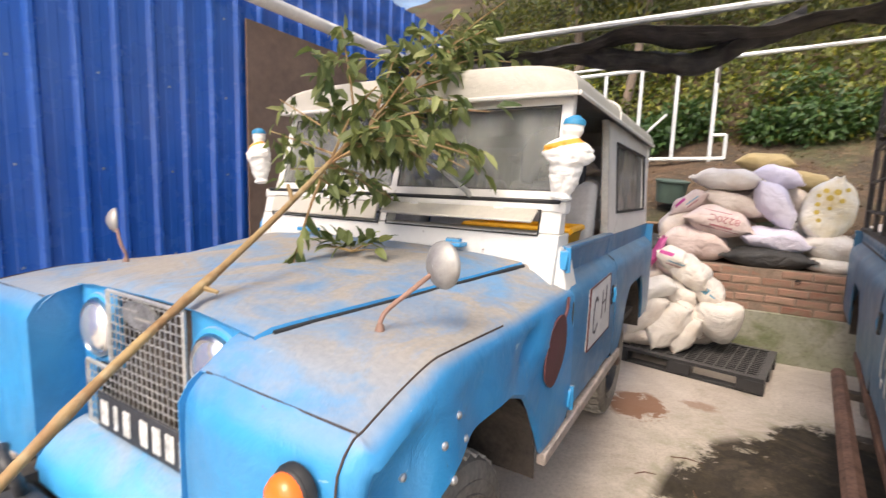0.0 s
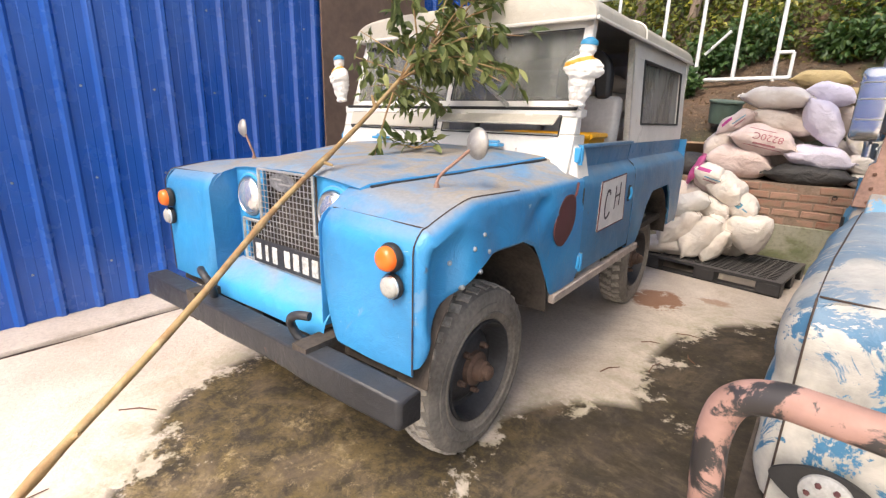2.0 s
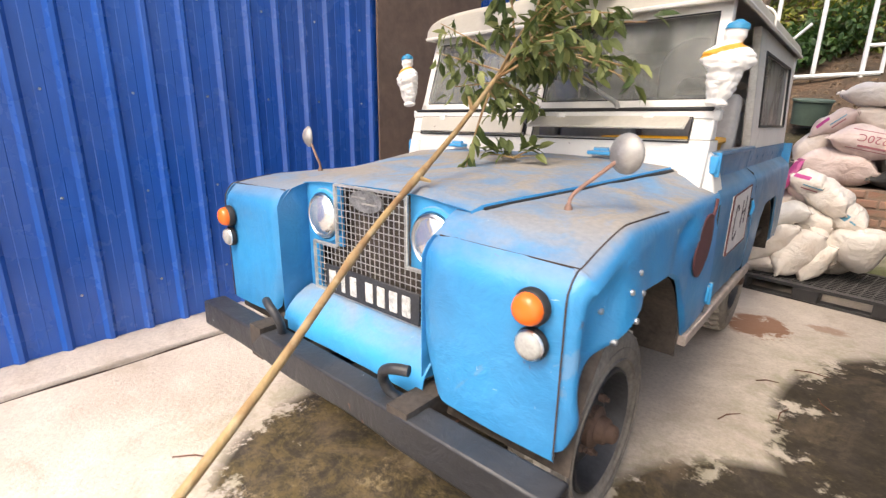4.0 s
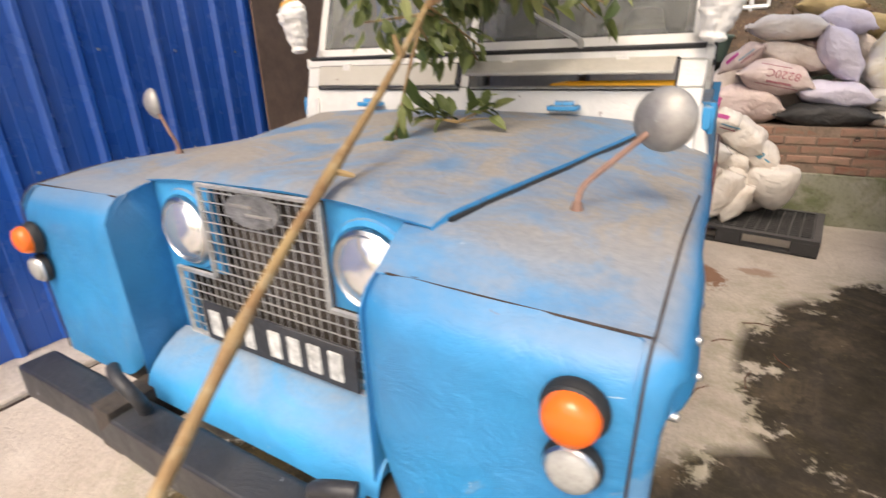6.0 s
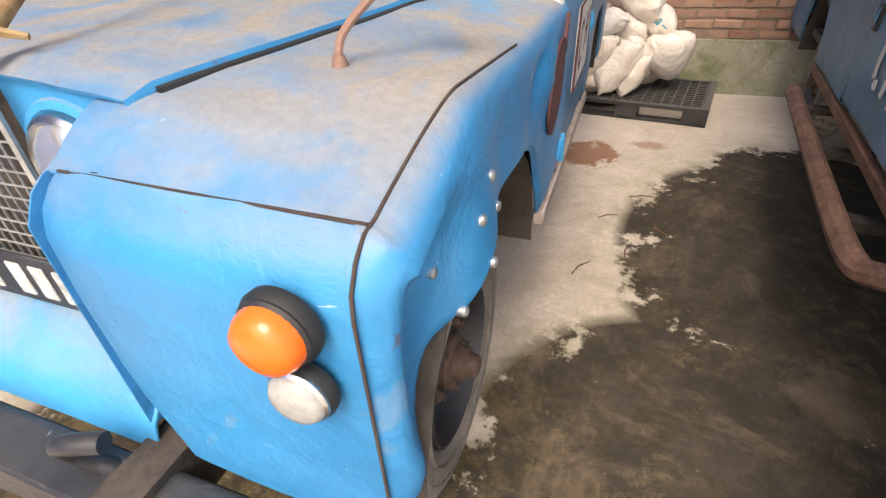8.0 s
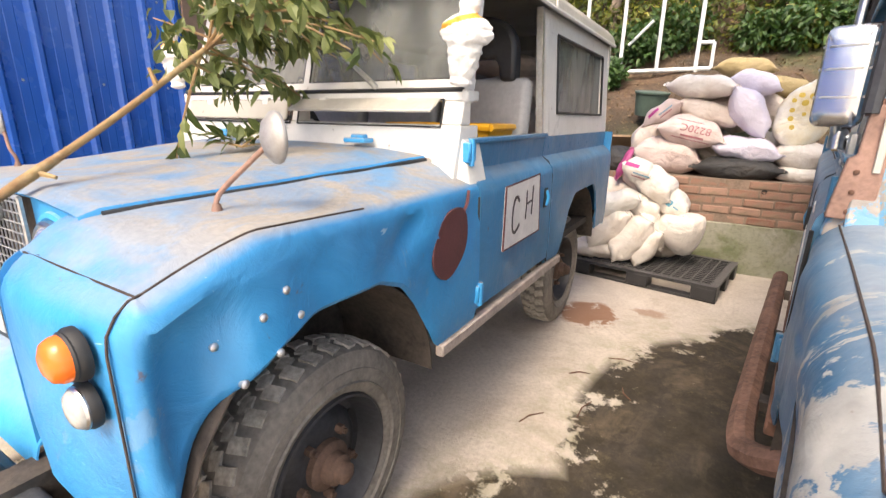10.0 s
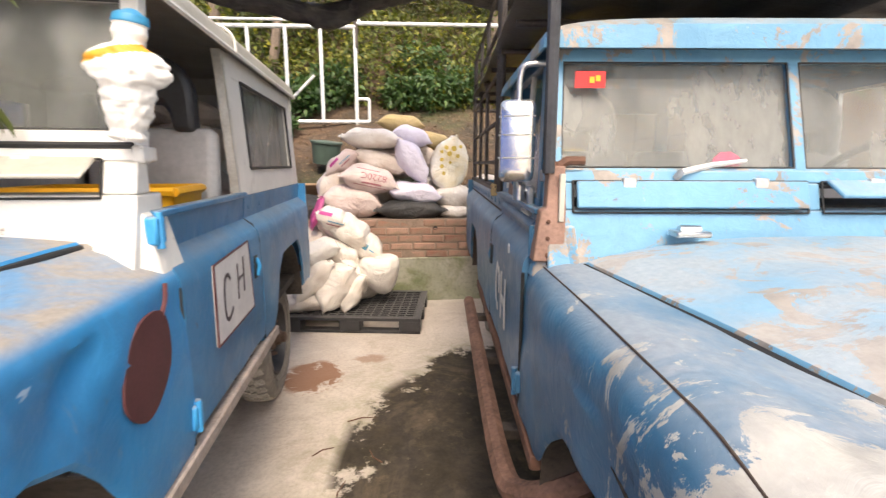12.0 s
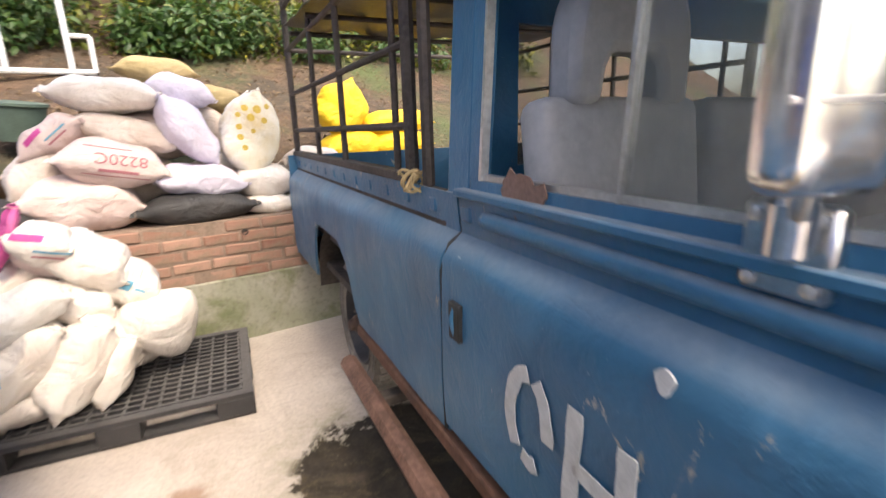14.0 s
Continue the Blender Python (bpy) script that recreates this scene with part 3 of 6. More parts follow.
    # bumper
    bm = BM()
    d = st["bumper_drop"]
    ring = lambda x, c: [(x, -0.600 + c, 0.552 - d * x + 0.058 - c), (x, -0.512, 0.552 - d * x + 0.058 - c * 0.3), (x, -0.497, 0.552 - d * x + 0.048), (x, -0.497, 0.552 - d * x - 0.055), (x, -0.588 + c, 0.552 - d * x - 0.058 + c), (x, -0.603 + c, 0.552 - d * x - 0.043 + c)]
    loft(bm, [ring(x, 0.014 if abs(x) > 0.87 else 0.003 * math.sin(x * 9)) for x in (-0.875, -0.862, -0.6, -0.45, -0.3, -0.15, 0, 0.15, 0.3, 0.45, 0.6, 0.862, 0.875)])
    bp = part("bumper", bm, st["bumper"], car, bevel=0.008)
    for s in (-1, 1):
        bm = BM()
        tube(bm, smooth_path([(s * 0.335, -0.530, 0.595), (s * 0.305, -0.540, 0.622), (s * 0.292, -0.552, 0.662), (s * 0.310, -0.562, 0.700), (s * 0.352, -0.560, 0.720), (s * 0.395, -0.545, 0.722)], 6), 0.0165, 12)
        part("tow_hook", bm, BLACK, bp)
    # bonnet
    bm = BM()
    rows = []
    for k in range(25):
        y = -0.337 + 0.95 * k / 24
        u = (y + 0.36) / 0.97
        w = 0.432 + 0.255 * u
        f = max(0, 1 - (y + 0.337) / 0.05)
        row = []
        for j in range(-12, 13):
            v = j / 12
            z = 1.194 - 0.2 * st["low"] + (0.073 - 0.4 * st["low"]) * u - 0.026 * abs(v) ** 3 - st["low"] * abs(v) ** 2.4 - 0.012 * f * f + dent(y, v, seed + 5, 0.004)
            row.append((w * v, y, z))
        e = row[-1]
        rows.append([(-w - 0.004, y, e[2] - 0.012), (-w - 0.003, y, e[2] - 0.006)] + row + [(w + 0.003, y, e[2] - 0.006), (w + 0.004, y, e[2] - 0.012)])
    grid(bm, rows)
    bon = part("bonnet", bm, low, car, st["bonnet_label"], solid=0.006, face=(0, 0, 1))
    # Black tube added along each bonnet edge to draw the gap's shade.
    for s in (-1, 1):
        bm = BM()
        tube(bm, [(s * (r[-1][0] + 0.002), r[-1][1], r[-1][2] - 0.002) for r in rows[1:]], 0.0075, 6)
        part("bonnet_seal", bm, SEAL, bon)
    bm = BM()
    box(bm, -0.40, 0.40, -0.22, 0.6, 0.95, 1.15)
    part("engine_bay", bm, DARK, car)
    # scuttle with two ventilation openings
    def scut(bm, x0, x1, z0, z1, back=0.80):
        f = lambda z: 0.628 + 0.07 * (z - 1.2) / 0.26
        loft(bm, [[(x, f(z0), z0), (x, f(z1), z1), (x, back, z1), (x, back, z0)] for x in (x0, x1)])
    bm = BM()
    scut(bm, -0.80, 0.80, 1.14, 1.345)
    scut(bm, -0.80, 0.80, 1.425, 1.462)
    for x0, x1 in ((-0.80, -0.72), (-0.02, 0.02), (0.72, 0.80)):
        scut(bm, x0, x1, 1.345, 1.425, 0.74)
    sc = part("scuttle", bm, st["scuttle"], car, bevel=0.006)
    for s in (-1, 1):
        bm = BM()
        rear = 0.80 if st["cream"] else 0.714
        loft(bm, [[(s * 0.70, 0.60, 1.14), (s * 0.72, 0.64, 1.30), (s * 0.72, rear, 1.30), (s * 0.70, rear, 1.14)], [(s * 0.845, 0.66, 1.14), (s * 0.805, 0.68, 1.30), (s * 0.805, rear, 1.30), (s * 0.845, rear, 1.14)]])
        part("scuttle_foot", bm, st["scuttle"], sc, bevel=0.008)
        opened = s in st["open_vents"]
        x0, x1 = sorted((s * 0.03, s * 0.715))
        bm = BM()
        mm = Matrix.Translation((0, 0.676, 1.425)) @ pose(0, 0, 0, -58 if opened else -16, 0, 0)
        box(bm, x0, x1, -0.012, 0.0, -0.078, 0.004, 0.004, mm)
        part("vent_flap", bm, CREAM if st["cream"] else st["scuttle"], sc)
        for hx in (0.17, 0.56):
            bm = BM()
            box(bm, s * hx - 0.02, s * hx + 0.02, 0.66, 0.68, 1.405, 1.44, 0.003)
            part("vent_hinge", bm, ALU if st["cream"] is False else WHITE, sc)
        bm = BM()
        e = [(x0 - 0.008, 1.338), (x1 + 0.008, 1.338), (x1 + 0.008, 1.43), (x0 - 0.008, 1.43)]
        pts = [(x, 0.622 + 0.07 * (z - 1.2) / 0.26, z) for x, z in e]
        for a, b in zip(pts, pts[1:] + pts[:1]):
            tube(bm, [a, b], 0.0032, 6)
        part("vent_seal", bm, SEAL, sc)
    # bonnet hinges
    for s in (-1, 1):
        bm = BM()
        box(bm, s * 0.40 - 0.05, s * 0.40 + 0.05, 0.575, 0.635, 1.275, 1.292, 0.004)
        lathe(bm, [(0.014, -0.03), (0.014, 0.03)], pose(s * 0.40, 0.61, 1.293, 0, 90, 0), 10)
        part("bonnet_hinge", bm, st["hinge"] if st["cream"] else CHROME, sc)
    # windscreen
    bm = BM()
    fr = lambda x, z, o=0.0: (x, windscreen_y(z) + o, z)
    def bar(bm, a, b, w, dpt):
        (x0, z0), (x1, z1) = a, b
        n = Vector((z1 - z0, 0, -(x1 - x0))).normalized() * (w / 2)
        r0 = [(x0 - n.x, windscreen_y(z0 - n.z), z0 - n.z), (x0 + n.x, windscreen_y(z0 + n.z), z0 + n.z)]
        r1 = [(x1 - n.x, windscreen_y(z1 - n.z), z1 - n.z), (x1 + n.x, windscreen_y(z1 + n.z), z1 + n.z)]
        loft(bm, [r0 + [(p[0], p[1] + dpt, p[2]) for p in reversed(r0)], r1 + [(p[0], p[1] + dpt, p[2]) for p in reversed(r1)]])
    bar(bm, (-0.79, 1.482), (0.79, 1.482), 0.04, 0.05)
    ws = part("windscreen", bm, st["screen"], car, "flat two-pane windscreen in a painted frame", bevel=0.005)
    bm = BM()
    bar(bm, (-0.77, 1.853), (0.77, 1.853), 0.045, 0.05)
    part("screen_header", bm, st["screen"], ws, bevel=0.005)
    for a, b, w in (((-0.765, 1.47), (-0.748, 1.87), 0.046), ((0.765, 1.47), (0.748, 1.87), 0.046), ((0, 1.48), (0, 1.86), 0.036)):
        bm = BM()
        bar(bm, a, b, w, 0.047)
        part("screen_pillar", bm, st["screen"], ws, bevel=0.005)
    for s in (-1, 1):
        bm = BM()
        pts = [fr(s * 0.018, 1.502, 0.02), fr(s * 0.745, 1.502, 0.02), fr(s * 0.728, 1.832, 0.02), fr(s * 0.018, 1.832, 0.02)]
        bm.faces.new([bm.verts.new(p) for p in pts])
        g = part("pane", bm, st["glass"], ws, solid=0.005)
        g.visible_shadow = False
        bm = BM()
        for a, b in zip(pts, pts[1:] + pts[:1]):
            tube(bm, [(a[0], a[1] - 0.016, a[2]), (b[0], b[1] - 0.016, b[2])], 0.004, 5)
        part("pane_seal", bm, SEAL, ws)
    bm = BM()
    tube(bm, [(-0.79, 0.70, 1.462), (0.79, 0.70, 1.462)], 0.009, 6)
    part("screen_seal", bm, SEAL, ws)
    for s, x0, x1, z1, y0 in st["wipers"]:
        bm = BM()
        tube(bm, [(x0, y0 - 0.01, 1.475), (x0, y0 - 0.035, 1.49), ((x0 + x1) / 2, windscreen_y(1.53) - 0.035, 1.5 + (z1 - 1.5) * 0.45), (x1, windscreen_y(z1) - 0.018, z1)], [0.012, 0.011, 0.009, 0.006], 6)
        part("wiper", bm, st["wiper_mat"], ws)
    # lower body sides, doors and tub
    for s in (-1, 1):
        bm = BM()
        side_panel(bm, s, 0.716, dre - 0.005, lambda y: 0.655, seed + 2 * s)
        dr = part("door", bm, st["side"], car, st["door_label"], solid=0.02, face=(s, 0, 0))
        bm = BM()
        box(bm, s * (HW - 0.055) - 0.02, s * (HW - 0.055) + 0.02, 0.72, dre - 0.01, 1.283, 1.302, 0.004)
        part("door_capping", bm, st["side"], dr)
        for y, z in ((0.712, 0.735), (0.69, 1.255) if st["cream"] else (0.71, 1.205)):
            bm = BM()
            xh = side_x(z) if z < 1.2 else HW - 0.04
            box(bm, s * xh - 0.014, s * xh + 0.016, y - 0.025, y + 0.03, z - 0.036, z + 0.036, 0.006)
            tube(bm, [(s * (xh + 0.012), y, z - 0.046), (s * (xh + 0.012), y, z + 0.046)], 0.010, 8)
            part("door_hinge", bm, st["hinge"], dr)
        bm = BM()
        box(bm, s * HW - 0.012, s * HW + 0.003, dre - 0.115, dre - 0.065, 0.95, 1.045, 0.003)
        hd = part("door_handle", bm, SEAL, dr)
        bm = BM()
        tube(bm, smooth_path([(s * (HW + 0.004), dre - 0.09, 1.035), (s * (HW + 0.012), dre - 0.085, 1.0), (s * (HW + 0.004), dre - 0.09, 0.96)], 4), 0.008, 6)
        part("latch", bm, st["hinge"], hd)
        ra = rear_arch(axle)
        bm = BM()
        side_panel(bm, s, dre + 0.005, tail, lambda y: lerp_table(ra, y) if y > axle - 0.5 else 0.63, seed + 4 * s + 1, n=44)
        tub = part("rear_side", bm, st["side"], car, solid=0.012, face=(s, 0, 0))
        y = 1.62
        while y < tail - 0.1:
            bm = BM()
            box(bm, s * 0.799 - 0.010, s * 0.799 + 0.006, y - 0.022, y + 0.022, 1.222, 1.262, 0.005)
            part("body_rib", bm, st["side"], tub)
            y += 0.19
        bm = BM()
        tube(bm, [(s * (HW - 0.006), dre, 0.65), (s * (HW - 0.006), dre, 1.1), (s * (HW - 0.03), dre, 1.165), (s * (HW - 0.068), dre, 1.19), (s * (HW - 0.068), dre, 1.28)], 0.006, 5)
        part("door_gap", bm, SEAL, tub)
        bm = BM()
        tube(bm, [(s * (HW - 0.004), 0.708, 0.65), (s * (HW - 0.004), 0.708, 1.1)], 0.006, 5)
        part("door_gap", bm, SEAL, tub)
        bm = BM()
        box(bm, s * (HW - 0.012) - 0.015, s * (HW - 0.012) + 0.02, 0.455, axle - 0.48, 0.585, 0.632, 0.006)
        part("sill", bm, st["sill"], car, "dented sill strip with rust")
    bm = BM()
    box(bm, -HW + 0.01, HW - 0.01, tail - 0.02, tail + 0.005, 0.6, 1.285)
    part("tailgate", bm, body, car)
    bm = BM()
    box(bm, -0.80, 0.80, 0.66, tail - 0.03, 0.66, 0.70)
    box(bm, -0.80, 0.80, 0.64, 0.66, 0.66, 1.16)
    part("floor_pan", bm, DARK, car)
    # interior
    bm = BM()
    box(bm, -0.78, 0.78, 0.78, 0.86, 1.16, 1.33, 0.02)
    part("dashboard", bm, BLACK, car)
    bm = BM()
    box(bm, -0.74, 0.74, 1.02, 1.46, 0.70, 1.02, 0.03)
    part("seat_box", bm, DARK, car)
    for x0, x1 in ((-0.74, -0.27), (-0.23, 0.23), (0.27, 0.74)):
        bm = BM()
        box(bm, x0, x1, 1.0, 1.44, 1.0, 1.13, 0.04, seg=3)
        part("seat_cushion", bm, SEAT, car)
        bm = BM()
        box(bm, x0, x1, -0.05, 0.05, 0, 0.46 - st["seat_low"], 0.035, Matrix.Translation((0, 1.42, 1.10)) @ pose(0, 0, 0, -8, 0, 0), seg=3)
        part("seat_back", bm, SEAT, car)
        if x0 != -0.23:
            cx = (x0 + x1) / 2
            bm = BM()
            outl = [(0.17 * math.cos(a), 0.085 + 0.19 * math.sin(a) ** 0.8) for a in [math.pi * i / 16 for i in range(17)]]
            prism(bm, [(x, z) for x, z in outl] + [(-0.17, -0.02), (-0.09, -0.02), (-0.08, 0.05), (-0.06, 0.085), (0.06, 0.085), (0.08, 0.05), (0.09, -0.02), (0.17, -0.02)], Matrix.Translation((cx, 1.50, 1.56 - st["seat_low"])) @ pose(0, 0, 0, 90, 0, 0), 0.09)
            hr = part("head_rest", bm, st["head"], car, bevel=0.02)
            for q in (-0.12, 0.12):
                bm = BM()
                tube(bm, [(cx + q, 1.455, 1.5 - st["seat_low"]), (cx + q, 1.455, 1.6 - st["seat_low"])], 0.008, 8)
                part("head_rest_post", bm, CHROME, hr)
    bm = BM()
    sx = st["wheel_side"] * 0.42
    mm = Matrix.Translation((sx, 1.0, 1.36)) @ pose(0, 0, 0, -52, 0, 0)
    ring = [mm @ Vector((0.2 * math.cos(a), 0.2 * math.sin(a), 0)) for a in [2 * math.pi * i / 32 for i in range(33)]]
    tube(bm, ring, 0.012, 8)
    tube(bm, [mm @ Vector((-0.19, 0, 0)), mm @ Vector((0.19, 0, 0))], 0.008, 6)
    tube(bm, [mm @ Vector((0, 0, 0)), mm @ Vector((0, 0.0, -0.45))], 0.02, 8)
    part("steering_wheel", bm, BLACK, car)
    # running gear
    for y in (st["front_axle"], axle + st["front_axle"]):
        bm = BM()
        tube(bm, [(-0.6, y, 0.385), (0.6, y, 0.385)], 0.045, 10)
        lathe(bm, [(0.02, -0.12), (0.12, -0.09), (0.15, 0), (0.12, 0.09), (0.02, 0.12)], pose(-0.18, y, 0.385, 90, 0, 0), 16)
        part("axle", bm, DARK, car)
        for s in (-1, 1):
            bm = BM()
            for k in range(4):
                L = 0.46 - 0.07 * k
                tube(bm, smooth_path([(s * 0.43, y - L, 0.50 - 0.014 * k), (s * 0.43, y, 0.435 - 0.014 * k), (s * 0.43, y + L, 0.50 - 0.014 * k)], 4), 0.012, 4)
            part("leaf_spring", bm, RUST, car)
    for s in (-1, 1):
        bm = BM()
        box(bm, s * 0.40 - 0.04, s * 0.40 + 0.04, -0.60, tail - 0.05, 0.50, 0.63)
        part("chassis_rail", bm, DARK, car)
        bm = BM()
        rows = []
        for k in range(13):
            a = math.pi * k / 12
            rows.append([(s * x, -0.43 * math.cos(a) * (1 if x < 0.8 else 1), 0.55 + 0.42 * math.sin(a)) for x in (0.42, 0.60, HW - 0.02)])
        grid(bm, rows)
        part("wheel_arch_liner", bm, DARK, car, solid=0.004)
        bm = BM()
        box(bm, s * 0.45, s * 0.46, -0.42, 0.5, 0.55, 1.1)
        part("inner_wing", bm, DARK, car)
        build_wheel(s, 0.655, st["front_axle"], car, st["radius"], st["steer"], st["zc"])
        build_wheel(s, 0.655, axle + st["front_axle"], car, st["radius"], 0, st["zc"])
        bm = BM()
        rows = []
        for k in range(13):
            a = math.pi * k / 12
            rows.append([(s * x, axle - 0.06 - 0.44 * math.cos(a), 0.55 + 0.42 * math.sin(a)) for x in (0.42, 0.60, HW - 0.02)])
        grid(bm, rows)
        part("wheel_arch_liner", bm, DARK, car, solid=0.004)
    return car


def add_hardtop(car, paint, roof, tail):
    """Full-length roof with glazed rear sides."""
    for s in (-1, 1):
        bm = BM()
        up_piece(bm, s, 1.50, 1.60, 1.285, 1.87)
        up_piece(bm, s, 1.60, tail, 1.285, 1.40)
        up_piece(bm, s, 1.60, tail, 1.775, 1.87)
        up_piece(bm, s, 1.60, 1.72, 1.40, 1.775)
        up_piece(bm, s, 2.72, tail, 1.40, 1.775)
        bmesh.ops.remove_doubles(bm, verts=bm.verts, dist=0.0008)
        sd = part("hardtop_side", bm, paint, car, bevel=0.004)
        bm = BM()
        up_piece(bm, s, 1.715, 2.725, 1.395, 1.78, 0.005, -0.016)
        g = part("side_window", bm, GLASS, sd)
        g.visible_shadow = False
        bm = BM()
        e = [(1.72, 1.40), (2.72, 1.40), (2.72, 1.775), (1.72, 1.775)]
        for (y0, z0), (y1, z1) in zip(e, e[1:] + e[:1]):
            tube(bm, [(s * (up_x(z0) + 0.001), y0, z0), (s * (up_x(z1) + 0.001), y1, z1)], 0.008, 5)
        part("window_seal", bm, SEAL, sd)
        bm = BM()
        up_piece(bm, s, 1.478, 1.505, 1.285, 1.86, 0.03, 0.006)
        part("door_channel", bm, ALU, sd, "bare aluminium door channel")
    bm = BM()
    box(bm, -0.78, 0.78, tail - 0.03, tail, 1.285, 1.87)
    part("hardtop_back", bm, paint, car)
    bm = BM()
    rings = []
    n = 24
    for y, k, drop in ((0.79, 0.90, 0.06), (0.80, 0.955, 0.03), (0.84, 0.985, 0.01), (0.95, 1, 0), (1.6, 1, 0), (2.3, 1, 0), (tail - 0.12, 1, 0), (tail - 0.02, 0.985, 0.015), (tail + 0.02, 0.95, 0.05)):
        ring = []
        for i in range(n + 1):
            a = math.pi * i / n
            c, sn = math.cos(a), math.sin(a)
            x = 0.80 * math.copysign(abs(c) ** 0.42, c)
            z = 1.868 + (0.135 * sn ** 0.55 if sn > 0 else 0) * k - drop * 0.2
            ring.append((x * (0.98 + 0.02 * k), y, z))
        rings.append(ring)
    grid(bm, rings)
    bm.faces.new([bm.verts.new(p) for p in rings[0]])
    bm.faces.new([bm.verts.new(p) for p in reversed(rings[-1])])
    bmesh.ops.remove_doubles(bm, verts=bm.verts, dist=0.0005)
    rf = part("roof", bm, roof, car, "cream dusty roof with rounded edges", solid=0.008, face=(0, 0, 1))
    bm = BM()
    for s in (-1, 1):
        tube(bm, [(s * 0.803, 0.80, 1.868), (s * 0.803, tail + 0.01, 1.868)], 0.010, 6)
    tube(bm, [(-0.80, 0.79, 1.866), (0.80, 0.79, 1.866)], 0.009, 6)
    part("roof_gutter", bm, paint, rf)
    bm = BM()
    tube(bm, [(0.81 * math.copysign(abs(math.cos(a)) ** 0.42, math.cos(a)), 1.56, 1.87 + 0.137 * max(0, math.sin(a)) ** 0.55) for a in [math.pi * i / 24 for i in range(25)]], 0.006, 5)
    part("roof_joint", bm, paint, rf)


def add_pickup(car, paint, roof, tail):
    """Short cab with sliding glass and an open bed inside a welded bar cage."""
    for s in (-1, 1):
        bm = BM()
        up_piece(bm, s, 0.80, 1.615, 1.285, 1.345, 0.03)
        up_piece(bm, s, 0.90, 1.615, 1.80, 1.86, 0.03)
        up_piece(bm, s, 1.57, 1.615, 1.345, 1.80, 0.03)
        q = []
        for y0, y1, z in ((0.80, 0.845, 1.345), (0.90, 0.955, 1.80)):
            q.append([(s * up_x(z), y0, z), (s * up_x(z), y1, z), (s * (up_x(z) - 0.03), y1, z), (s * (up_x(z) - 0.03), y0, z)])
        loft(bm, q)
        bmesh.ops.remove_doubles(bm, verts=bm.verts, dist=0.0008)
        dt = part("door_top", bm, paint, car, bevel=0.004)
        bm = BM()
        up_piece(bm, s, 0.85, 1.17, 1.345, 1.80, 0.005, -0.008)
        g = part("sliding_pane", bm, GLASS_CLEAN, dt)
        g.visible_shadow = False
        for y0, y1, z0, z1, out in ((0.84, 1.575, 1.346, 1.358, -0.004), (0.84, 1.575, 1.789, 1.801, -0.004), (1.563, 1.573, 1.345, 1.80, 0.003), (1.165, 1.173, 1.345, 1.80, -0.002)):
            bm = BM()
            up_piece(bm, s, y0, y1, z0, z1, 0.02, out)
            part("window_track", bm, ALU, dt)
        bm = BM()
        up_piece(bm, s, 1.62, 1.74, 1.285, 1.87)
        part("cab_corner", bm, paint, car, bevel=0.01)
    bm = BM()
    box(bm, -0.77, 0.77, 1.705, 1.73, 0.7, 1.40)
    box(bm, -0.77, 0.77, 1.705, 1.73, 1.75, 1.87)
    for x0, x1 in ((-0.77, -0.6), (0.6, 0.77), (-0.03, 0.03)):
        box(bm, x0, x1, 1.705, 1.73, 1.40, 1.75)
    cb = part("cab_back", bm, paint, car)
    bm = BM()
    box(bm, -0.6, 0.6, 1.714, 1.720, 1.39, 1.76)
    g = part("rear_window", bm, GLASS_CLEAN, cb)
    g.visible_shadow = False
    bm = BM()
    rings = []
    n = 24
    for y, k in ((0.765, 0.2), (0.77, 0.7), (0.80, 0.95), (0.9, 1.0), (1.3, 1.0), (1.70, 1.0), (1.78, 0.9), (1.79, 0.5)):
        ring = []
        for i in range(n + 1):
            a = math.pi * i / n
            c, sn = math.cos(a), max(0, math.sin(a))
            ring.append((0.81 * math.copysign(abs(c) ** 0.42, c), y, 1.868 + 0.10 * sn ** 0.5 * k))
        rings.append(ring)
    grid(bm, rings)
    bm.faces.new([bm.verts.new(p) for p in rings[0]])
    bm.faces.new([bm.verts.new(p) for p in reversed(rings[-1])])
    bmesh.ops.remove_doubles(bm, verts=bm.verts, dist=0.0005)
    part("cab_roof", bm, roof, car, "sky blue cab roof", solid=0.008, face=(0, 0, 1))
    bm = BM()
    box(bm, -0.76, 0.76, 1.74, tail - 0.03, 0.86, 0.89)
    for s in (-1, 1):
        box(bm, s * 0.79 - 0.01, s * 0.79 + 0.01, 1.74, tail - 0.03, 0.86, 1.285)
    part("bed", bm, DARK, car)



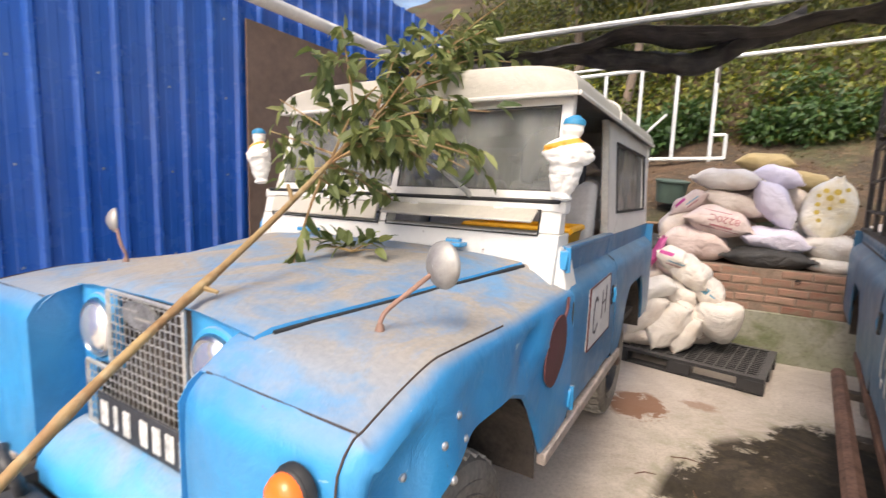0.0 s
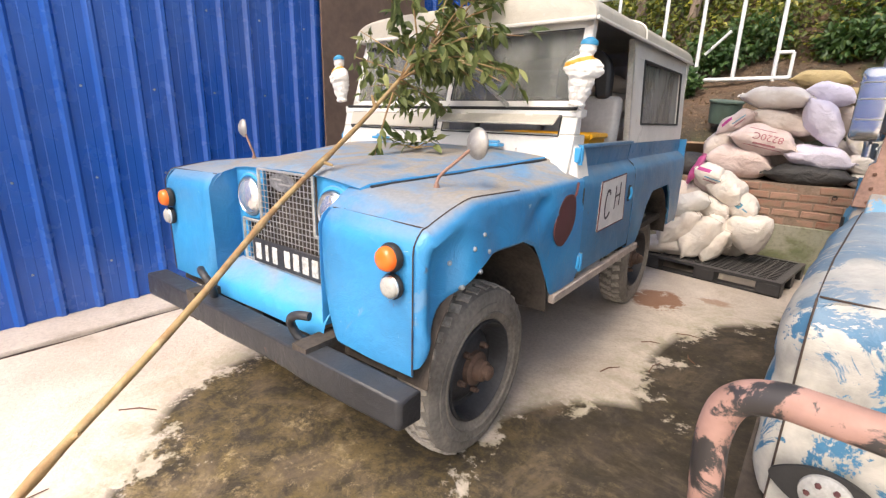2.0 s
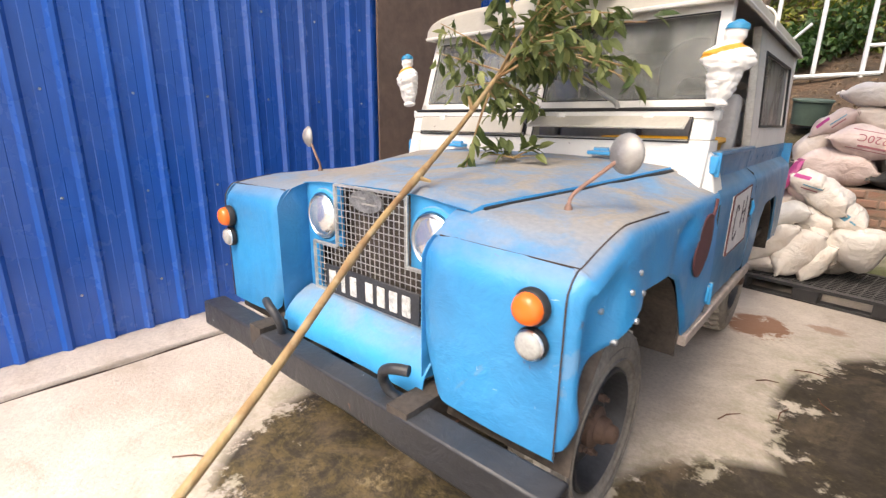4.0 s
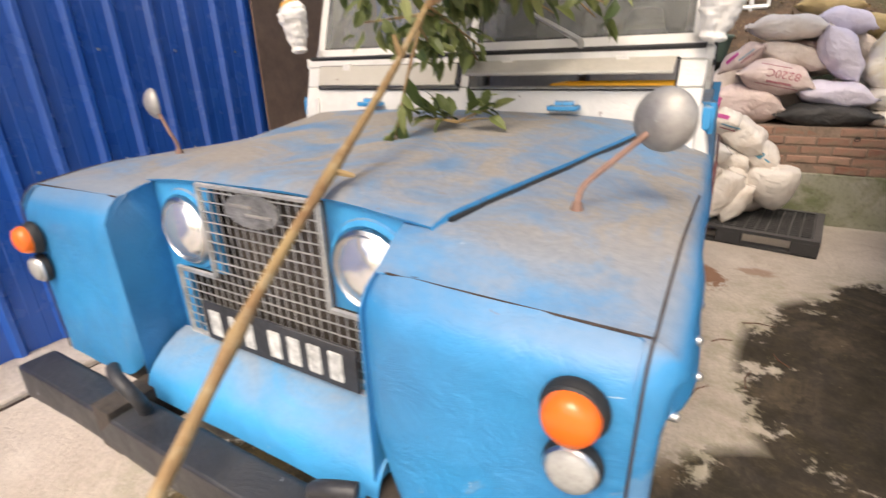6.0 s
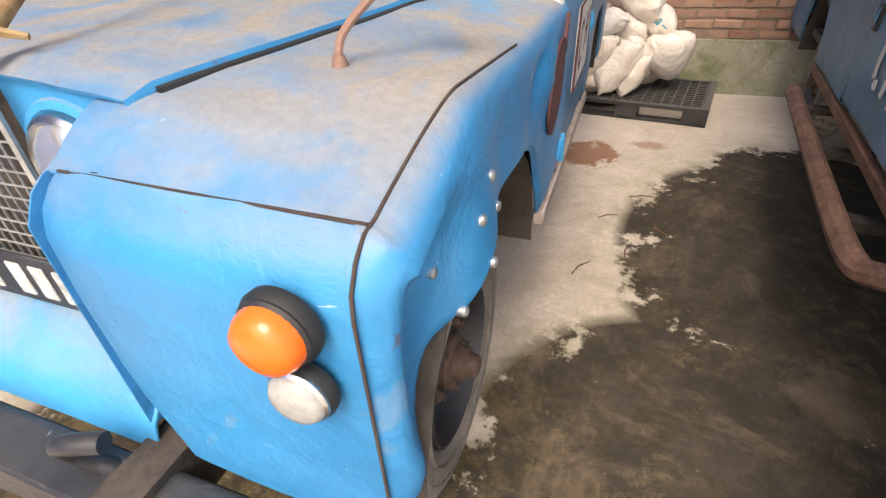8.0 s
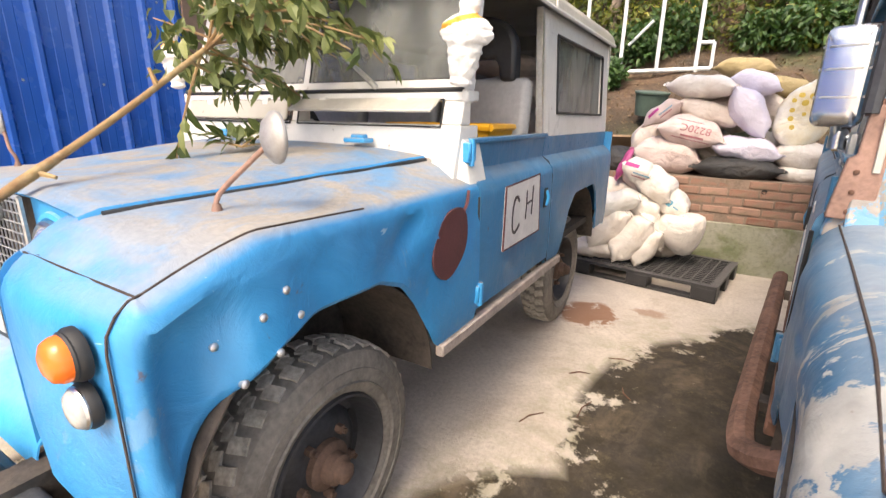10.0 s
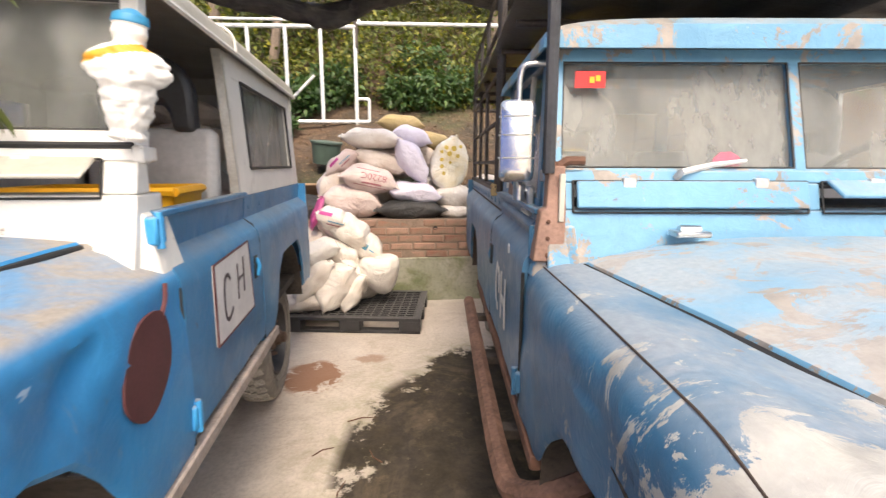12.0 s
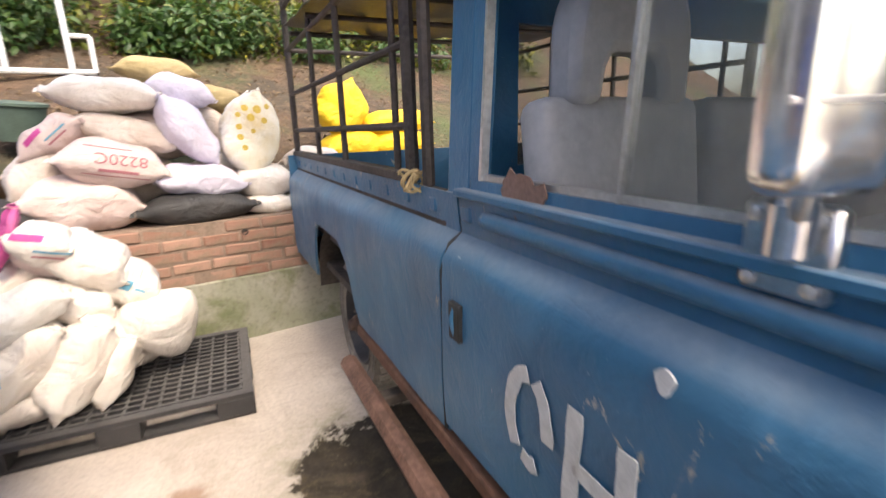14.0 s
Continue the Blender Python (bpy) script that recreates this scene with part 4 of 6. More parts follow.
# ---- ground, walls, canopy ----
def concrete_mat():
    m = Mat("concrete_floor", 0.8, 0, (0.4, 0.37, 0.33))
    x, y = m.axis(0), m.axis(1)
    big, mid, fine = m.noise(0.9, 6, 0.6), m.noise(4, 7, 0.65), m.noise(45, 5, 0.7)
    c = m.mix(m.step(big, 0.35, 0.65), (0.66, 0.585, 0.505), (0.48, 0.415, 0.35))
    c = m.mix(m.math('MULTIPLY', m.step(fine, 0.42, 0.72), 0.5), c, (0.30, 0.26, 0.22))
    c = m.mix(m.math('MULTIPLY', m.step(mid, 0.52, 0.7), 0.35), c, (0.70, 0.64, 0.56))
    # damp, mossy patch with a ragged edge, between and before the cars
    def blob(cx, cy, rx, ry):
        a = m.math('DIVIDE', m.math('SUBTRACT', x, cx), rx)
        b = m.math('DIVIDE', m.math('SUBTRACT', y, cy), ry)
        return m.math('SQRT', m.n_add(m.math('POWER', m.math('ABSOLUTE', a), 2.0), m.math('POWER', m.math('ABSOLUTE', b), 2.0)))
    d = None
    for q in ((-1.15, 0.75, 0.82, 0.75), (-0.75, 0.2, 0.75, 0.6), (0.20, 1.0, 0.75, 0.85), (0.62, 2.35, 0.72, 1.15), (0.9, 3.2, 0.55, 0.7), (-0.5, -0.1, 0.8, 0.6)):
        b = blob(*q)
        d = b if d is None else m.math('MINIMUM', d, b)
    edge = m.n_add(d, m.math('MULTIPLY', m.math('SUBTRACT', m.noise(3.2, 10, 0.70, dist=0.15), 0.5), 2.3), False)
    wet = m.step(edge, 0.96, 1.05, 1.0, 0.0)
    front = m.step(m.n_add(x, m.math('MULTIPLY', y, 0.3)), -0.3, 0.35, 1.0, 0.0)
    moss = m.step(m.noise(5.0, 10, 0.82, dist=0.3), 0.43, 0.57)
    wc = m.mix(moss, (0.010, 0.008, 0.006), m.mix(front, (0.034, 0.025, 0.016), (0.100, 0.072, 0.026)))
    crust = m.math('MULTIPLY', m.step(m.noise(7, 10, 0.84, dist=0.2), 0.51, 0.62), m.math('MULTIPLY', m.step(m.noise(1.6, 5), 0.40, 0.56), m.step(front, 0, 1, 0.25, 1.0)))
    wc = m.mix(crust, wc, m.mix(m.step(m.noise(22, 6, 0.7), 0.4, 0.6), (0.17, 0.12, 0.045), (0.40, 0.31, 0.18)))
    wc = m.mix(m.math('MULTIPLY', m.step(m.noise(34, 7, 0.85), 0.50, 0.60), 0.70), wc, (0.014, 0.011, 0.008))
    wc = m.mix(m.math('MULTIPLY', m.step(m.noise(17, 7, 0.7), 0.64, 0.70), 0.5), wc, (0.34, 0.28, 0.19))
    algae = m.math('MULTIPLY', m.step(edge, 1.02, 1.55, 1.0, 0.0), m.step(m.noise(6, 8, 0.7, dist=0.5), 0.40, 0.60))
    c = m.mix(m.math('MULTIPLY', algae, 0.55), c, (0.24, 0.23, 0.12))
    c = m.mix(m.math('MULTIPLY', m.step(m.noise(70, 4, 0.7), 0.66, 0.70), 0.6), c, (0.16, 0.12, 0.08))
    c = m.mix(m.math('MULTIPLY', wet, 0.93), c, wc)
    c = m.mix(m.math('MULTIPLY', m.step(m.noise(2.0, 8, 0.7, dist=0.8), 0.52, 0.68), 0.4), c, (0.26, 0.20, 0.14))
    # red earth spill beside the rear wheel
    spill = m.n_add(blob(-0.33, 3.50, 0.24, 0.30), m.math('MULTIPLY', m.math('SUBTRACT', m.noise(6, 9, 0.72, dist=0.6), 0.5), 4.2), False)
    c = m.mix(m.math('MULTIPLY', m.step(spill, 0.75, 0.95, 1.0, 0.0), 0.85), c, (0.24, 0.10, 0.045))
    sp2 = m.n_add(blob(0.05, 3.75, 0.25, 0.16), m.math('MULTIPLY', m.math('SUBTRACT', m.noise(13, 7, 0.7), 0.5), 2.4), False)
    c = m.mix(m.math('MULTIPLY', m.step(sp2, 0.35, 0.6, 1.0, 0.0), 0.6), c, (0.27, 0.13, 0.07))
    m.color(c)
    m.rough(m.step(wet, 0, 1, 0.85, 0.75))
    m.put(m.b.inputs["Specular IOR Level"], m.step(wet, 0, 1, 0.4, 0.15))
    crumb = m.math('MULTIPLY', m.math('MULTIPLY', m.noise(26, 8, 0.8), wet), 1.6)
    m.bump(m.math('ADD', m.math('ADD', m.math('MULTIPLY', mid, 0.5), m.math('MULTIPLY', fine, 0.5)), crumb), 0.016, 0.7)
    return m.m


def n_add(self, a, b, clamp=False):
    t = self.n.new("ShaderNodeMath")
    t.operation = 'ADD'
    t.use_clamp = clamp
    self.put(t.inputs[0], a), self.put(t.inputs[1], b)
    return t.outputs[0]


Mat.n_add = n_add
CONCRETE = concrete_mat()


def moss_concrete():
    m = Mat("mossy_concrete", 0.85)
    c = m.mix(m.step(m.noise(2.2, 6), 0.35, 0.65), (0.36, 0.34, 0.28), (0.25, 0.26, 0.18))
    c = m.mix(m.math('MULTIPLY', m.step(m.noise(1.6, 7, 0.65, dist=0.6), 0.5, 0.62), 0.75), c, (0.12, 0.14, 0.05))
    c = m.mix(m.math('MULTIPLY', m.step(m.noise(30, 5), 0.5, 0.7), 0.4), c, (0.10, 0.09, 0.07))
    m.color(c)
    m.bump(m.noise(14, 7), 0.02, 0.5)
    return m.m


MOSSY = moss_concrete()


def earth_mat():
    m = Mat("hill_earth", 0.95)
    c = m.mix(m.step(m.noise(1.3, 7, 0.65), 0.36, 0.62), (0.085, 0.048, 0.026), (0.04, 0.03, 0.018))
    c = m.mix(m.math('MULTIPLY', m.step(m.noise(9, 7, 0.7), 0.52, 0.68), 0.8), c, (0.15, 0.10, 0.06))
    c = m.mix(m.math('MULTIPLY', m.step(m.noise(0.7, 6, 0.6), 0.5, 0.66), 0.8), c, (0.05, 0.075, 0.02))
    m.color(c)
    m.bump(m.noise(8, 8, 0.7), 0.08, 0.8)
    return m.m


EARTH = earth_mat()

WY = 5.20
bm = BM()
box(bm, -30, 30, -40, WY + 0.1, -0.12, 0.0)
tagged(part("floor", bm, CONCRETE, label="pale concrete yard floor with damp mossy stains"), category="floor", kind="structure")
bm = BM()
box(bm, -30, 30, WY + 0.1, 60, -0.2, -0.11)
tagged(part("ground", bm, EARTH, label="brown earth below the slope"), category="ground", kind="structure")
bm = BM()
box(bm, -3.46, -3.03, -12, 5.19, -0.05, 0.030, 0.010)
tagged(part("kerb", bm, CONCRETE, label="raised concrete strip along the blue wall"), category="kerb", kind="structure")

bm = BM()
tube(bm, [(-3.022 + 0.006 * math.sin(y * 3.1) + 0.005 * math.sin(y * 7.7), y, 0.001) for y in [-4 + 9 * k / 60 for k in range(61)]], [0.006 + 0.003 * math.sin(k * 1.7) for k in range(61)], 6)
tagged(part("joint", bm, GAP, label="dark dirt-filled joint beside the kerb strip"), category="joint", kind="structure")

# blue trapezoid sheet wall
m = Mat("blue_sheet_metal", 0.42, 0.0)
c = m.mix(m.step(m.noise(0.8, 5), 0.3, 0.7), (0.022, 0.125, 0.52), (0.015, 0.092, 0.40))
c = m.mix(m.math('MULTIPLY', m.step(m.noise(26, 6, 0.7), 0.69, 0.74), 0.3), c, (0.25, 0.28, 0.33))
c = m.mix(m.math('MULTIPLY', m.step(m.noise(3, 6, vec=m.stretch(1, 1, 0.12)), 0.45, 0.8), 0.22), c, (0.16, 0.18, 0.22))
m.color(c)
m.rough(m.step(m.noise(5, 5), 0.3, 0.7, 0.20, 0.32))
SHEET = m.m
XW, RIB = -3.418, 0.2224
bm = BM()
prof = []
y = 0.073 - 30 * RIB
while y < 8.0:
    prof += [(XW, y - 0.034), (XW + 0.030, y - 0.012), (XW + 0.030, y + 0.012), (XW, y + 0.034), (XW, y + 0.084), (XW + 0.002, y + 0.088), (XW + 0.002, y + 0.136), (XW, y + 0.140)]
    y += RIB
rows = [[(x, q, z) for x, q in prof] for z in (0.02, 1.2, 2.4, 3.6)]
grid(bm, rows)
wall = tagged(part("wall_west", bm, SHEET, label="blue ribbed sheet metal wall", solid=0.002, sharp=15), category="wall", kind="structure")
bm = BM()
k = 0
y = 0.073 - 10 * RIB
while y < 5:
    for z in (0.35, 0.95, 1.55, 2.15, 2.75):
        lathe(bm, [(0.009, 0), (0.009, 0.004), (0.006, 0.008)], pose(XW, y + 0.11, z, 0, 90, 0), 6)
    y += 2 * RIB
part("screw", bm, ALU, wall)
bm = BM()
box(bm, -3.386, -3.366, 2.57, 4.05, 0.03, 2.80, 0.002)
tagged(part("plywood_board", bm, BOARD, label="brown stained plywood board on the blue wall"), category="board")
bm = BM()
tube(bm, [(-3.27, 1.0, 2.94), (-3.27, 6.5, 2.97)], 0.055, 14)
tagged(part("wall_pipe", bm, PIPE, label="white plastic pipe along the wall top"), category="pipe")

# brick retaining wall on a concrete base
bm = BM()
box(bm, -6, 6, WY, WY + 0.3, -0.15, 0.465, 0.01)
base = tagged(part("wall_north", bm, MOSSY, label="mossy concrete base of the low brick wall"), category="wall", kind="structure")
mo = plain("mortar", (0.25, 0.18, 0.135), 0.9, 0, 0.35, 6, 0.5)
bm = BM()
box(bm, -6, 6, WY + 0.012, WY + 0.28, 0.465, 0.865)
part("mortar_bed", bm, mo, base)
m = Mat("brick", 0.9)
c = m.mix(m.rand(), (0.25, 0.115, 0.078), (0.40, 0.235, 0.17))
c = m.mix(m.step(m.noise(7, 7, 0.7), 0.42, 0.62), c, (0.27, 0.19, 0.14))
c = m.mix(m.math('MULTIPLY', m.step(m.noise(2, 5), 0.5, 0.62), 0.5), c, (0.15, 0.13, 0.07))
m.color(c)
m.bump(m.noise(30, 6, 0.7), 0.01, 0.7)
BRICK = m.m

# canopy of shade net on bars
m = Mat("shade_net", 0.9, 0, (0.035, 0.037, 0.04))
c = m.mix(m.step(m.noise(2.5, 6), 0.3, 0.7), (0.03, 0.032, 0.035), (0.075, 0.078, 0.08))
m.color(c)
weave = m.math('MULTIPLY', m.step(m.noise(3, 4), 0.3, 0.7), 0.25)
m.put(m.b.inputs['Alpha'], m.step(weave, 0, 0.25, 0.10, 0.34))
NET = m.m
bm = BM()
rows = []
for k in range(41):
    y = -1.2 + 6.2 * k / 40
    row = []
    for j in range(41):
        x = -3.3 + 8.3 * j / 40
        sag = -0.10 * math.sin(math.pi * ((x * 0.6) % 1)) * math.sin(math.pi * ((y * 0.55 + 0.3) % 1)) + 0.06 * noise.noise(Vector((x * 1.3, y * 1.3, 1)))
        edge = -0.22 * max(0, (y - 4.5) / 0.5) * (0.6 + 0.4 * math.sin(x * 2.6))
        row.append((x, y + 0.15 * math.sin(x * 1.7) * (k / 40), 3.0 + sag + edge))
    rows.append(row)
grid(bm, rows)
net = tagged(part("shade_net", bm, NET, label="sagging dark shade net over the cars", solid=0.004), category="canopy")
for y in (0.6, 2.6, 4.7):
    bm = BM()
    tube(bm, [(-3.3, y, 3.06), (5.0, y, 3.06)], 0.03, 8)
    tagged(part("roof_bar", bm, STEEL, label="grey steel bar carrying the net"), category="beam", group="canopy bars")

bm = BM()
pts = smooth_path([(-2.9, 4.55, 2.78), (-2.2, 4.6, 2.72), (-1.4, 4.75, 2.86), (-0.8, 4.8, 2.76), (-0.3, 4.9, 2.70), (0.05, 4.85, 2.80), (0.5, 4.9, 2.98)], 6)
rings = []
for k, p in enumerate(pts):
    ring = []
    for i in range(14):
        a = 2 * math.pi * i / 14
        r = 0.09 + 0.05 * noise.noise(Vector((k * 0.5, math.cos(a) * 1.5, math.sin(a) * 1.5)))
        ring.append(p + Vector((0.02 * math.sin(k), 1.5 * r * math.cos(a), r * math.sin(a) * (1.2 if math.sin(a) < 0 else 0.8))))
    rings.append(ring)
loft(bm, rings)
m = Mat("bundled_net", 0.9, 0, (0.03, 0.03, 0.032))
m.color(m.mix(m.step(m.noise(7, 6), 0.35, 0.65), (0.018, 0.018, 0.02), (0.07, 0.065, 0.06)))
m.bump(m.noise(14, 5, vec=m.stretch(0.3, 2, 2)), 0.04, 0.8)
tagged(part("net_roll", bm, m.m, label="rolled black shade net sagging from the bar", sharp=80), category="net")

bm = BM()
rows = []
for k in range(19):
    y = 4.35 + 0.5 * k / 18
    rows.append([(x, y + 0.05 * math.sin(x * 2), 2.90 - 0.10 * abs(math.sin(x * 1.9 + y)) + 0.05 * noise.noise(Vector((x * 3, y * 3, 2)))) for x in [-3.25 + 5.2 * j / 40 for j in range(41)]])
grid(bm, rows)
tagged(part("folded_net", bm, m.m, label="doubled dark net hanging under the canopy", solid=0.004, sharp=80), category="net")

# ---- the two cars ----
CX, CY = -1.235, 1.0
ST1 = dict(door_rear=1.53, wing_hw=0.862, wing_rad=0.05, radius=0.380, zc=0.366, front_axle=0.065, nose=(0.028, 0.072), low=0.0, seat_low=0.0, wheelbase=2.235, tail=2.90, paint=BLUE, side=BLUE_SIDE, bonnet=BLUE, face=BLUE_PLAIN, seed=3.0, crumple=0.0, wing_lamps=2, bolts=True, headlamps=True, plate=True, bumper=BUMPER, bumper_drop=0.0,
           scuttle=WHITE, cream=True, open_vents=(1,), hinge=BLUE_PLAIN, screen=WHITE, glass=GLASS, wipers=((1, 0.42, 0.20, 1.60, 0.70),), wiper_mat=ALU, sill=SILL, head=SEAT_DARK, wheel_side=-1, steer=0,
           bonnet_label="blue bonnet under a coat of dust", door_label="blue door with no window frame")
car1 = build_vehicle("off_road_vehicle", pose(CX, CY, 0), "bright blue old off-road vehicle with a white hardtop", ST1)
add_hardtop(car1, WHITE, CREAM, 2.90)
ST2 = dict(ST1, front_axle=0.0, nose=(0.05, 0.05), low=0.05, seat_low=0.06, door_rear=1.66, wing_hw=0.856, wing_rad=0.10, radius=0.36, zc=0.425, wheelbase=2.98, tail=4.05, paint=BLUE_OLD, side=BLUE_OLD, bonnet=BLUE_SKY, face=BLUE_SKY, seed=17.0, crumple=0.6, wing_lamps=1, bolts=False, headlamps=False, plate=False, bumper=BUMPER, bumper_drop=0.0,
           scuttle=BLUE_SKY, cream=False, open_vents=(1,), hinge=BLUE_OLD, screen=BLUE_SKY, glass=GLASS, wipers=((-1, -0.41, -0.18, 1.525, 0.70),), wiper_mat=LETTER, sill=RUST, head=SEAT, wheel_side=1,
           bonnet_label="sky blue bonnet with bared metal patches", door_label="faded dark blue door with sliding window")
YAW2 = -7.5
M2 = pose(1.347, 1.02, -0.015, 0, 0, YAW2)
car2 = build_vehicle("pickup_truck", M2, "faded blue old pickup truck with peeling paint", ST2)
add_pickup(car2, BLUE_OLD, BLUE_SKY, 4.05)

SINK = {"scuttle": 0.042, "windscreen": 0.075, "door_top": 0.02, "cab_roof": 0.085, "cab_corner": 0.06, "cab_back": 0.06, "bonnet": 0.004, "door_capping": 0.04}
for ob in car2.children:
    ob.location.z -= SINK.get(ob.name.split(".")[0], 0.0)

# ---- fittings on the cars ----
build_mirror((0.645, -0.155, 1.160), (0.655, -0.14, 1.215), (0.765, -0.085, 1.325), 0.056, car1)
build_mirror((-0.70, -0.06, 1.162), (-0.71, -0.07, 1.235), (-0.80, -0.05, 1.325), 0.05, car1)

bm = BM()
corners = [(0.915, 0.852), (1.335, 0.858), (1.302, 1.128), (0.923, 1.111)]
loft(bm, [[(x, y, z) for y, z in corners] for x in (HW + 0.004, HW + 0.011)])
sign = part("door_sign", bm, PAPER, car1, "white board lettered CH in dark hand-painted strokes")
bm = BM()
edge = [(HW + 0.010, y, z) for y, z in corners]
for p, q in zip(edge, edge[1:] + edge[:1]):
    tube(bm, [p, q], 0.004, 5)
part("sign_edge", bm, MAROON, sign)


def stroke(pts, w, x):
    """A flat brush stroke on the door, along (y, z) points."""
    bm = BM()
    P = smooth_path([(x, y, z) for y, z in pts], 5)
    rows = []
    for k, p in enumerate(P):
        d = (P[min(k + 1, len(P) - 1)] - P[max(k - 1, 0)]).normalized()
        n = Vector((0, -d.z, d.y)) * w * (0.5 + 0.18 * noise.noise(p * 30))
        rows.append([p - n, p + n])
    grid(bm, rows)
    return part("sign_letter", bm, INK, sign, solid=0.0015, face=(1, 0, 0))


stroke([(1.064, 1.035), (1.044, 1.055), (1.017, 1.051), (1.000, 1.016), (0.995, 0.966), (1.002, 0.923), (1.024, 0.908), (1.053, 0.919), (1.075, 0.936)], 0.013, HW + 0.013)
stroke([(1.148, 1.071), (1.149, 1.004), (1.143, 0.944)], 0.012, HW + 0.013)
stroke([(1.222, 1.084), (1.220, 1.016), (1.215, 0.955)], 0.012, HW + 0.013)
stroke([(1.147, 1.009), (1.181, 1.016), (1.220, 1.018)], 0.010, HW + 0.0135)
bm = BM()
pts = []
for k in range(36):
    a = 2 * math.pi * k / 36
    r = 1 + 0.05 * math.sin(a) + 0.02 * math.sin(5 * a)
    pts.append((0.098 * math.cos(a) * r, 0.124 * math.sin(a) * r))
prism(bm, pts, Matrix.Translation((HW + 0.004, 0.492, 0.975)) @ pose(0, 0, 0, 90, 0, 90) @ pose(0, 0, 0, 0, 0, -40), 0.006)
tube(bm, smooth_path([(HW + 0.006, 0.575, 1.068), (HW + 0.006, 0.602, 1.098), (HW + 0.006, 0.610, 1.138)], 5), 0.006, 6)
part("painted_oval", bm, MAROON, car1, "maroon painted oval with a short stem")


def ornament(m, label):
    """A small white figure of puffed rolls with folded arms, one closed surface in three paints."""
    bm = BM()
    base = [(0, 0.024), (0.008, 0.034), (0.022, 0.029), (0.045, 0.038), (0.075, 0.046), (0.105, 0.051), (0.14, 0.054), (0.17, 0.054), (0.195, 0.046), (0.210, 0.030), (0.218, 0.027), (0.235, 0.034), (0.252, 0.031), (0.256, 0.036), (0.274, 0.033), (0.288, 0.010)]
    rings = []
    nz, na = 96, 56
    for i in range(nz + 1):
        z = 0.288 * i / nz
        r = lerp_table(base, z)
        roll = (0.96 + 0.06 * abs(math.sin(math.pi * z / 0.028)) ** 0.7) if z < 0.212 else 1.0
        ring = []
        for j in range(na):
            a = 2 * math.pi * j / na
            c, s = math.cos(a), math.sin(a)
            arm = 1 + 0.48 * abs(c) ** 4 * max(0, 1 - ((z - 0.168) / 0.042) ** 2) ** 0.6
            fold = 1 + (0.34 * math.exp(-((abs(c) - 0.45) / 0.28) ** 2) * max(0, 1 - ((z - 0.145) / 0.026) ** 2) ** 0.6 if s < 0 else 0)
            legs = 1 - 0.42 * math.exp(-(c / 0.22) ** 2) * max(0, 1 - z / 0.085) ** 0.5
            lump = 1 + (0.22 * abs(noise.noise(Vector((c * 2.2, s * 2.2, z * 42)))) - 0.03 if z < 0.212 else 0)
            lean = 0.06 * max(0, z - 0.2)
            ring.append((r * roll * arm * legs * lump * c + lean, r * roll * fold * legs * lump * s * 0.9, z))
        rings.append(ring)
    loft(bm, rings)
    for f in bm.faces:
        p = f.calc_center_median()
        if p.z > 0.256:
            f.material_index = 1
        elif p.y < 0.02 and abs(p.z - 0.196 - 0.35 * p.x) < 0.010:
            f.material_index = 2
    ob = part("ornament", bm, PIN_WHITE, sharp=80)
    ob.data.materials.append(PIN_BLUE)
    ob.data.materials.append(PIN_ORANGE)
    ob.matrix_world = m @ Matrix.Diagonal((1.08, 1.08, 1.02, 1))
    return tagged(ob, label, "ornament", "ornaments beside the windscreen")


ornament(pose(CX + 0.80, CY + 0.655, 1.470, 0, 6, 12), "white lumpy plaster figure with blue cap and orange sash")
ornament(pose(CX - 0.845, CY + 0.69, 1.490, 0, -6, -12), "white lumpy plaster figure with blue cap and orange sash")
for s in (-1, 1):
    bm = BM()
    box(bm, s * 0.80 - 0.014, s * 0.80 + 0.014, 0.69, 0.74, 1.42, 1.464, 0.006)
    part("screen_hinge", bm, WHITE, car1)


def crate(m, w, d, h):
    e = empty("storage_crate", m, "yellow plastic crate lying on the car seat", "crate")
    bm = BM()
    o = [(-w / 2, -d / 2), (w / 2, -d / 2), (w / 2, d / 2), (-w / 2, d / 2)]
    for (x0, y0), (x1, y1) in zip(o, o[1:] + o[:1]):
        v = Vector((x1 - x0, y1 - y0, 0)).normalized()
        n = Vector((-v.y, v.x, 0)) * 0.012
        loft(bm, [[(x * 0.88, y * 0.88, 0), (x, y, h), (x - n.x * -1, y - n.y * -1, h), ((x - n.x * -1) * 0.88, (y - n.y * -1) * 0.88, 0)] for x, y in ((x0, y0), (x1, y1))])
    box(bm, -w / 2 * 0.88, w / 2 * 0.88, -d / 2 * 0.88, d / 2 * 0.88, 0, 0.012)
    part("crate_body", bm, YELLOW, e)
    bm = BM()
    for (x0, y0), (x1, y1) in zip(o, o[1:] + o[:1]):
        tube(bm, [(x0, y0, h), (x1, y1, h)], 0.016, 6)
    part("crate_rim", bm, YELLOW, e)
    return e


crate(pose(CX + 0.47, CY + 1.18, 1.13, 0, 0, 5), 0.50, 0.32, 0.20)

# pickup: letters, rail, bars, mirror


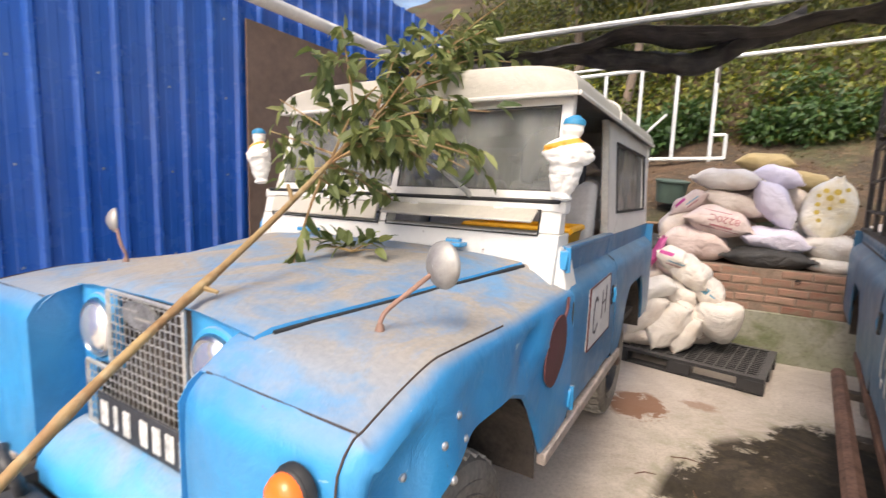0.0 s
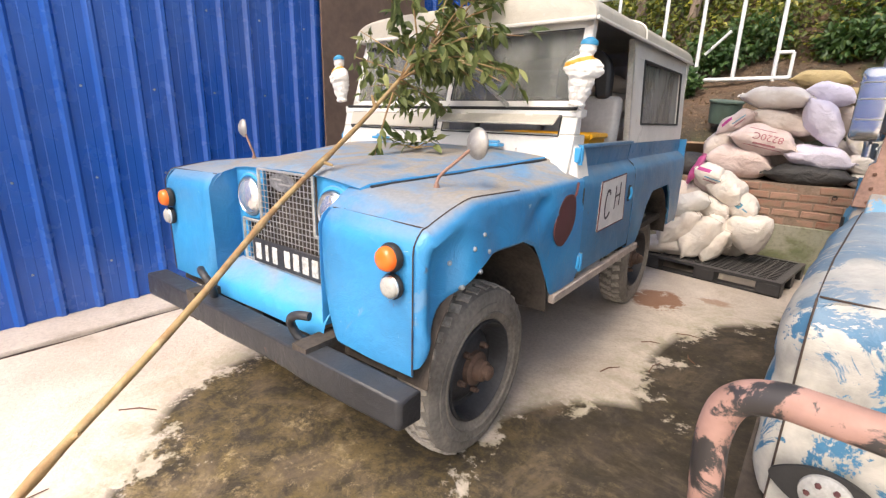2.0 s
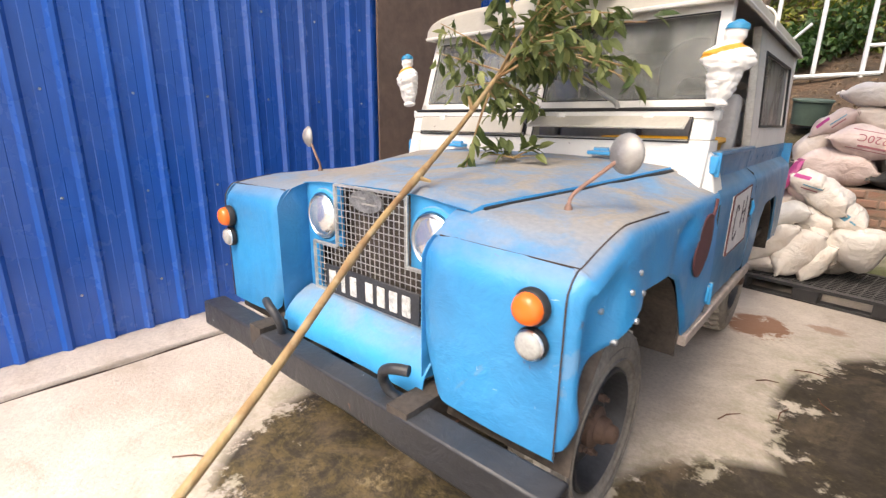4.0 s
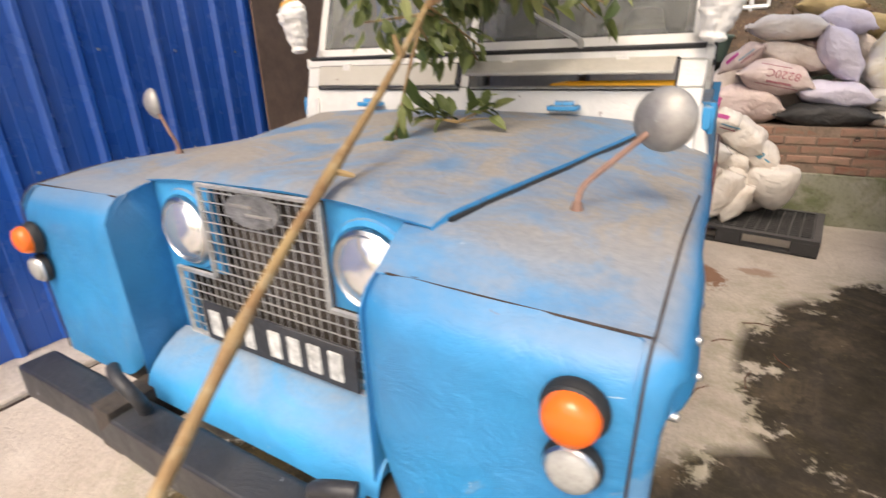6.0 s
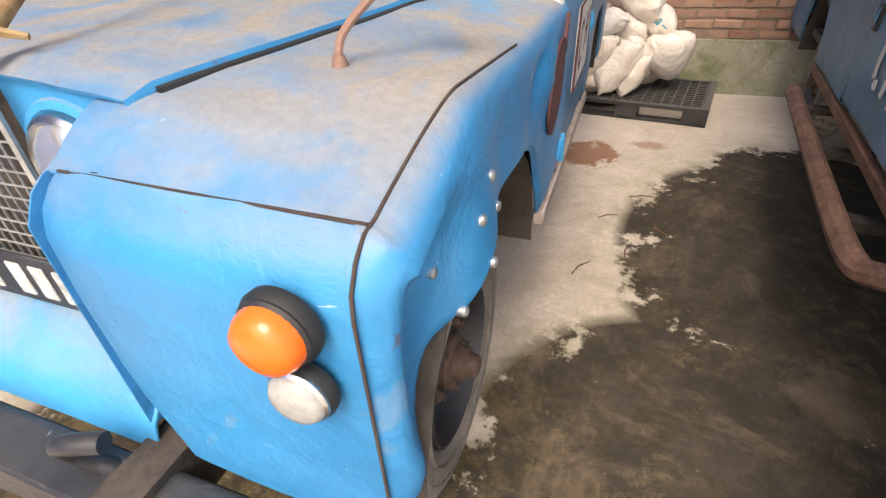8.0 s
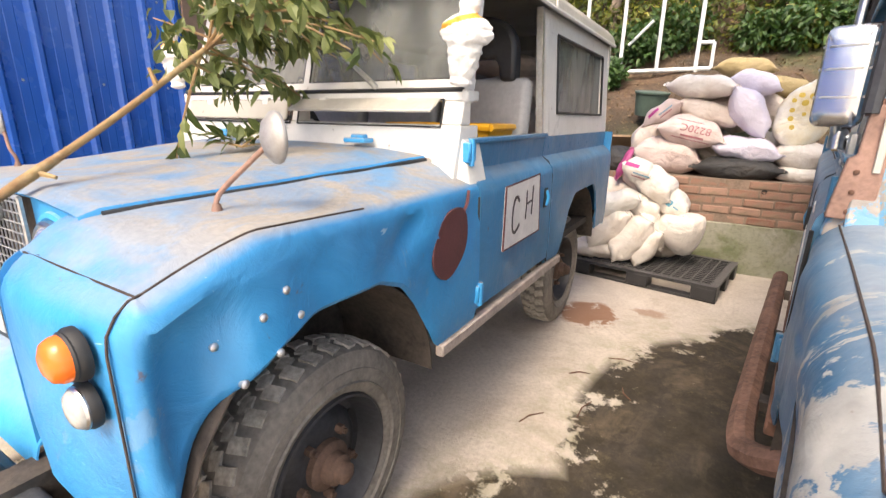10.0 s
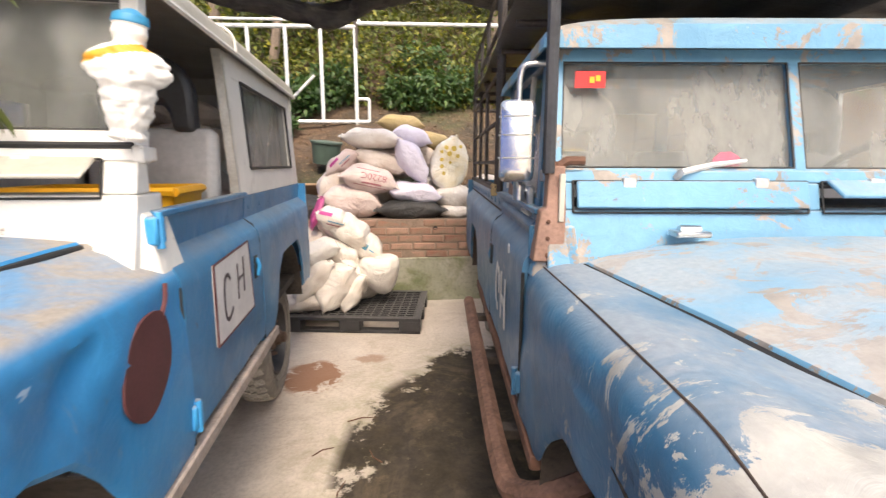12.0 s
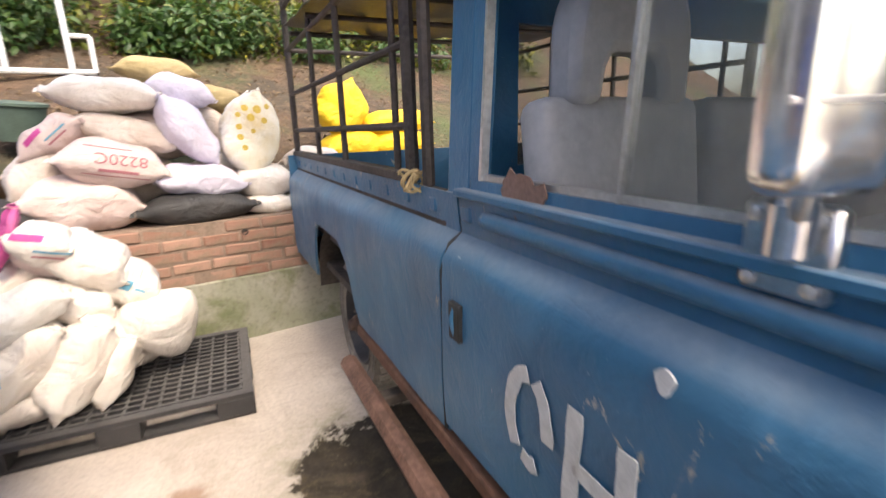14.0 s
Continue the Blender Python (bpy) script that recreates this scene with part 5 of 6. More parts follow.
def stencil(pts, w, name="door_letter"):
    """A brushed stencil stroke on the pickup's door, along (y, z) points."""
    bm = BM()
    P = smooth_path([(-HW - 0.006, y, z) for y, z in pts], 5)
    rows = []
    for k, p in enumerate(P):
        d = (P[min(k + 1, len(P) - 1)] - P[max(k - 1, 0)]).normalized()
        n = Vector((0, -d.z, d.y)) * w * (0.5 + 0.10 * noise.noise(p * 40))
        rows.append([p - n, p + n])
    grid(bm, rows)
    return part(name, bm, LETTER, car2, "white stencilled letter stroke", solid=0.002, face=(-1, 0, 0))


stencil([(1.285, 1.000), (1.315, 0.985), (1.338, 0.935), (1.340, 0.880), (1.322, 0.830)], 0.034)
stencil([(1.262, 0.995), (1.240, 0.965), (1.228, 0.915), (1.226, 0.890)], 0.032)
stencil([(1.300, 0.822), (1.275, 0.815), (1.258, 0.822)], 0.030)
stencil([(1.158, 1.000), (1.162, 0.90), (1.165, 0.800)], 0.036)
stencil([(1.052, 0.992), (1.050, 0.90), (1.048, 0.790)], 0.036)
stencil([(1.160, 0.895), (1.105, 0.890), (1.052, 0.888)], 0.030)
bm = BM()
prism(bm, [((0.075 + 0.03 * noise.noise(Vector((math.cos(a) * 2, math.sin(a) * 2, 5)))) * math.cos(a), (0.038 + 0.025 * noise.noise(Vector((math.cos(a) * 3, math.sin(a) * 3, 1)))) * math.sin(a)) for a in [2 * math.pi * q / 30 for q in range(30)]], pose(-0.8005, 1.40, 1.315, 90, 0, -90), 0.003)
part("bare_patch", bm, RUST_PINK, car2, "patch of paint scraped to primer")
bm = BM()
prism(bm, [(0.014 * math.cos(a) * (1 + 0.25 * math.sin(3 * a)), 0.019 * math.sin(a)) for a in [2 * math.pi * q / 14 for q in range(14)]], pose(-HW + 0.003, 1.01, 1.125, 90, 0, -90), 0.004)
part("paint_chip", bm, LETTER, car2)
bm = BM()
tube(bm, smooth_path([(-0.69, 0.415, 0.60), (-0.79, 0.415, 0.555), (-0.872, 0.475, 0.50), (-0.915, 0.61, 0.475), (-0.922, 1.2, 0.475), (-0.922, 1.8, 0.48), (-0.922, 2.46, 0.485)], 8), 0.038, 8)
rail = part("side_rail", bm, RAIL, car2, "rusty tube step along the sill")
for y in (0.85, 1.5, 2.15):
    bm = BM()
    box(bm, -0.92, -0.70, y - 0.03, y + 0.03, 0.45, 0.49, 0.004)
    part("rail_bracket", bm, DARK, rail)
bm = BM()
half = [(-0.80, -0.60, 0.52), (-0.845, -0.68, 0.66), (-0.858, -0.705, 0.80), (-0.857, -0.715, 0.90), (-0.835, -0.72, 0.965), (-0.78, -0.725, 0.995), (-0.70, -0.73, 1.002), (-0.4, -0.735, 1.005)]
tube(bm, smooth_path(half + [(-x, y, z) for x, y, z in reversed(half)], 6), 0.030, 14)
m = Mat("chipped_black_bar", 0.5, 0.1)
f = m.step(m.noise(9, 8, 0.7, dist=0.5), 0.51, 0.55)
m.color(m.mix(f, m.mix(m.step(m.noise(12, 4), 0.3, 0.7), (0.40, 0.24, 0.20), (0.24, 0.14, 0.11)), (0.035, 0.032, 0.032)))
m.rough(m.step(f, 0, 1, 0.75, 0.45))
part("bull_bar", bm, m.m, car2, "bent tube bar with black paint flaking off primer")

for s in (-1, 1):
    bm = BM()
    loft(bm, [[(s * xo, y0, z), (s * xo, y1, z), (s * xi, y1, z), (s * xi, y0, z)] for z, xo, xi, y0, y1 in ((1.150, 0.842, 0.752, 0.640, 0.70), (1.20, 0.836, 0.750, 0.640, 0.70), (1.30, 0.822, 0.748, 0.644, 0.70), (1.31, 0.806, 0.748, 0.646, 0.70), (1.432, 0.800, 0.752, 0.660, 0.715))])
    cp = part("corner_plate", bm, RUST_PINK, car2, "bracket in bare red oxide primer", bevel=0.004)
    bm = BM()
    box(bm, s * 0.764 - 0.008, s * 0.764 + 0.008, 0.636, 0.648, 1.27, 1.41, 0.002)
    part("filler_strip", bm, CREAM, cp)
    for z in (1.17, 1.22, 1.27):
        bm = BM()
        lathe(bm, [(0.007, 0), (0.006, 0.003), (0.001, 0.005)], pose(s * 0.80, 0.640, z, 90, 0, 0), 8)
        part("rivet", bm, RUST, cp)
    bm = BM()
    tube(bm, [(s * 0.79, 0.675, 1.42), (s * 0.74, 0.69, 1.447), (s * 0.69, 0.69, 1.447)], 0.014, 8)
    lathe(bm, [(0.02, -0.02), (0.02, 0.02)], pose(s * 0.79, 0.68, 1.425), 10)
    part("screen_clamp", bm, RUST, car2)
    bm = BM()
    tube(bm, [(s * 0.806, 0.78, 1.235), (s * 0.806, 1.53, 1.242)], 0.020, 10)
    part("waist_bead", bm, BLUE_OLD, car2)

arm = BM()
tube(arm, smooth_path([(-0.80, 0.93, 1.31), (-0.835, 0.915, 1.325), (-0.852, 0.90, 1.35), (-0.858, 0.89, 1.39)], 5), 0.013, 10)
lathe(arm, [(0.022, 0), (0.022, 0.05), (0.016, 0.055)], pose(-0.846, 0.905, 1.315), 12)
mirror = part("door_mirror", arm, CHROME, car2, "large chrome-backed truck mirror on a bent tube")
bm = BM()
box(bm, -0.823, -0.797, 0.875, 0.965, 1.262, 1.362, 0.006)
part("mirror_bracket", bm, CHROME, mirror)
for y, z in ((0.89, 1.277), (0.95, 1.277), (0.89, 1.347), (0.95, 1.347)):
    bm = BM()
    lathe(bm, [(0.008, 0), (0.008, 0.005), (0.004, 0.007)], pose(-0.823, y, z, 0, -90, 0), 8)
    part("bracket_screw", bm, ALU, mirror)
bm = BM()
outl = []
for cx, cz, a0 in ((0.036, 0.112, 0), (-0.036, 0.112, 90), (-0.036, -0.112, 180), (0.036, -0.112, 270)):
    for q in range(6):
        a = radians(a0 + 90 * q / 5)
        outl.append((cx + 0.024 * math.cos(a), cz + 0.024 * math.sin(a)))
mm = Matrix.Translation((-0.862, 0.885, 1.512)) @ pose(0, 0, 0, 0, 0, -14) @ pose(0, 0, 0, 90, 0, 0)
loft(bm, [[mm @ Vector((x * k, z * (1 - (1 - k) * 0.6), d)) for x, z in outl] for k, d in ((0.98, -0.012), (1.0, 0.0), (0.97, 0.018), (0.85, 0.028), (0.5, 0.032))])
sh = part("mirror_shell", bm, plain("polished_steel", (0.75, 0.75, 0.75), 0.22, 0.9, 0.12, 8, 0.05), mirror)
for z in (-0.055, 0.02, 0.08):
    bm = BM()
    tube(bm, [mm @ Vector((-0.059, z, 0.018)), mm @ Vector((-0.035, z, 0.030)), mm @ Vector((0.035, z, 0.030)), mm @ Vector((0.059, z, 0.018))], 0.004, 6)
    part("shell_rib", bm, ALU, mirror)
bm = BM()
tube(bm, smooth_path([(-0.86, 0.887, 1.62), (-0.857, 0.885, 1.72), (-0.84, 0.88, 1.755), (-0.76, 0.87, 1.76)], 5), 0.011, 10)
part("upper_arm", bm, CHROME, mirror)
bm = BM()
box(bm, -0.70, -0.605, 0.800, 0.802, 1.672, 1.722, 0, Matrix.Translation((0, 0.0, 0)))
part("windscreen_sticker", bm, RED, car2, "small red sticker inside the windscreen")
bm = BM()
box(bm, -0.655, -0.64, 0.797, 0.799, 1.687, 1.705)
box(bm, -0.636, -0.622, 0.797, 0.799, 1.692, 1.709)
part("sticker_mark", bm, YELLOW, car2)
bm = BM()
prism(bm, [(-0.045, 0), (0.05, 0), (0.04, 0.03), (0.01, 0.046), (-0.02, 0.044), (-0.04, 0.025)], pose(-0.22, 0.772, 1.432, 90, 0, 0), 0.004)
part("pink_cloth", bm, plain("pink_cloth", (0.55, 0.16, 0.22), 0.8), car2)

for s in (-1, 1):
    bm = BM()
    tube(bm, [(s * 0.80, 0.665, 1.41), (s * 0.797, 0.69, 1.70), (s * 0.79, 0.73, 2.03)], 0.019, 8)
    part("screen_post", bm, BLACK, car2)
bm = BM()
grid(bm, [[(-0.84 + 1.68 * j / 16, 0.74 + 2.98 * k / 24, 2.03 + 0.02 * math.sin(j * 1.9 + k * 0.3) + 0.015 * noise.noise(Vector((j * 0.6, k * 0.6, 2)))) for j in range(17)] for k in range(25)])
part("cage_roof", bm, BLACK, car2, "dark sheet roof carried on the bar cage", solid=0.006)
for q in range(7):
    bm = BM()
    y = 0.80 + 0.48 * q
    tube(bm, [(-0.82, y, 1.995), (0.82, y, 1.995)], 0.014, 8)
    part("roof_batten", bm, CAGE, car2)

# bar cage on the bed
for s in (-1, 1):
    x = s * 0.79
    for y, r in ((1.98, 0.022), (2.10, 0.012), (2.75, 0.014), (3.30, 0.014), (4.0, 0.02)):
        bm = BM()
        tube(bm, [(x, y, 1.29), (x, y, 2.42)], r, 8)
        part("cage_post", bm, CAGE, car2)
    for z in (1.45, 1.68, 1.95, 2.20, 2.42):
        bm = BM()
        tube(bm, [(x, 1.98, z), (x, 4.0, z)], 0.013, 8)
        part("cage_rail", bm, CAGE, car2)
    bm = BM()
    box(bm, x - 0.03, x + 0.03, 2.0, 4.02, 1.286, 1.315, 0.004)
    part("cage_foot", bm, CAGE, car2)
    bm = BM()
    tube(bm, [(s * 0.80, 1.84, 1.29), (s * 0.80, 1.84, 2.42)], 0.018, 8)
    part("cage_post", bm, CAGE, car2)
for z in (1.95, 2.42):
    for y in (1.98, 4.0):
        bm = BM()
        tube(bm, [(-0.79, y, z), (0.79, y, z)], 0.014, 8)
        part("cage_crossbar", bm, CAGE, car2)
bm = BM()
for k in range(5):
    a = [(-0.815 + 0.02 * math.sin(q * 1.3 + k), 1.90 + 0.012 * q - 0.01 * k, 1.295 + 0.03 * math.sin(q * 0.9 + k * 1.7)) for q in range(9)]
    tube(bm, smooth_path(a, 3), 0.004, 5)
part("binding_wire", bm, plain("raffia_string", (0.45, 0.33, 0.16), 0.8), car2)

# ---- sacks, pallet, fence, hill ----
def sack_cloth(name, base, stain, grime=0.35):
    m = Mat(name, 0.62, 0, base)
    w = m.noise(2.6, 6, 0.6, dist=0.5)
    c = m.mix(m.math('MULTIPLY', m.step(w, 0.45, 0.72), grime), base, stain)
    c = m.mix(m.math('MULTIPLY', m.step(m.noise(18, 5), 0.5, 0.75), 0.2), c, tuple(v * 0.75 for v in base))
    m.color(c)
    wr = m.noise(6, 5, 0.55, vec=m.stretch(0.9, 1.0, 1.5), dist=0.9)
    weave = m.noise(160, 2)
    line = m.math('ABSOLUTE', m.math('SUBTRACT', m.noise(4.5, 4, 0.5, vec=m.stretch(1.3, 0.8, 1.2), dist=1.4), 0.5))
    crease = m.step(line, 0.0, 0.13, 0.0, 1.0)
    m.bump(m.math('ADD', m.math('MULTIPLY', wr, 0.62), m.math('ADD', m.math('MULTIPLY', crease, 0.09), m.math('MULTIPLY', weave, 0.04))), 0.06, 0.75)
    return m.m


CLOTH = {
    "white": sack_cloth("white_woven_sack", (0.76, 0.71, 0.65), (0.48, 0.37, 0.28), 0.6),
    "cream": sack_cloth("cream_woven_sack", (0.72, 0.64, 0.57), (0.44, 0.33, 0.25), 0.65),
    "pink": sack_cloth("pinkish_woven_sack", (0.70, 0.58, 0.54), (0.44, 0.31, 0.26), 0.65),
    "lilac": sack_cloth("lilac_woven_sack", (0.68, 0.64, 0.75), (0.52, 0.46, 0.50), 0.4),
    "ochre": sack_cloth("ochre_sack", (0.32, 0.245, 0.11), (0.22, 0.16, 0.08), 0.5),
    "black": sack_cloth("black_sack", (0.03, 0.03, 0.03), (0.07, 0.06, 0.055), 0.6),
    "magenta": sack_cloth("magenta_sack", (0.50, 0.05, 0.24), (0.55, 0.35, 0.42), 0.3),
    "yellow": sack_cloth("yellow_sack", (0.85, 0.56, 0.02), (0.65, 0.40, 0.03), 0.3),
    "clear": sack_cloth("cloudy_plastic", (0.70, 0.68, 0.64), (0.55, 0.50, 0.45), 0.5),
    "spotted": sack_cloth("spotted_sack", (0.80, 0.76, 0.67), (0.62, 0.46, 0.16), 0.9),
}
STITCH = plain("sack_stitching", (0.34, 0.27, 0.21), 0.8, 0, 0.4, 60)
INKS = {"yellow": plain("ochre_print", (0.62, 0.44, 0.08), 0.7), "magenta": plain("magenta_print", (0.50, 0.06, 0.26), 0.7), "red": plain("faded_red_print", (0.42, 0.16, 0.18), 0.7), "blue": plain("faded_blue_print", (0.12, 0.35, 0.48), 0.7)}


def sack(x, y, z, w, h, tilt, colour, depth=0.30, yaw=0, print_ink="", label="", group="stacked sacks", lean=0, plump=0.0):
    """A full woven sack: a pillow with flat stitched ends, pinched corners, creases and slumped filling."""
    bm = BM()
    nu, nv = 52, 36
    seed = x * 7.1 + z * 3.3 + y
    rows = []
    for i in range(nu + 1):
        u = -1 + 2 * i / nu
        ring = []
        prof = max(0.0, 1 - abs(u / 0.94) ** (2.9 + 2.2 * plump)) ** 0.58 if abs(u) < 0.94 else 0.0
        for j in range(nv):
            a = 2 * math.pi * j / nv
            c, s = math.cos(a), math.sin(a)
            cy, cz = math.copysign(abs(c) ** 0.80, c), math.copysign(abs(s) ** 0.88, s)
            n = noise.noise(Vector((u * 1.6 + seed, cy * 1.2, cz * 1.2 + seed))) * 0.22
            # creases run in from the stitched ends and across the belly
            ends = abs(u) ** 2.2
            rad = noise.noise(Vector((u * 1.4 + seed, cy * 7.0, cz * 7.0)))
            fold = -0.20 * ends * max(0.0, abs(rad) - 0.05) + 0.10 * ends * rad
            belly = abs(noise.noise(Vector((u * 4.2 + seed * 2, cy * 1.6 + u, cz * 1.6 + 5))))
            fold -= 0.16 * max(0.0, 0.11 - belly) / 0.11 * (1 - ends) * 0.55
            k = 1 + n + fold
            sag = -0.09 * h * (1 - abs(u)) * (1 if cz < 0 else 0.4)
            lip = abs(u) > 0.9
            flap = (0.016 * math.sin(cy * 5 + seed) + 0.010 * math.sin(cy * 11 + seed * 3)) if lip else 0
            droop = -0.30 * h * max(0.0, abs(u) - 0.55) ** 1.5
            ear = 1 + (0.10 * abs(cy) ** 3 if lip else 0)
            ring.append((w / 2 * u * ear * (1 + 0.03 * noise.noise(Vector((cy * 3, cz * 3, seed)))), depth / 2 * cy * (0.80 + 0.20 * prof) * (1 + n * 0.5), h / 2 * cz * k * (0.035 + 0.965 * prof) + sag + flap + droop))
        rows.append(ring)
    loft(bm, rows)
    shape = BVHTree.FromBMesh(bm)
    ob = part("sack", bm, CLOTH[colour], sharp=70)
    ob.matrix_world = pose(x, y, z) @ pose(0, 0, 0, 0, 0, yaw) @ pose(0, 0, 0, lean, -tilt, 0)
    if group != "sacks inside the car":
        for k in (2, nu - 2):
            bm = BM()
            tube(bm, rows[k] + rows[k][:1], 0.0022, 4)
            part("seam_stitch", bm, STITCH, ob)
    tagged(ob, label or {"white": "full white woven plastic sack", "cream": "full cream woven sack, soiled", "pink": "pinkish soiled woven sack", "lilac": "smooth pale lilac sack", "ochre": "dull ochre plastic woven sack", "black": "black plastic sack, half flat", "magenta": "magenta printed woven sack", "yellow": "bright yellow plastic woven sack", "spotted": "white sack with yellow spots"}[colour], "sack", group)

    def wrapped(name, me_rows, ink):
        bm = BM()
        out = []
        for r in me_rows:
            line = []
            for px, pz in r:
                hit = shape.ray_cast(Vector((px, -1.0, pz)), Vector((0, 1, 0)))[0]
                line.append((px, (hit.y if hit else 0.0) - 0.003, pz))
            out.append(line)
        grid(bm, out)
        return part(name, bm, INKS[ink], ob, solid=0.001, face=(0, -1, 0))

    def bar(bx, bz, bw, bh, ink, slant=0.0):
        wrapped("print_bar", [[(bx + bw * (i / 12 - 0.5), bz + slant * bw * (i / 12 - 0.5) + e * bh / 2) for e in (-1, -0.33, 0.33, 1)] for i in range(13)], ink)

    if print_ink == "red":
        for bx, bz, bw, bh in ((0.02, -0.075, 0.34, 0.006), (0.03, -0.045, 0.20, 0.018), (-0.03, 0.088, 0.24, 0.006)):
            bar(bx, bz, bw, bh, "red")
        t = text("print_code", "8220C", 0.105, pose(0, 0, 0, 0, 0, 180), INKS["red"], ob, 0.0)
        for v in t.data.vertices:
            px, pz = v.co.x * 0.95 + 0.04, v.co.y * 0.85 + 0.028
            hit = shape.ray_cast(Vector((px, -1.0, pz)), Vector((0, 1, 0)))[0]
            v.co = (px, (hit.y if hit else 0.0) - 0.005, pz)
    elif print_ink == "blue":
        bar(-0.08, 0.0, 0.17, 0.055, "blue", 0.1)
        bar(0.05, 0.01, 0.05, 0.012, "blue", 0.1)
    elif print_ink == "spots":
        for bx, bz, q in ((0.17, 0.06, 0.022), (0.17, -0.02, 0.028), (0.20, -0.09, 0.02), (0.12, 0.10, 0.018), (0.11, 0.02, 0.026), (0.10, -0.07, 0.022), (0.04, 0.09, 0.02), (0.02, 0.0, 0.016), (-0.03, 0.08, 0.022), (-0.10, 0.05, 0.02)):
            wrapped("print_spot", [[(bx + q * r * math.cos(a), bz + q * r * math.sin(a)) for a in [math.pi * k / 7 for k in range(15)]] for r in (0.05, 0.5, 1.0)], "yellow")
    elif print_ink == "mixed":
        bar(-0.05, 0.03, 0.12, 0.03, "magenta", 0.2)
        bar(0.06, -0.01, 0.14, 0.010, "blue", 0.15)
        bar(0.05, -0.04, 0.12, 0.010, "red", 0.15)
    return ob


UPPER = "sacks piled on the brick wall"
for a in ((-0.15, 5.50, 1.045, 0.64, 0.33, -8, "pink", 0.46), (0.46, 5.44, 0.955, 0.72, 0.22, 0, "black", 0.44), (-0.62, 5.48, 0.975, 0.62, 0.26, -6, "black", 0.44), (0.93, 5.46, 0.925, 0.40, 0.15, -4, "white", 0.36),
          (0.51, 5.50, 1.125, 0.56, 0.23, -8, "lilac", 0.44), (0.93, 5.54, 1.085, 0.46, 0.24, -4, "white", 0.40), (1.36, 5.56, 0.985, 0.5, 0.26, 4, "white", 0.44), (1.36, 5.60, 1.20, 0.46, 0.24, -5, "cream", 0.44),
          (-0.36, 5.66, 1.22, 0.42, 0.26, 38, "cream", 0.40), (0.14, 5.85, 1.12, 0.66, 0.34, 0, "cream", 0.44), (0.75, 5.90, 1.10, 0.66, 0.36, 0, "white", 0.44),
          (0.14, 5.68, 1.455, 0.62, 0.22, -17, "cream", 0.44), (0.50, 5.56, 1.46, 0.52, 0.26, -58, "lilac", 0.42), (0.07, 5.66, 1.695, 0.62, 0.22, -3, "white", 0.44), (0.30, 5.86, 1.50, 0.46, 0.20, -4, "pink", 0.40),
          (0.50, 5.78, 1.735, 0.42, 0.22, -14, "lilac", 0.40), (0.40, 6.10, 1.90, 0.52, 0.20, -4, "ochre", 0.40), (0.76, 6.05, 1.70, 0.46, 0.20, -10, "ochre", 0.40), (0.45, 6.05, 1.50, 0.8, 0.42, 0, "cream", 0.44)):
    sack(*a[:7], depth=a[7], yaw=(a[0] * 37) % 12 - 6, group=UPPER)
sack(-0.24, 5.62, 1.44, 0.40, 0.20, 34, "pink", 0.34, -10, "mixed", "crumpled maroon and white printed sack", UPPER)
sack(0.04, 5.46, 1.275, 0.58, 0.28, -12, "pink", 0.44, 0, "red", "pinkish sack printed 8220C in red, upside down", UPPER)
sack(0.88, 5.60, 1.42, 0.60, 0.40, 82, "spotted", 0.40, 0, "spots", "upright white sack printed with yellow spots", UPPER)
LOWER = "sacks piled on the pallet"
for a in ((-0.27, 4.56, 0.36, 0.46, 0.26, 52, "white", 0.30, 14), (-0.14, 4.60, 0.30, 0.36, 0.20, 58, "white", 0.30, 14), (-0.47, 4.58, 0.43, 0.46, 0.22, 46, "white", 0.32, 8), (-0.58, 4.60, 0.225, 0.42, 0.17, 6, "white", 0.34, 0), (-0.38, 4.64, 0.26, 0.44, 0.20, 20, "cream", 0.34, 4),
          (-0.20, 4.78, 0.62, 0.30, 0.20, -28, "white", 0.32, 0), (-0.10, 4.74, 0.43, 0.36, 0.20, -58, "white", 0.32, 0), (-0.30, 4.92, 0.86, 0.30, 0.20, -30, "pink", 0.30, 0), (-0.14, 4.84, 0.82, 0.40, 0.26, -38, "white", 0.36, -6),
          (-0.46, 4.92, 0.38, 0.56, 0.40, 0, "white", 0.44, 0), (-0.06, 4.98, 0.36, 0.5, 0.40, 0, "cream", 0.36, 0), (-0.52, 4.95, 0.72, 0.40, 0.24, 6, "cream", 0.34, 0)):
    sack(*a[:7], depth=a[7], yaw=a[8], group=LOWER, plump=0.7)
sack(-0.45, 4.66, 0.645, 0.46, 0.20, 20, "clear", 0.36, 4, "", "clear plastic bag crumpled over the white sacks", LOWER, plump=0.3)
sack(0.01, 4.86, 0.66, 0.34, 0.24, -40, "white", 0.32, 0, "blue", "white sack with a small blue printed patch", LOWER, plump=0.5)
sack(-0.29, 4.80, 0.94, 0.26, 0.20, -24, "white", 0.30, -6, "mixed", "white sack with faded magenta and blue print", LOWER, plump=0.5)
sack(-0.44, 4.86, 0.98, 0.30, 0.07, 68, "magenta", 0.26, 10, "", "folded flat magenta sack standing in the pile", LOWER, plump=0.8)


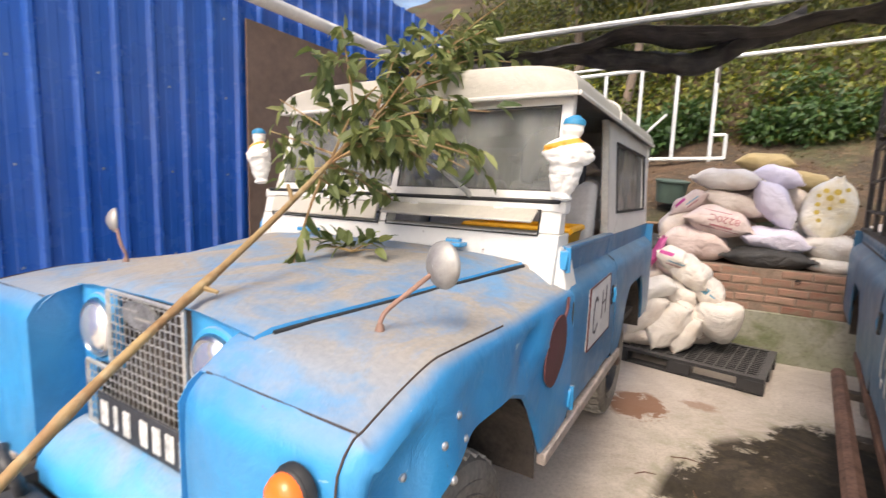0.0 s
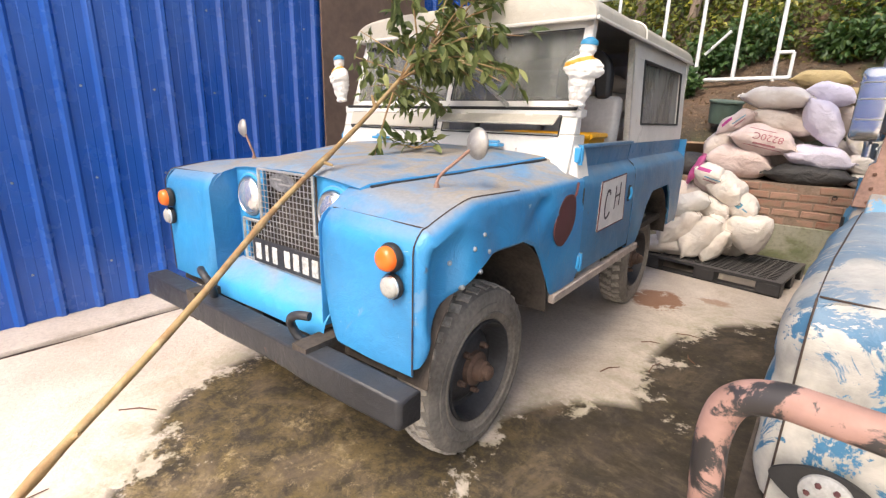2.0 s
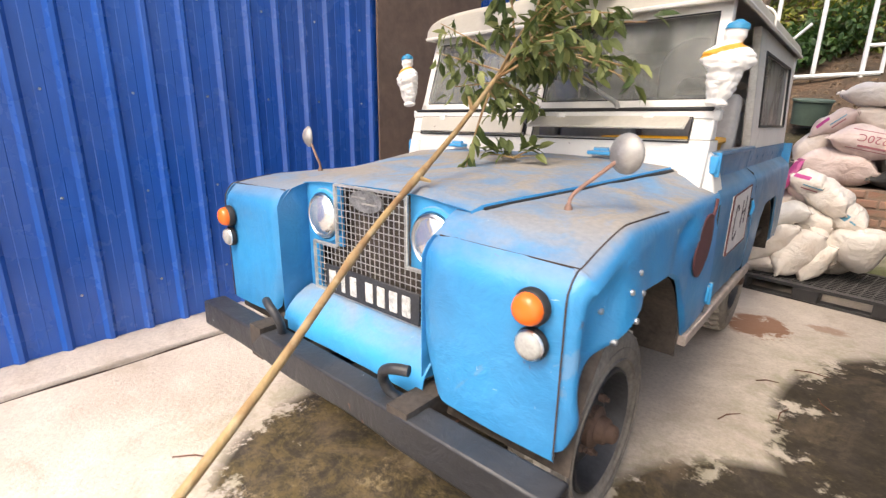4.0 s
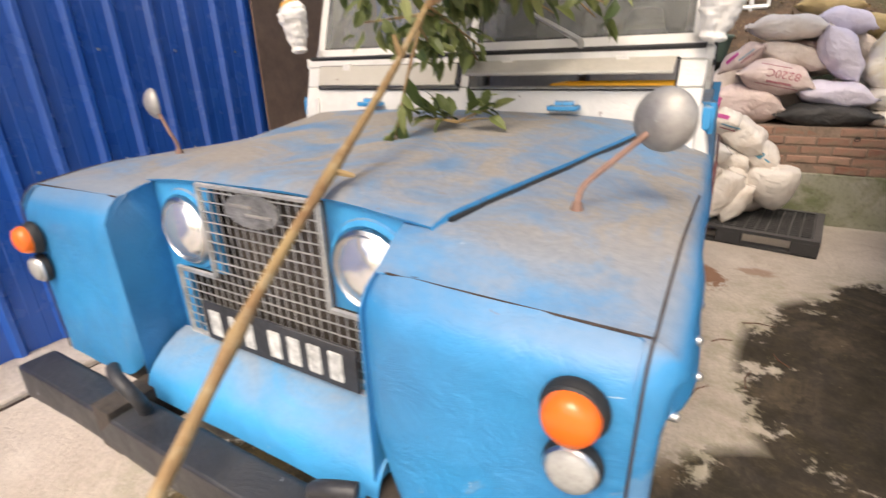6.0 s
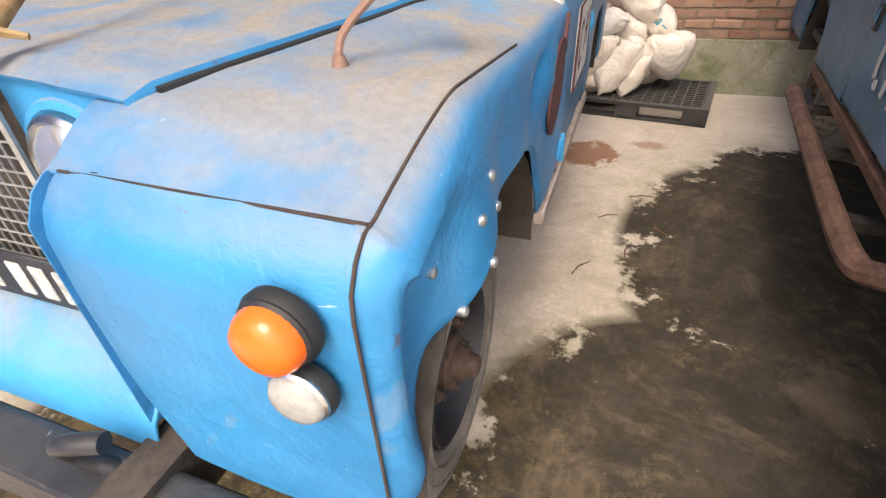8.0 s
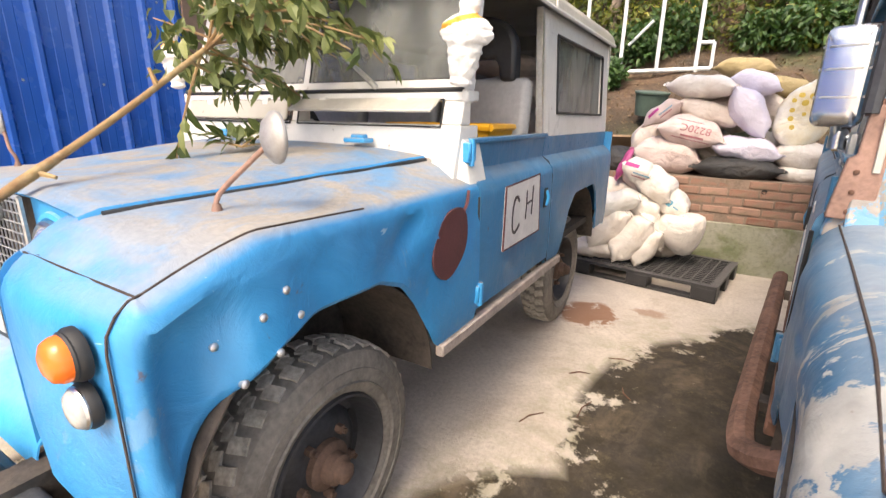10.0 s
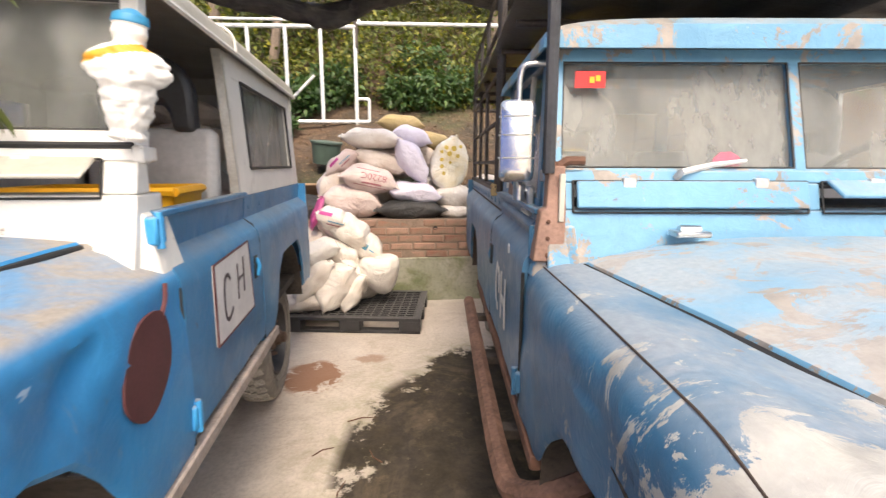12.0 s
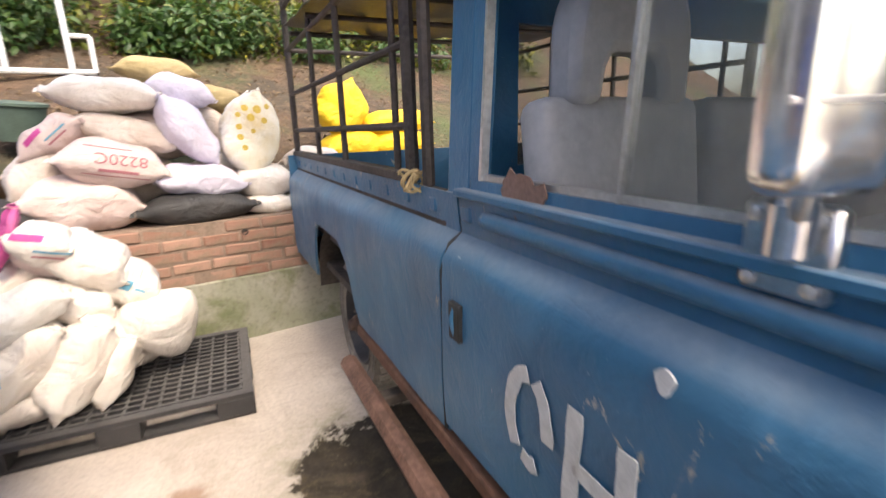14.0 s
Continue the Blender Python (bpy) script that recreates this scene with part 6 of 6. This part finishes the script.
def tied_sack(m):
    """A knotted sack standing on a corner: wide puckered top, narrowing to the foot."""
    bm = BM()
    prof = [(0.0, 0.01), (0.02, 0.06), (0.08, 0.115), (0.16, 0.155), (0.24, 0.178), (0.30, 0.18), (0.345, 0.165), (0.365, 0.13), (0.362, 0.08), (0.350, 0.045), (0.352, 0.03), (0.365, 0.025), (0.37, 0.004)]
    rings = []
    for z, r in prof:
        ring = []
        for j in range(48):
            a = 2 * math.pi * j / 48
            pucker = 1 + 0.05 * math.sin(a * 11 + 2 * math.sin(3 * a)) * max(0, (z - 0.28) / 0.09) if r < 0.17 and z > 0.3 else 1
            k = pucker * (1 + 0.07 * noise.noise(Vector((math.cos(a) * 1.3, math.sin(a) * 1.3, z * 4))) + 0.05 * math.cos(2 * a + 0.6))
            ring.append((r * k * math.cos(a) + 0.10 * (0.18 - min(z, 0.18)), r * k * 0.9 * math.sin(a), z))
        rings.append(ring)
    loft(bm, rings)
    ob = part("sack", bm, CLOTH["white"], sharp=75)
    ob.matrix_world = m
    return tagged(ob, "white sack with a puckered knotted top standing on the pallet", "sack", LOWER)


tied_sack(pose(0.15, 4.70, 0.225, 4, -6, 0))
for dx, dy, z, w, h, t in ((0.42, 1.85, 1.50, 0.55, 0.22, 6), (0.38, 1.90, 1.68, 0.52, 0.16, -8), (0.40, 1.88, 1.30, 0.6, 0.24, 0), (-0.25, 1.9, 1.42, 0.6, 0.3, 0)):
    sack(CX + dx, CY + dy, z, w, h, t, "cream", 0.36, 20, "", "cream sacks loaded behind the seats", "sacks inside the car")
for x, z, w, h, t, yw in ((1.92, 1.06, 0.64, 0.30, 0, 0), (1.92, 1.30, 0.60, 0.28, 4, 8), (1.84, 1.62, 0.50, 0.42, 78, 0), (2.40, 1.06, 0.66, 0.30, 0, 5), (2.42, 1.30, 0.66, 0.28, 0, -5), (2.40, 1.50, 0.74, 0.24, 3, 0)):
    sack(x, 6.15, z, w, h, t, "yellow", 0.38, yw, "", "bright yellow sack stacked on the wall", "yellow sacks on the wall")


def pallet(m):
    e = empty("pallet", m, "black plastic pallet with an open slatted deck", "pallet")
    w, d = 1.2, 0.90
    bm = BM()
    for x0, x1, y0, y1 in ((-w / 2, w / 2, -d / 2, -d / 2 + 0.05), (-w / 2, w / 2, d / 2 - 0.05, d / 2), (-w / 2, -w / 2 + 0.05, -d / 2 + 0.05, d / 2 - 0.05), (w / 2 - 0.05, w / 2, -d / 2 + 0.05, d / 2 - 0.05)):
        box(bm, x0, x1, y0, y1, 0.115, 0.14)
    part("deck_frame", bm, PALLET, e)
    y = -d / 2 + 0.075
    k = 0
    while y < d / 2 - 0.06:
        bm = BM()
        box(bm, -w / 2 + 0.05, w / 2 - 0.05, y - 0.009, y + 0.009, 0.118, 0.137)
        part("deck_slat", bm, PALLET, e)
        y += 0.055
    x = -w / 2 + 0.09
    bm = BM()
    while x < w / 2 - 0.05:
        box(bm, x - 0.006, x + 0.006, -d / 2 + 0.05, d / 2 - 0.05, 0.121, 0.134)
        x += 0.075
    part("deck_rib", bm, PALLET, e)
    for cx in (-w / 2 + 0.09, 0, w / 2 - 0.09):
        for cy in (-d / 2 + 0.07, 0, d / 2 - 0.07):
            bm = BM()
            box(bm, cx - 0.09, cx + 0.09, cy - 0.07, cy + 0.07, 0.018, 0.116, 0.006)
            part("block", bm, PALLET, e)
    for cy in (-d / 2 + 0.07, 0, d / 2 - 0.07):
        bm = BM()
        box(bm, -w / 2, w / 2, cy - 0.05, cy + 0.05, 0.0, 0.019)
        part("runner", bm, PALLET, e)
    return e


pallet(pose(-0.06, 4.735, 0, 0, 0, -9.7))

# welded frame on the slope
FY = 8.05
fence = empty("steel_frame", pose(0, FY, 1.6), "white painted welded steel frame on the slope", "fence")


def fbar(a, b, r=0.026, mat=STEEL, name="frame_bar"):
    bm = BM()
    tube(bm, [(a[0], 0, a[1] - 1.6), (b[0], 0.0, b[1] - 1.6)], r, 8)
    part(name, bm, mat, fence)


fbar((-3.6, 3.36), (-0.18, 3.45), 0.032)
fbar((-3.6, 3.46), (-0.1, 3.54), 0.02)
fbar((-0.18, 3.50), (4.6, 3.62), 0.03)
for x, z0, z1 in ((-1.21, 2.07, 3.42), (-0.70, 2.07, 3.43), (-0.19, 1.5, 3.45), (-1.75, 1.5, 3.40), (-2.5, 1.5, 3.38)):
    fbar((x, z0), (x, z1), 0.028, STEEL, "frame_post")
fbar((-2.5, 2.05), (0.0, 2.07), 0.03)
fbar((0.0, 2.07), (0.0, 2.41), 0.024)
fbar((-0.19, 2.41), (0.0, 2.41), 0.024)
fbar((-1.12, 2.43), (-0.81, 2.74), 0.022)
fbar((-0.18, 3.15), (-0.17, 3.66), 0.032, CAGE, "clamp_pole")


def hill_z(x, y):
    b = lerp_table([(5.45, 0.85), (6.0, 0.95), (6.5, 1.28), (7.2, 1.62), (8.0, 1.90), (8.8, 2.4), (9.6, 3.0), (11.6, 5.0), (14.6, 7.4), (25, 13)], y)
    return b + (0.16 * noise.noise(Vector((x * 0.7, y * 0.7, 0))) + 0.07 * noise.noise(Vector((x * 2.4, y * 2.4, 4)))) * min(1, max(0, (y - 5.7) * 1.5))


bm = BM()
rows = []
for k in range(70):
    y = 5.48 + 19 * (k / 69) ** 1.8
    rows.append([(x, y, hill_z(x, y)) for x in [-14 + 28 * j / 110 for j in range(111)]])
grid(bm, rows)
tagged(part("hillside", bm, EARTH, label="steep brown earth bank with leaf litter", sharp=80), category="slope", kind="structure")

bm = BM()
lathe(bm, [(0.16, 0), (0.19, 0.25), (0.205, 0.26), (0.205, 0.28), (0.19, 0.28)], pose(-0.55, 6.75, hill_z(-0.55, 6.75) + 0.12, 6, 5, 0), 20)
tagged(part("plant_tub", bm, plain("dull_green_plastic", (0.055, 0.085, 0.068), 0.6), label="dull green plastic tub on the bank"), category="tub")
bm = BM()
box(bm, -0.25, 0.25, -0.015, 0.015, -0.12, 0.12, 0.003, pose(-0.75, 5.95, 1.12, 50, 0, 8))
tagged(part("loose_board", bm, plain("raw_plank", (0.34, 0.22, 0.13), 0.8), label="pale plank lying on the bank"), category="plank")


def leaf_mat(name, a, b, c):
    m = Mat(name, 0.5, 0, a)
    r = m.island()
    col = m.mix(m.step(r, 0.0, 0.6), a, b)
    col = m.mix(m.step(r, 0.8, 1.0), col, c)
    m.color(col)
    tr = m.n.new("ShaderNodeBsdfTranslucent")
    m.l.new(col, tr.inputs[0])
    mx = m.n.new("ShaderNodeMixShader")
    mx.inputs[0].default_value = 0.35
    out = m.n["Material Output"]
    m.l.new(m.b.outputs[0], mx.inputs[1])
    m.l.new(tr.outputs[0], mx.inputs[2])
    m.l.new(mx.outputs[0], out.inputs[0])
    return m.m


LEAF_FAR = leaf_mat("bank_foliage", (0.030, 0.055, 0.007), (0.11, 0.125, 0.014), (0.30, 0.27, 0.030))
LEAF_DARK = leaf_mat("shrub_foliage", (0.02, 0.055, 0.012), (0.04, 0.09, 0.018), (0.08, 0.14, 0.03))
LEAF_NEAR = leaf_mat("branch_leaf", (0.055, 0.09, 0.022), (0.17, 0.20, 0.06), (0.40, 0.42, 0.16))
DRY = leaf_mat("leaf_litter", (0.07, 0.045, 0.022), (0.12, 0.08, 0.04), (0.20, 0.15, 0.08))


def leaf_faces(V, F, p, d, n, L, W):
    """One folded leaf of four faces, as lists."""
    d, n = d.normalized(), n.normalized()
    s = d.cross(n).normalized()
    n = s.cross(d)
    k = len(V)
    droop = n * (-0.12 * L)
    V += [p, p + d * L * 0.35 + s * W / 2 + n * W * 0.15, p + d * L * 0.75 + s * W * 0.36 + n * W * 0.1 + droop, p + d * L + droop * 2.2, p + d * L * 0.75 - s * W * 0.36 + n * W * 0.1 + droop, p + d * L * 0.35 - s * W / 2 + n * W * 0.15, p + d * L * 0.35, p + d * L * 0.75 + droop]
    F += [(k, k + 1, k + 6), (k + 1, k + 2, k + 7, k + 6), (k + 2, k + 3, k + 7), (k, k + 6, k + 5), (k + 6, k + 7, k + 4, k + 5), (k + 7, k + 3, k + 4)]


def rv(rng, s=1.0):
    return Vector((rng.uniform(-s, s), rng.uniform(-s, s), rng.uniform(-s, s)))


def foliage(name, mat, count, where, L, seed, label, category):
    rng = random.Random(seed)
    V, F = [], []
    for _ in range(count):
        p, out = where(rng)
        l = L * rng.uniform(0.6, 1.4)
        leaf_faces(V, F, p, out + rv(rng, 0.9) + Vector((0, 0, -0.3)), Vector((0, -0.3, 1)) + rv(rng, 0.7), l, l * 0.5)
    me = bpy.data.meshes.new(name)
    me.from_pydata([tuple(v) for v in V], [], F)
    me.materials.append(mat)
    return tagged(new(name, me), label, category, kind="stuff")


def bank(rng):
    x = rng.uniform(-7, 7)
    y = rng.uniform(8.7, 14.0)
    q = Vector((x, y, hill_z(x, y)))
    lump = noise.noise(Vector((x * 0.6, y * 0.6, 7)))
    return q + Vector((0, 0, max(0, rng.random() ** 1.3 * (0.6 + 1.9 * max(0, lump + 0.1))))), Vector((0, -0.6, 0.3))


foliage("bank_foliage", LEAF_FAR, 46000, bank, 0.105, 11, "sunlit yellow-green leaves over the bank", "foliage")
SHRUBS = [(-1.05, 8.5, 0.45), (-0.55, 8.9, 0.5), (0.55, 8.9, 0.40), (1.15, 8.85, 0.5), (1.7, 9.1, 0.45), (2.6, 8.9, 0.5), (-2.2, 8.3, 0.6), (-3.2, 8.6, 0.8), (4.2, 8.8, 0.9), (-1.6, 7.6, 0.25), (-1.35, 7.8, 0.3), (0.9, 9.5, 0.6)]


def shrub(rng):
    x, y, r = rng.choice(SHRUBS)
    d = rv(rng).normalized() * (rng.random() ** 0.45) * r
    d.z *= 0.8
    return Vector((x, y, hill_z(x, y) + r * 0.55)) + d, d + Vector((0, -0.2, 0.2))


foliage("shrubs", LEAF_DARK, 9000, shrub, 0.10, 12, "dark green shrubs along the bank", "shrub")


def litter(rng):
    x = rng.uniform(-3.5, 3.5)
    y = rng.uniform(5.8, 9.0)
    return Vector((x, y, hill_z(x, y) + 0.012)), Vector((rng.uniform(-1, 1), rng.uniform(-1, 1), 0.25))


foliage("leaf_litter", DRY, 5200, litter, 0.045, 13, "dry brown leaf litter on the bank", "leaves")
tree_mat = plain("tree_bark", (0.16, 0.12, 0.09), 0.9, 0, 0.4, 5, 0.5)
for x, y, h, lean, r in ((-1.7, 9.2, 4.5, 0.9, 0.09), (-2.6, 9.6, 5.0, -0.4, 0.12), (2.4, 10.0, 5.0, 0.5, 0.10)):
    tr = empty("tree", pose(x, y, hill_z(x, y) - 0.1), "slender tree leaning on the bank", "tree", "trees on the bank")
    bm = BM()
    tube(bm, smooth_path([(0, 0, 0), (lean * 0.25, 0.05, h * 0.35), (lean * 0.6, -0.1, h * 0.7), (lean, 0.1, h)], 5), [r * (1 - 0.8 * k / 15) for k in range(16)], 8)
    part("trunk", bm, tree_mat, tr)
    rng = random.Random(int(x * 10))
    V, F = [], []
    bm = BM()
    for k in range(9):
        z = h * (0.4 + 0.06 * k)
        p0 = Vector((lean * (z / h) ** 1.2, 0, z))
        p1 = p0 + Vector((rng.uniform(-1, 1), rng.uniform(-0.9, 0.6), rng.uniform(0.1, 0.7)))
        tube(bm, [p0, (p0 + p1) / 2 + Vector((0, 0, 0.08)), p1], [0.03, 0.02, 0.008], 5)
        for _ in range(160):
            q = p0.lerp(p1, rng.uniform(0.3, 1.1)) + rv(rng, 0.35)
            leaf_faces(V, F, q, rv(rng) + Vector((0, 0, -0.4)), Vector((0, 0, 1)) + rv(rng, 0.6), 0.16, 0.07)
    part("limb", bm, tree_mat, tr)
    me = bpy.data.meshes.new("crown")
    me.from_pydata([tuple(v) for v in V], [], F)
    me.materials.append(LEAF_FAR)
    cr = new("crown", me)
    cr.parent = tr
    cr["kind"] = "stuff"

# ---- cut branch leaning over the bonnet ----
bark = Mat("branch_bark", 0.7)
c = bark.mix(bark.step(bark.noise(9, 6), 0.35, 0.65), (0.36, 0.25, 0.11), (0.22, 0.12, 0.05))
c = bark.mix(bark.math('MULTIPLY', bark.step(bark.noise(28, 5), 0.5, 0.7), 0.6), c, (0.42, 0.34, 0.2))
bark.color(c)
bark.bump(bark.noise(30, 6), 0.01, 0.6)
B0, B1, BB = Vector((-0.614, -1.164, 0.012)), Vector((-1.26, 2.107, 2.092)), Vector((-0.047, -0.046, 0.015))
BRANCH = [B0.lerp(B1, k / 8) + BB * (4 * (k / 8) * (1 - k / 8)) for k in range(9)]
BD = Vector((-0.1482, 0.8378, 0.5254))


def along(t):
    """The point at t of 0 to 4.1 along the stem, foot to tip."""
    k = min(7.999, max(0, t / 4.1 * 8))
    a, f = int(k), k - int(k)
    p = BRANCH[a].lerp(BRANCH[a + 1], f)
    return p + Vector((0.006 * math.sin(t * 5.1), 0.0, 0.006 * math.sin(t * 6.3 + 1)))


branch = empty("cut_branch", Matrix.Identity(4), "cut leafy branch leaning across the car bonnet", "branch")
bm = BM()
ts = [0.01 + 4.1 * k / 60 for k in range(61)]
tube(bm, [along(t) for t in ts], [0.0140 - 0.0017 * t + (0.003 if abs(t - 2.38) < 0.05 or abs(t - 2.0) < 0.04 or abs(t - 1.1) < 0.04 else 0) for t in ts], 10)
for t, d in ((2.38, (0.035, 0.025, -0.012)), (2.80, (-0.01, -0.01, 0.05)), (1.2, (0.02, 0.012, 0.012))):
    p = along(t)
    tube(bm, [p, p + Vector(d)], [0.009, 0.005], 6)
part("stem", bm, bark.m, branch)
rng = random.Random(5)
V, F = [], []
for k in range(66):
    t = rng.uniform(3.0, 4.05)
    p0 = along(t)
    d = (BD * 0.55 + rv(rng, 0.75) + Vector((0.62, 0.0, 0.10))).normalized()
    L = rng.uniform(0.15, 0.52)
    pts = [p0, p0 + d * L * 0.5 + Vector((0, 0, 0.03)), p0 + d * L + Vector((0, 0, -0.02))]
    bm = BM()
    tube(bm, smooth_path(pts, 3), [0.005] * 3 + [0.0035] * 3 + [0.002], 5)
    part("twig", bm, bark.m, branch)
    for _ in range(rng.randint(12, 20)):
        u = rng.uniform(0.4, 1.08)
        p = p0.lerp(p0 + d * L, u) + Vector((0, 0, 0.03 * math.sin(math.pi * u)))
        leaf_faces(V, F, p, d * 0.5 + rv(rng, 0.8) + Vector((0, 0, -0.55)), Vector((0, 0, 1)) + rv(rng, 0.9), rng.uniform(0.055, 0.1), rng.uniform(0.026, 0.042))
for t0, off in ((3.0, (-0.10, 0.13, -0.05)), (3.05, (0.05, 0.13, -0.07)), (2.95, (-0.05, 0.14, -0.04)), (3.0, (-0.16, 0.05, 0.0)), (3.1, (-0.22, 0.0, 0.06)), (3.2, (-0.26, 0.02, 0.12))):
    p0 = along(t0)
    d = Vector(off)
    bm = BM()
    tube(bm, [p0, p0 + d * 0.6, p0 + d * 1.6], [0.005, 0.004, 0.002], 5)
    part("twig", bm, bark.m, branch)
    for _ in range(26):
        p = p0 + d * rng.uniform(0.4, 1.5) + rv(rng, 0.05)
        leaf_faces(V, F, p, rv(rng, 0.9) + Vector((0, 0, -0.5)), Vector((0, 0, 1)) + rv(rng, 0.9), rng.uniform(0.05, 0.085), rng.uniform(0.024, 0.038))
me = bpy.data.meshes.new("leaves")
me.from_pydata([tuple(v) for v in V], [], F)
me.materials.append(LEAF_NEAR)
lv = new("leaves", me)
lv.parent = branch
lv["kind"] = "stuff"

sprig = empty("leaf_sprig", pose(-1.06, 1.27, 1.252), "broken leafy sprig lying on the bonnet", "leaves")
rng = random.Random(8)
V, F = [], []
for k in range(5):
    d = Vector((rng.uniform(-1, 1), rng.uniform(-0.6, 0.6), 0.12)).normalized()
    bm = BM()
    tube(bm, [(0, 0, 0.012), d * 0.06 + Vector((0, 0, 0.012)), d * 0.11 + Vector((0, 0, 0.005))], [0.004, 0.003, 0.0015], 5)
    part("twig", bm, bark.m, sprig)
    for _ in range(9):
        p = d * rng.uniform(0.02, 0.12) + Vector((0, 0, rng.uniform(0.01, 0.035)))
        leaf_faces(V, F, p, d + rv(rng, 0.9) + Vector((0, 0, 0.25)), Vector((0, 0, 1)) + rv(rng, 0.6), rng.uniform(0.05, 0.085), rng.uniform(0.024, 0.038))
me = bpy.data.meshes.new("leaves")
me.from_pydata([tuple(v) for v in V], [], F)
me.materials.append(LEAF_NEAR)
lv = new("leaves", me)
lv.parent = sprig
lv["kind"] = "stuff"

# ---- bricks ----
brick_meshes = []
rng = random.Random(3)
for k in range(4):
    bm = BM()
    box(bm, -0.112, 0.112, -0.01, 0.05, -0.034, 0.034, 0.008)
    for v in bm.verts:
        v.co += rv(rng, 0.0025)
    me = bpy.data.meshes.new("brick")
    for f in bm.faces:
        f.smooth = False
    bm.to_mesh(me)
    bm.free()
    me.materials.append(BRICK)
    brick_meshes.append(me)
for r in range(5):
    z = 0.500 + 0.0815 * r
    x = -1.9 + (0.118 if r % 2 else 0) + rng.uniform(-0.03, 0.03)
    while x < 2.2:
        b = new("brick", rng.choice(brick_meshes))
        b.parent = base
        b.location = (x, WY + 0.014 + rng.uniform(-0.004, 0.008), z + rng.uniform(-0.002, 0.002))
        b.rotation_euler = (0, rng.uniform(-0.012, 0.012), rng.uniform(-0.015, 0.015))
        x += 0.236
bm = BM()
lathe(bm, [(0.022, -0.012), (0.022, 0.0), (0.015, 0.0), (0.015, -0.01)], pose(0.70, WY - 0.006, 0.775, 90, 0, 0), 14)
tagged(part("drain_pipe", bm, DARK, label="small drain pipe end in the brick wall"), category="pipe")
# twigs and dead leaves on the floor
rng = random.Random(21)
for x, y, a in ((-0.16, 2.62, 30), (-0.05, 2.30, 80), (0.02, 2.9, 10), (-0.25, 2.1, 60), (0.1, 2.55, 120), (-1.9, 0.2, 40), (-1.6, -0.3, 100)):
    bm = BM()
    L = rng.uniform(0.05, 0.1)
    tube(bm, [(-L, 0, 0.005), (0, 0.015, 0.007), (L, 0.0, 0.005)], [0.003, 0.0035, 0.002], 5)
    ob = part("twig", bm, RUST)
    ob.matrix_world = pose(x, y, 0, 0, 0, a)
    tagged(ob, "small dry twig on the concrete floor", "twig", "litter on the floor")
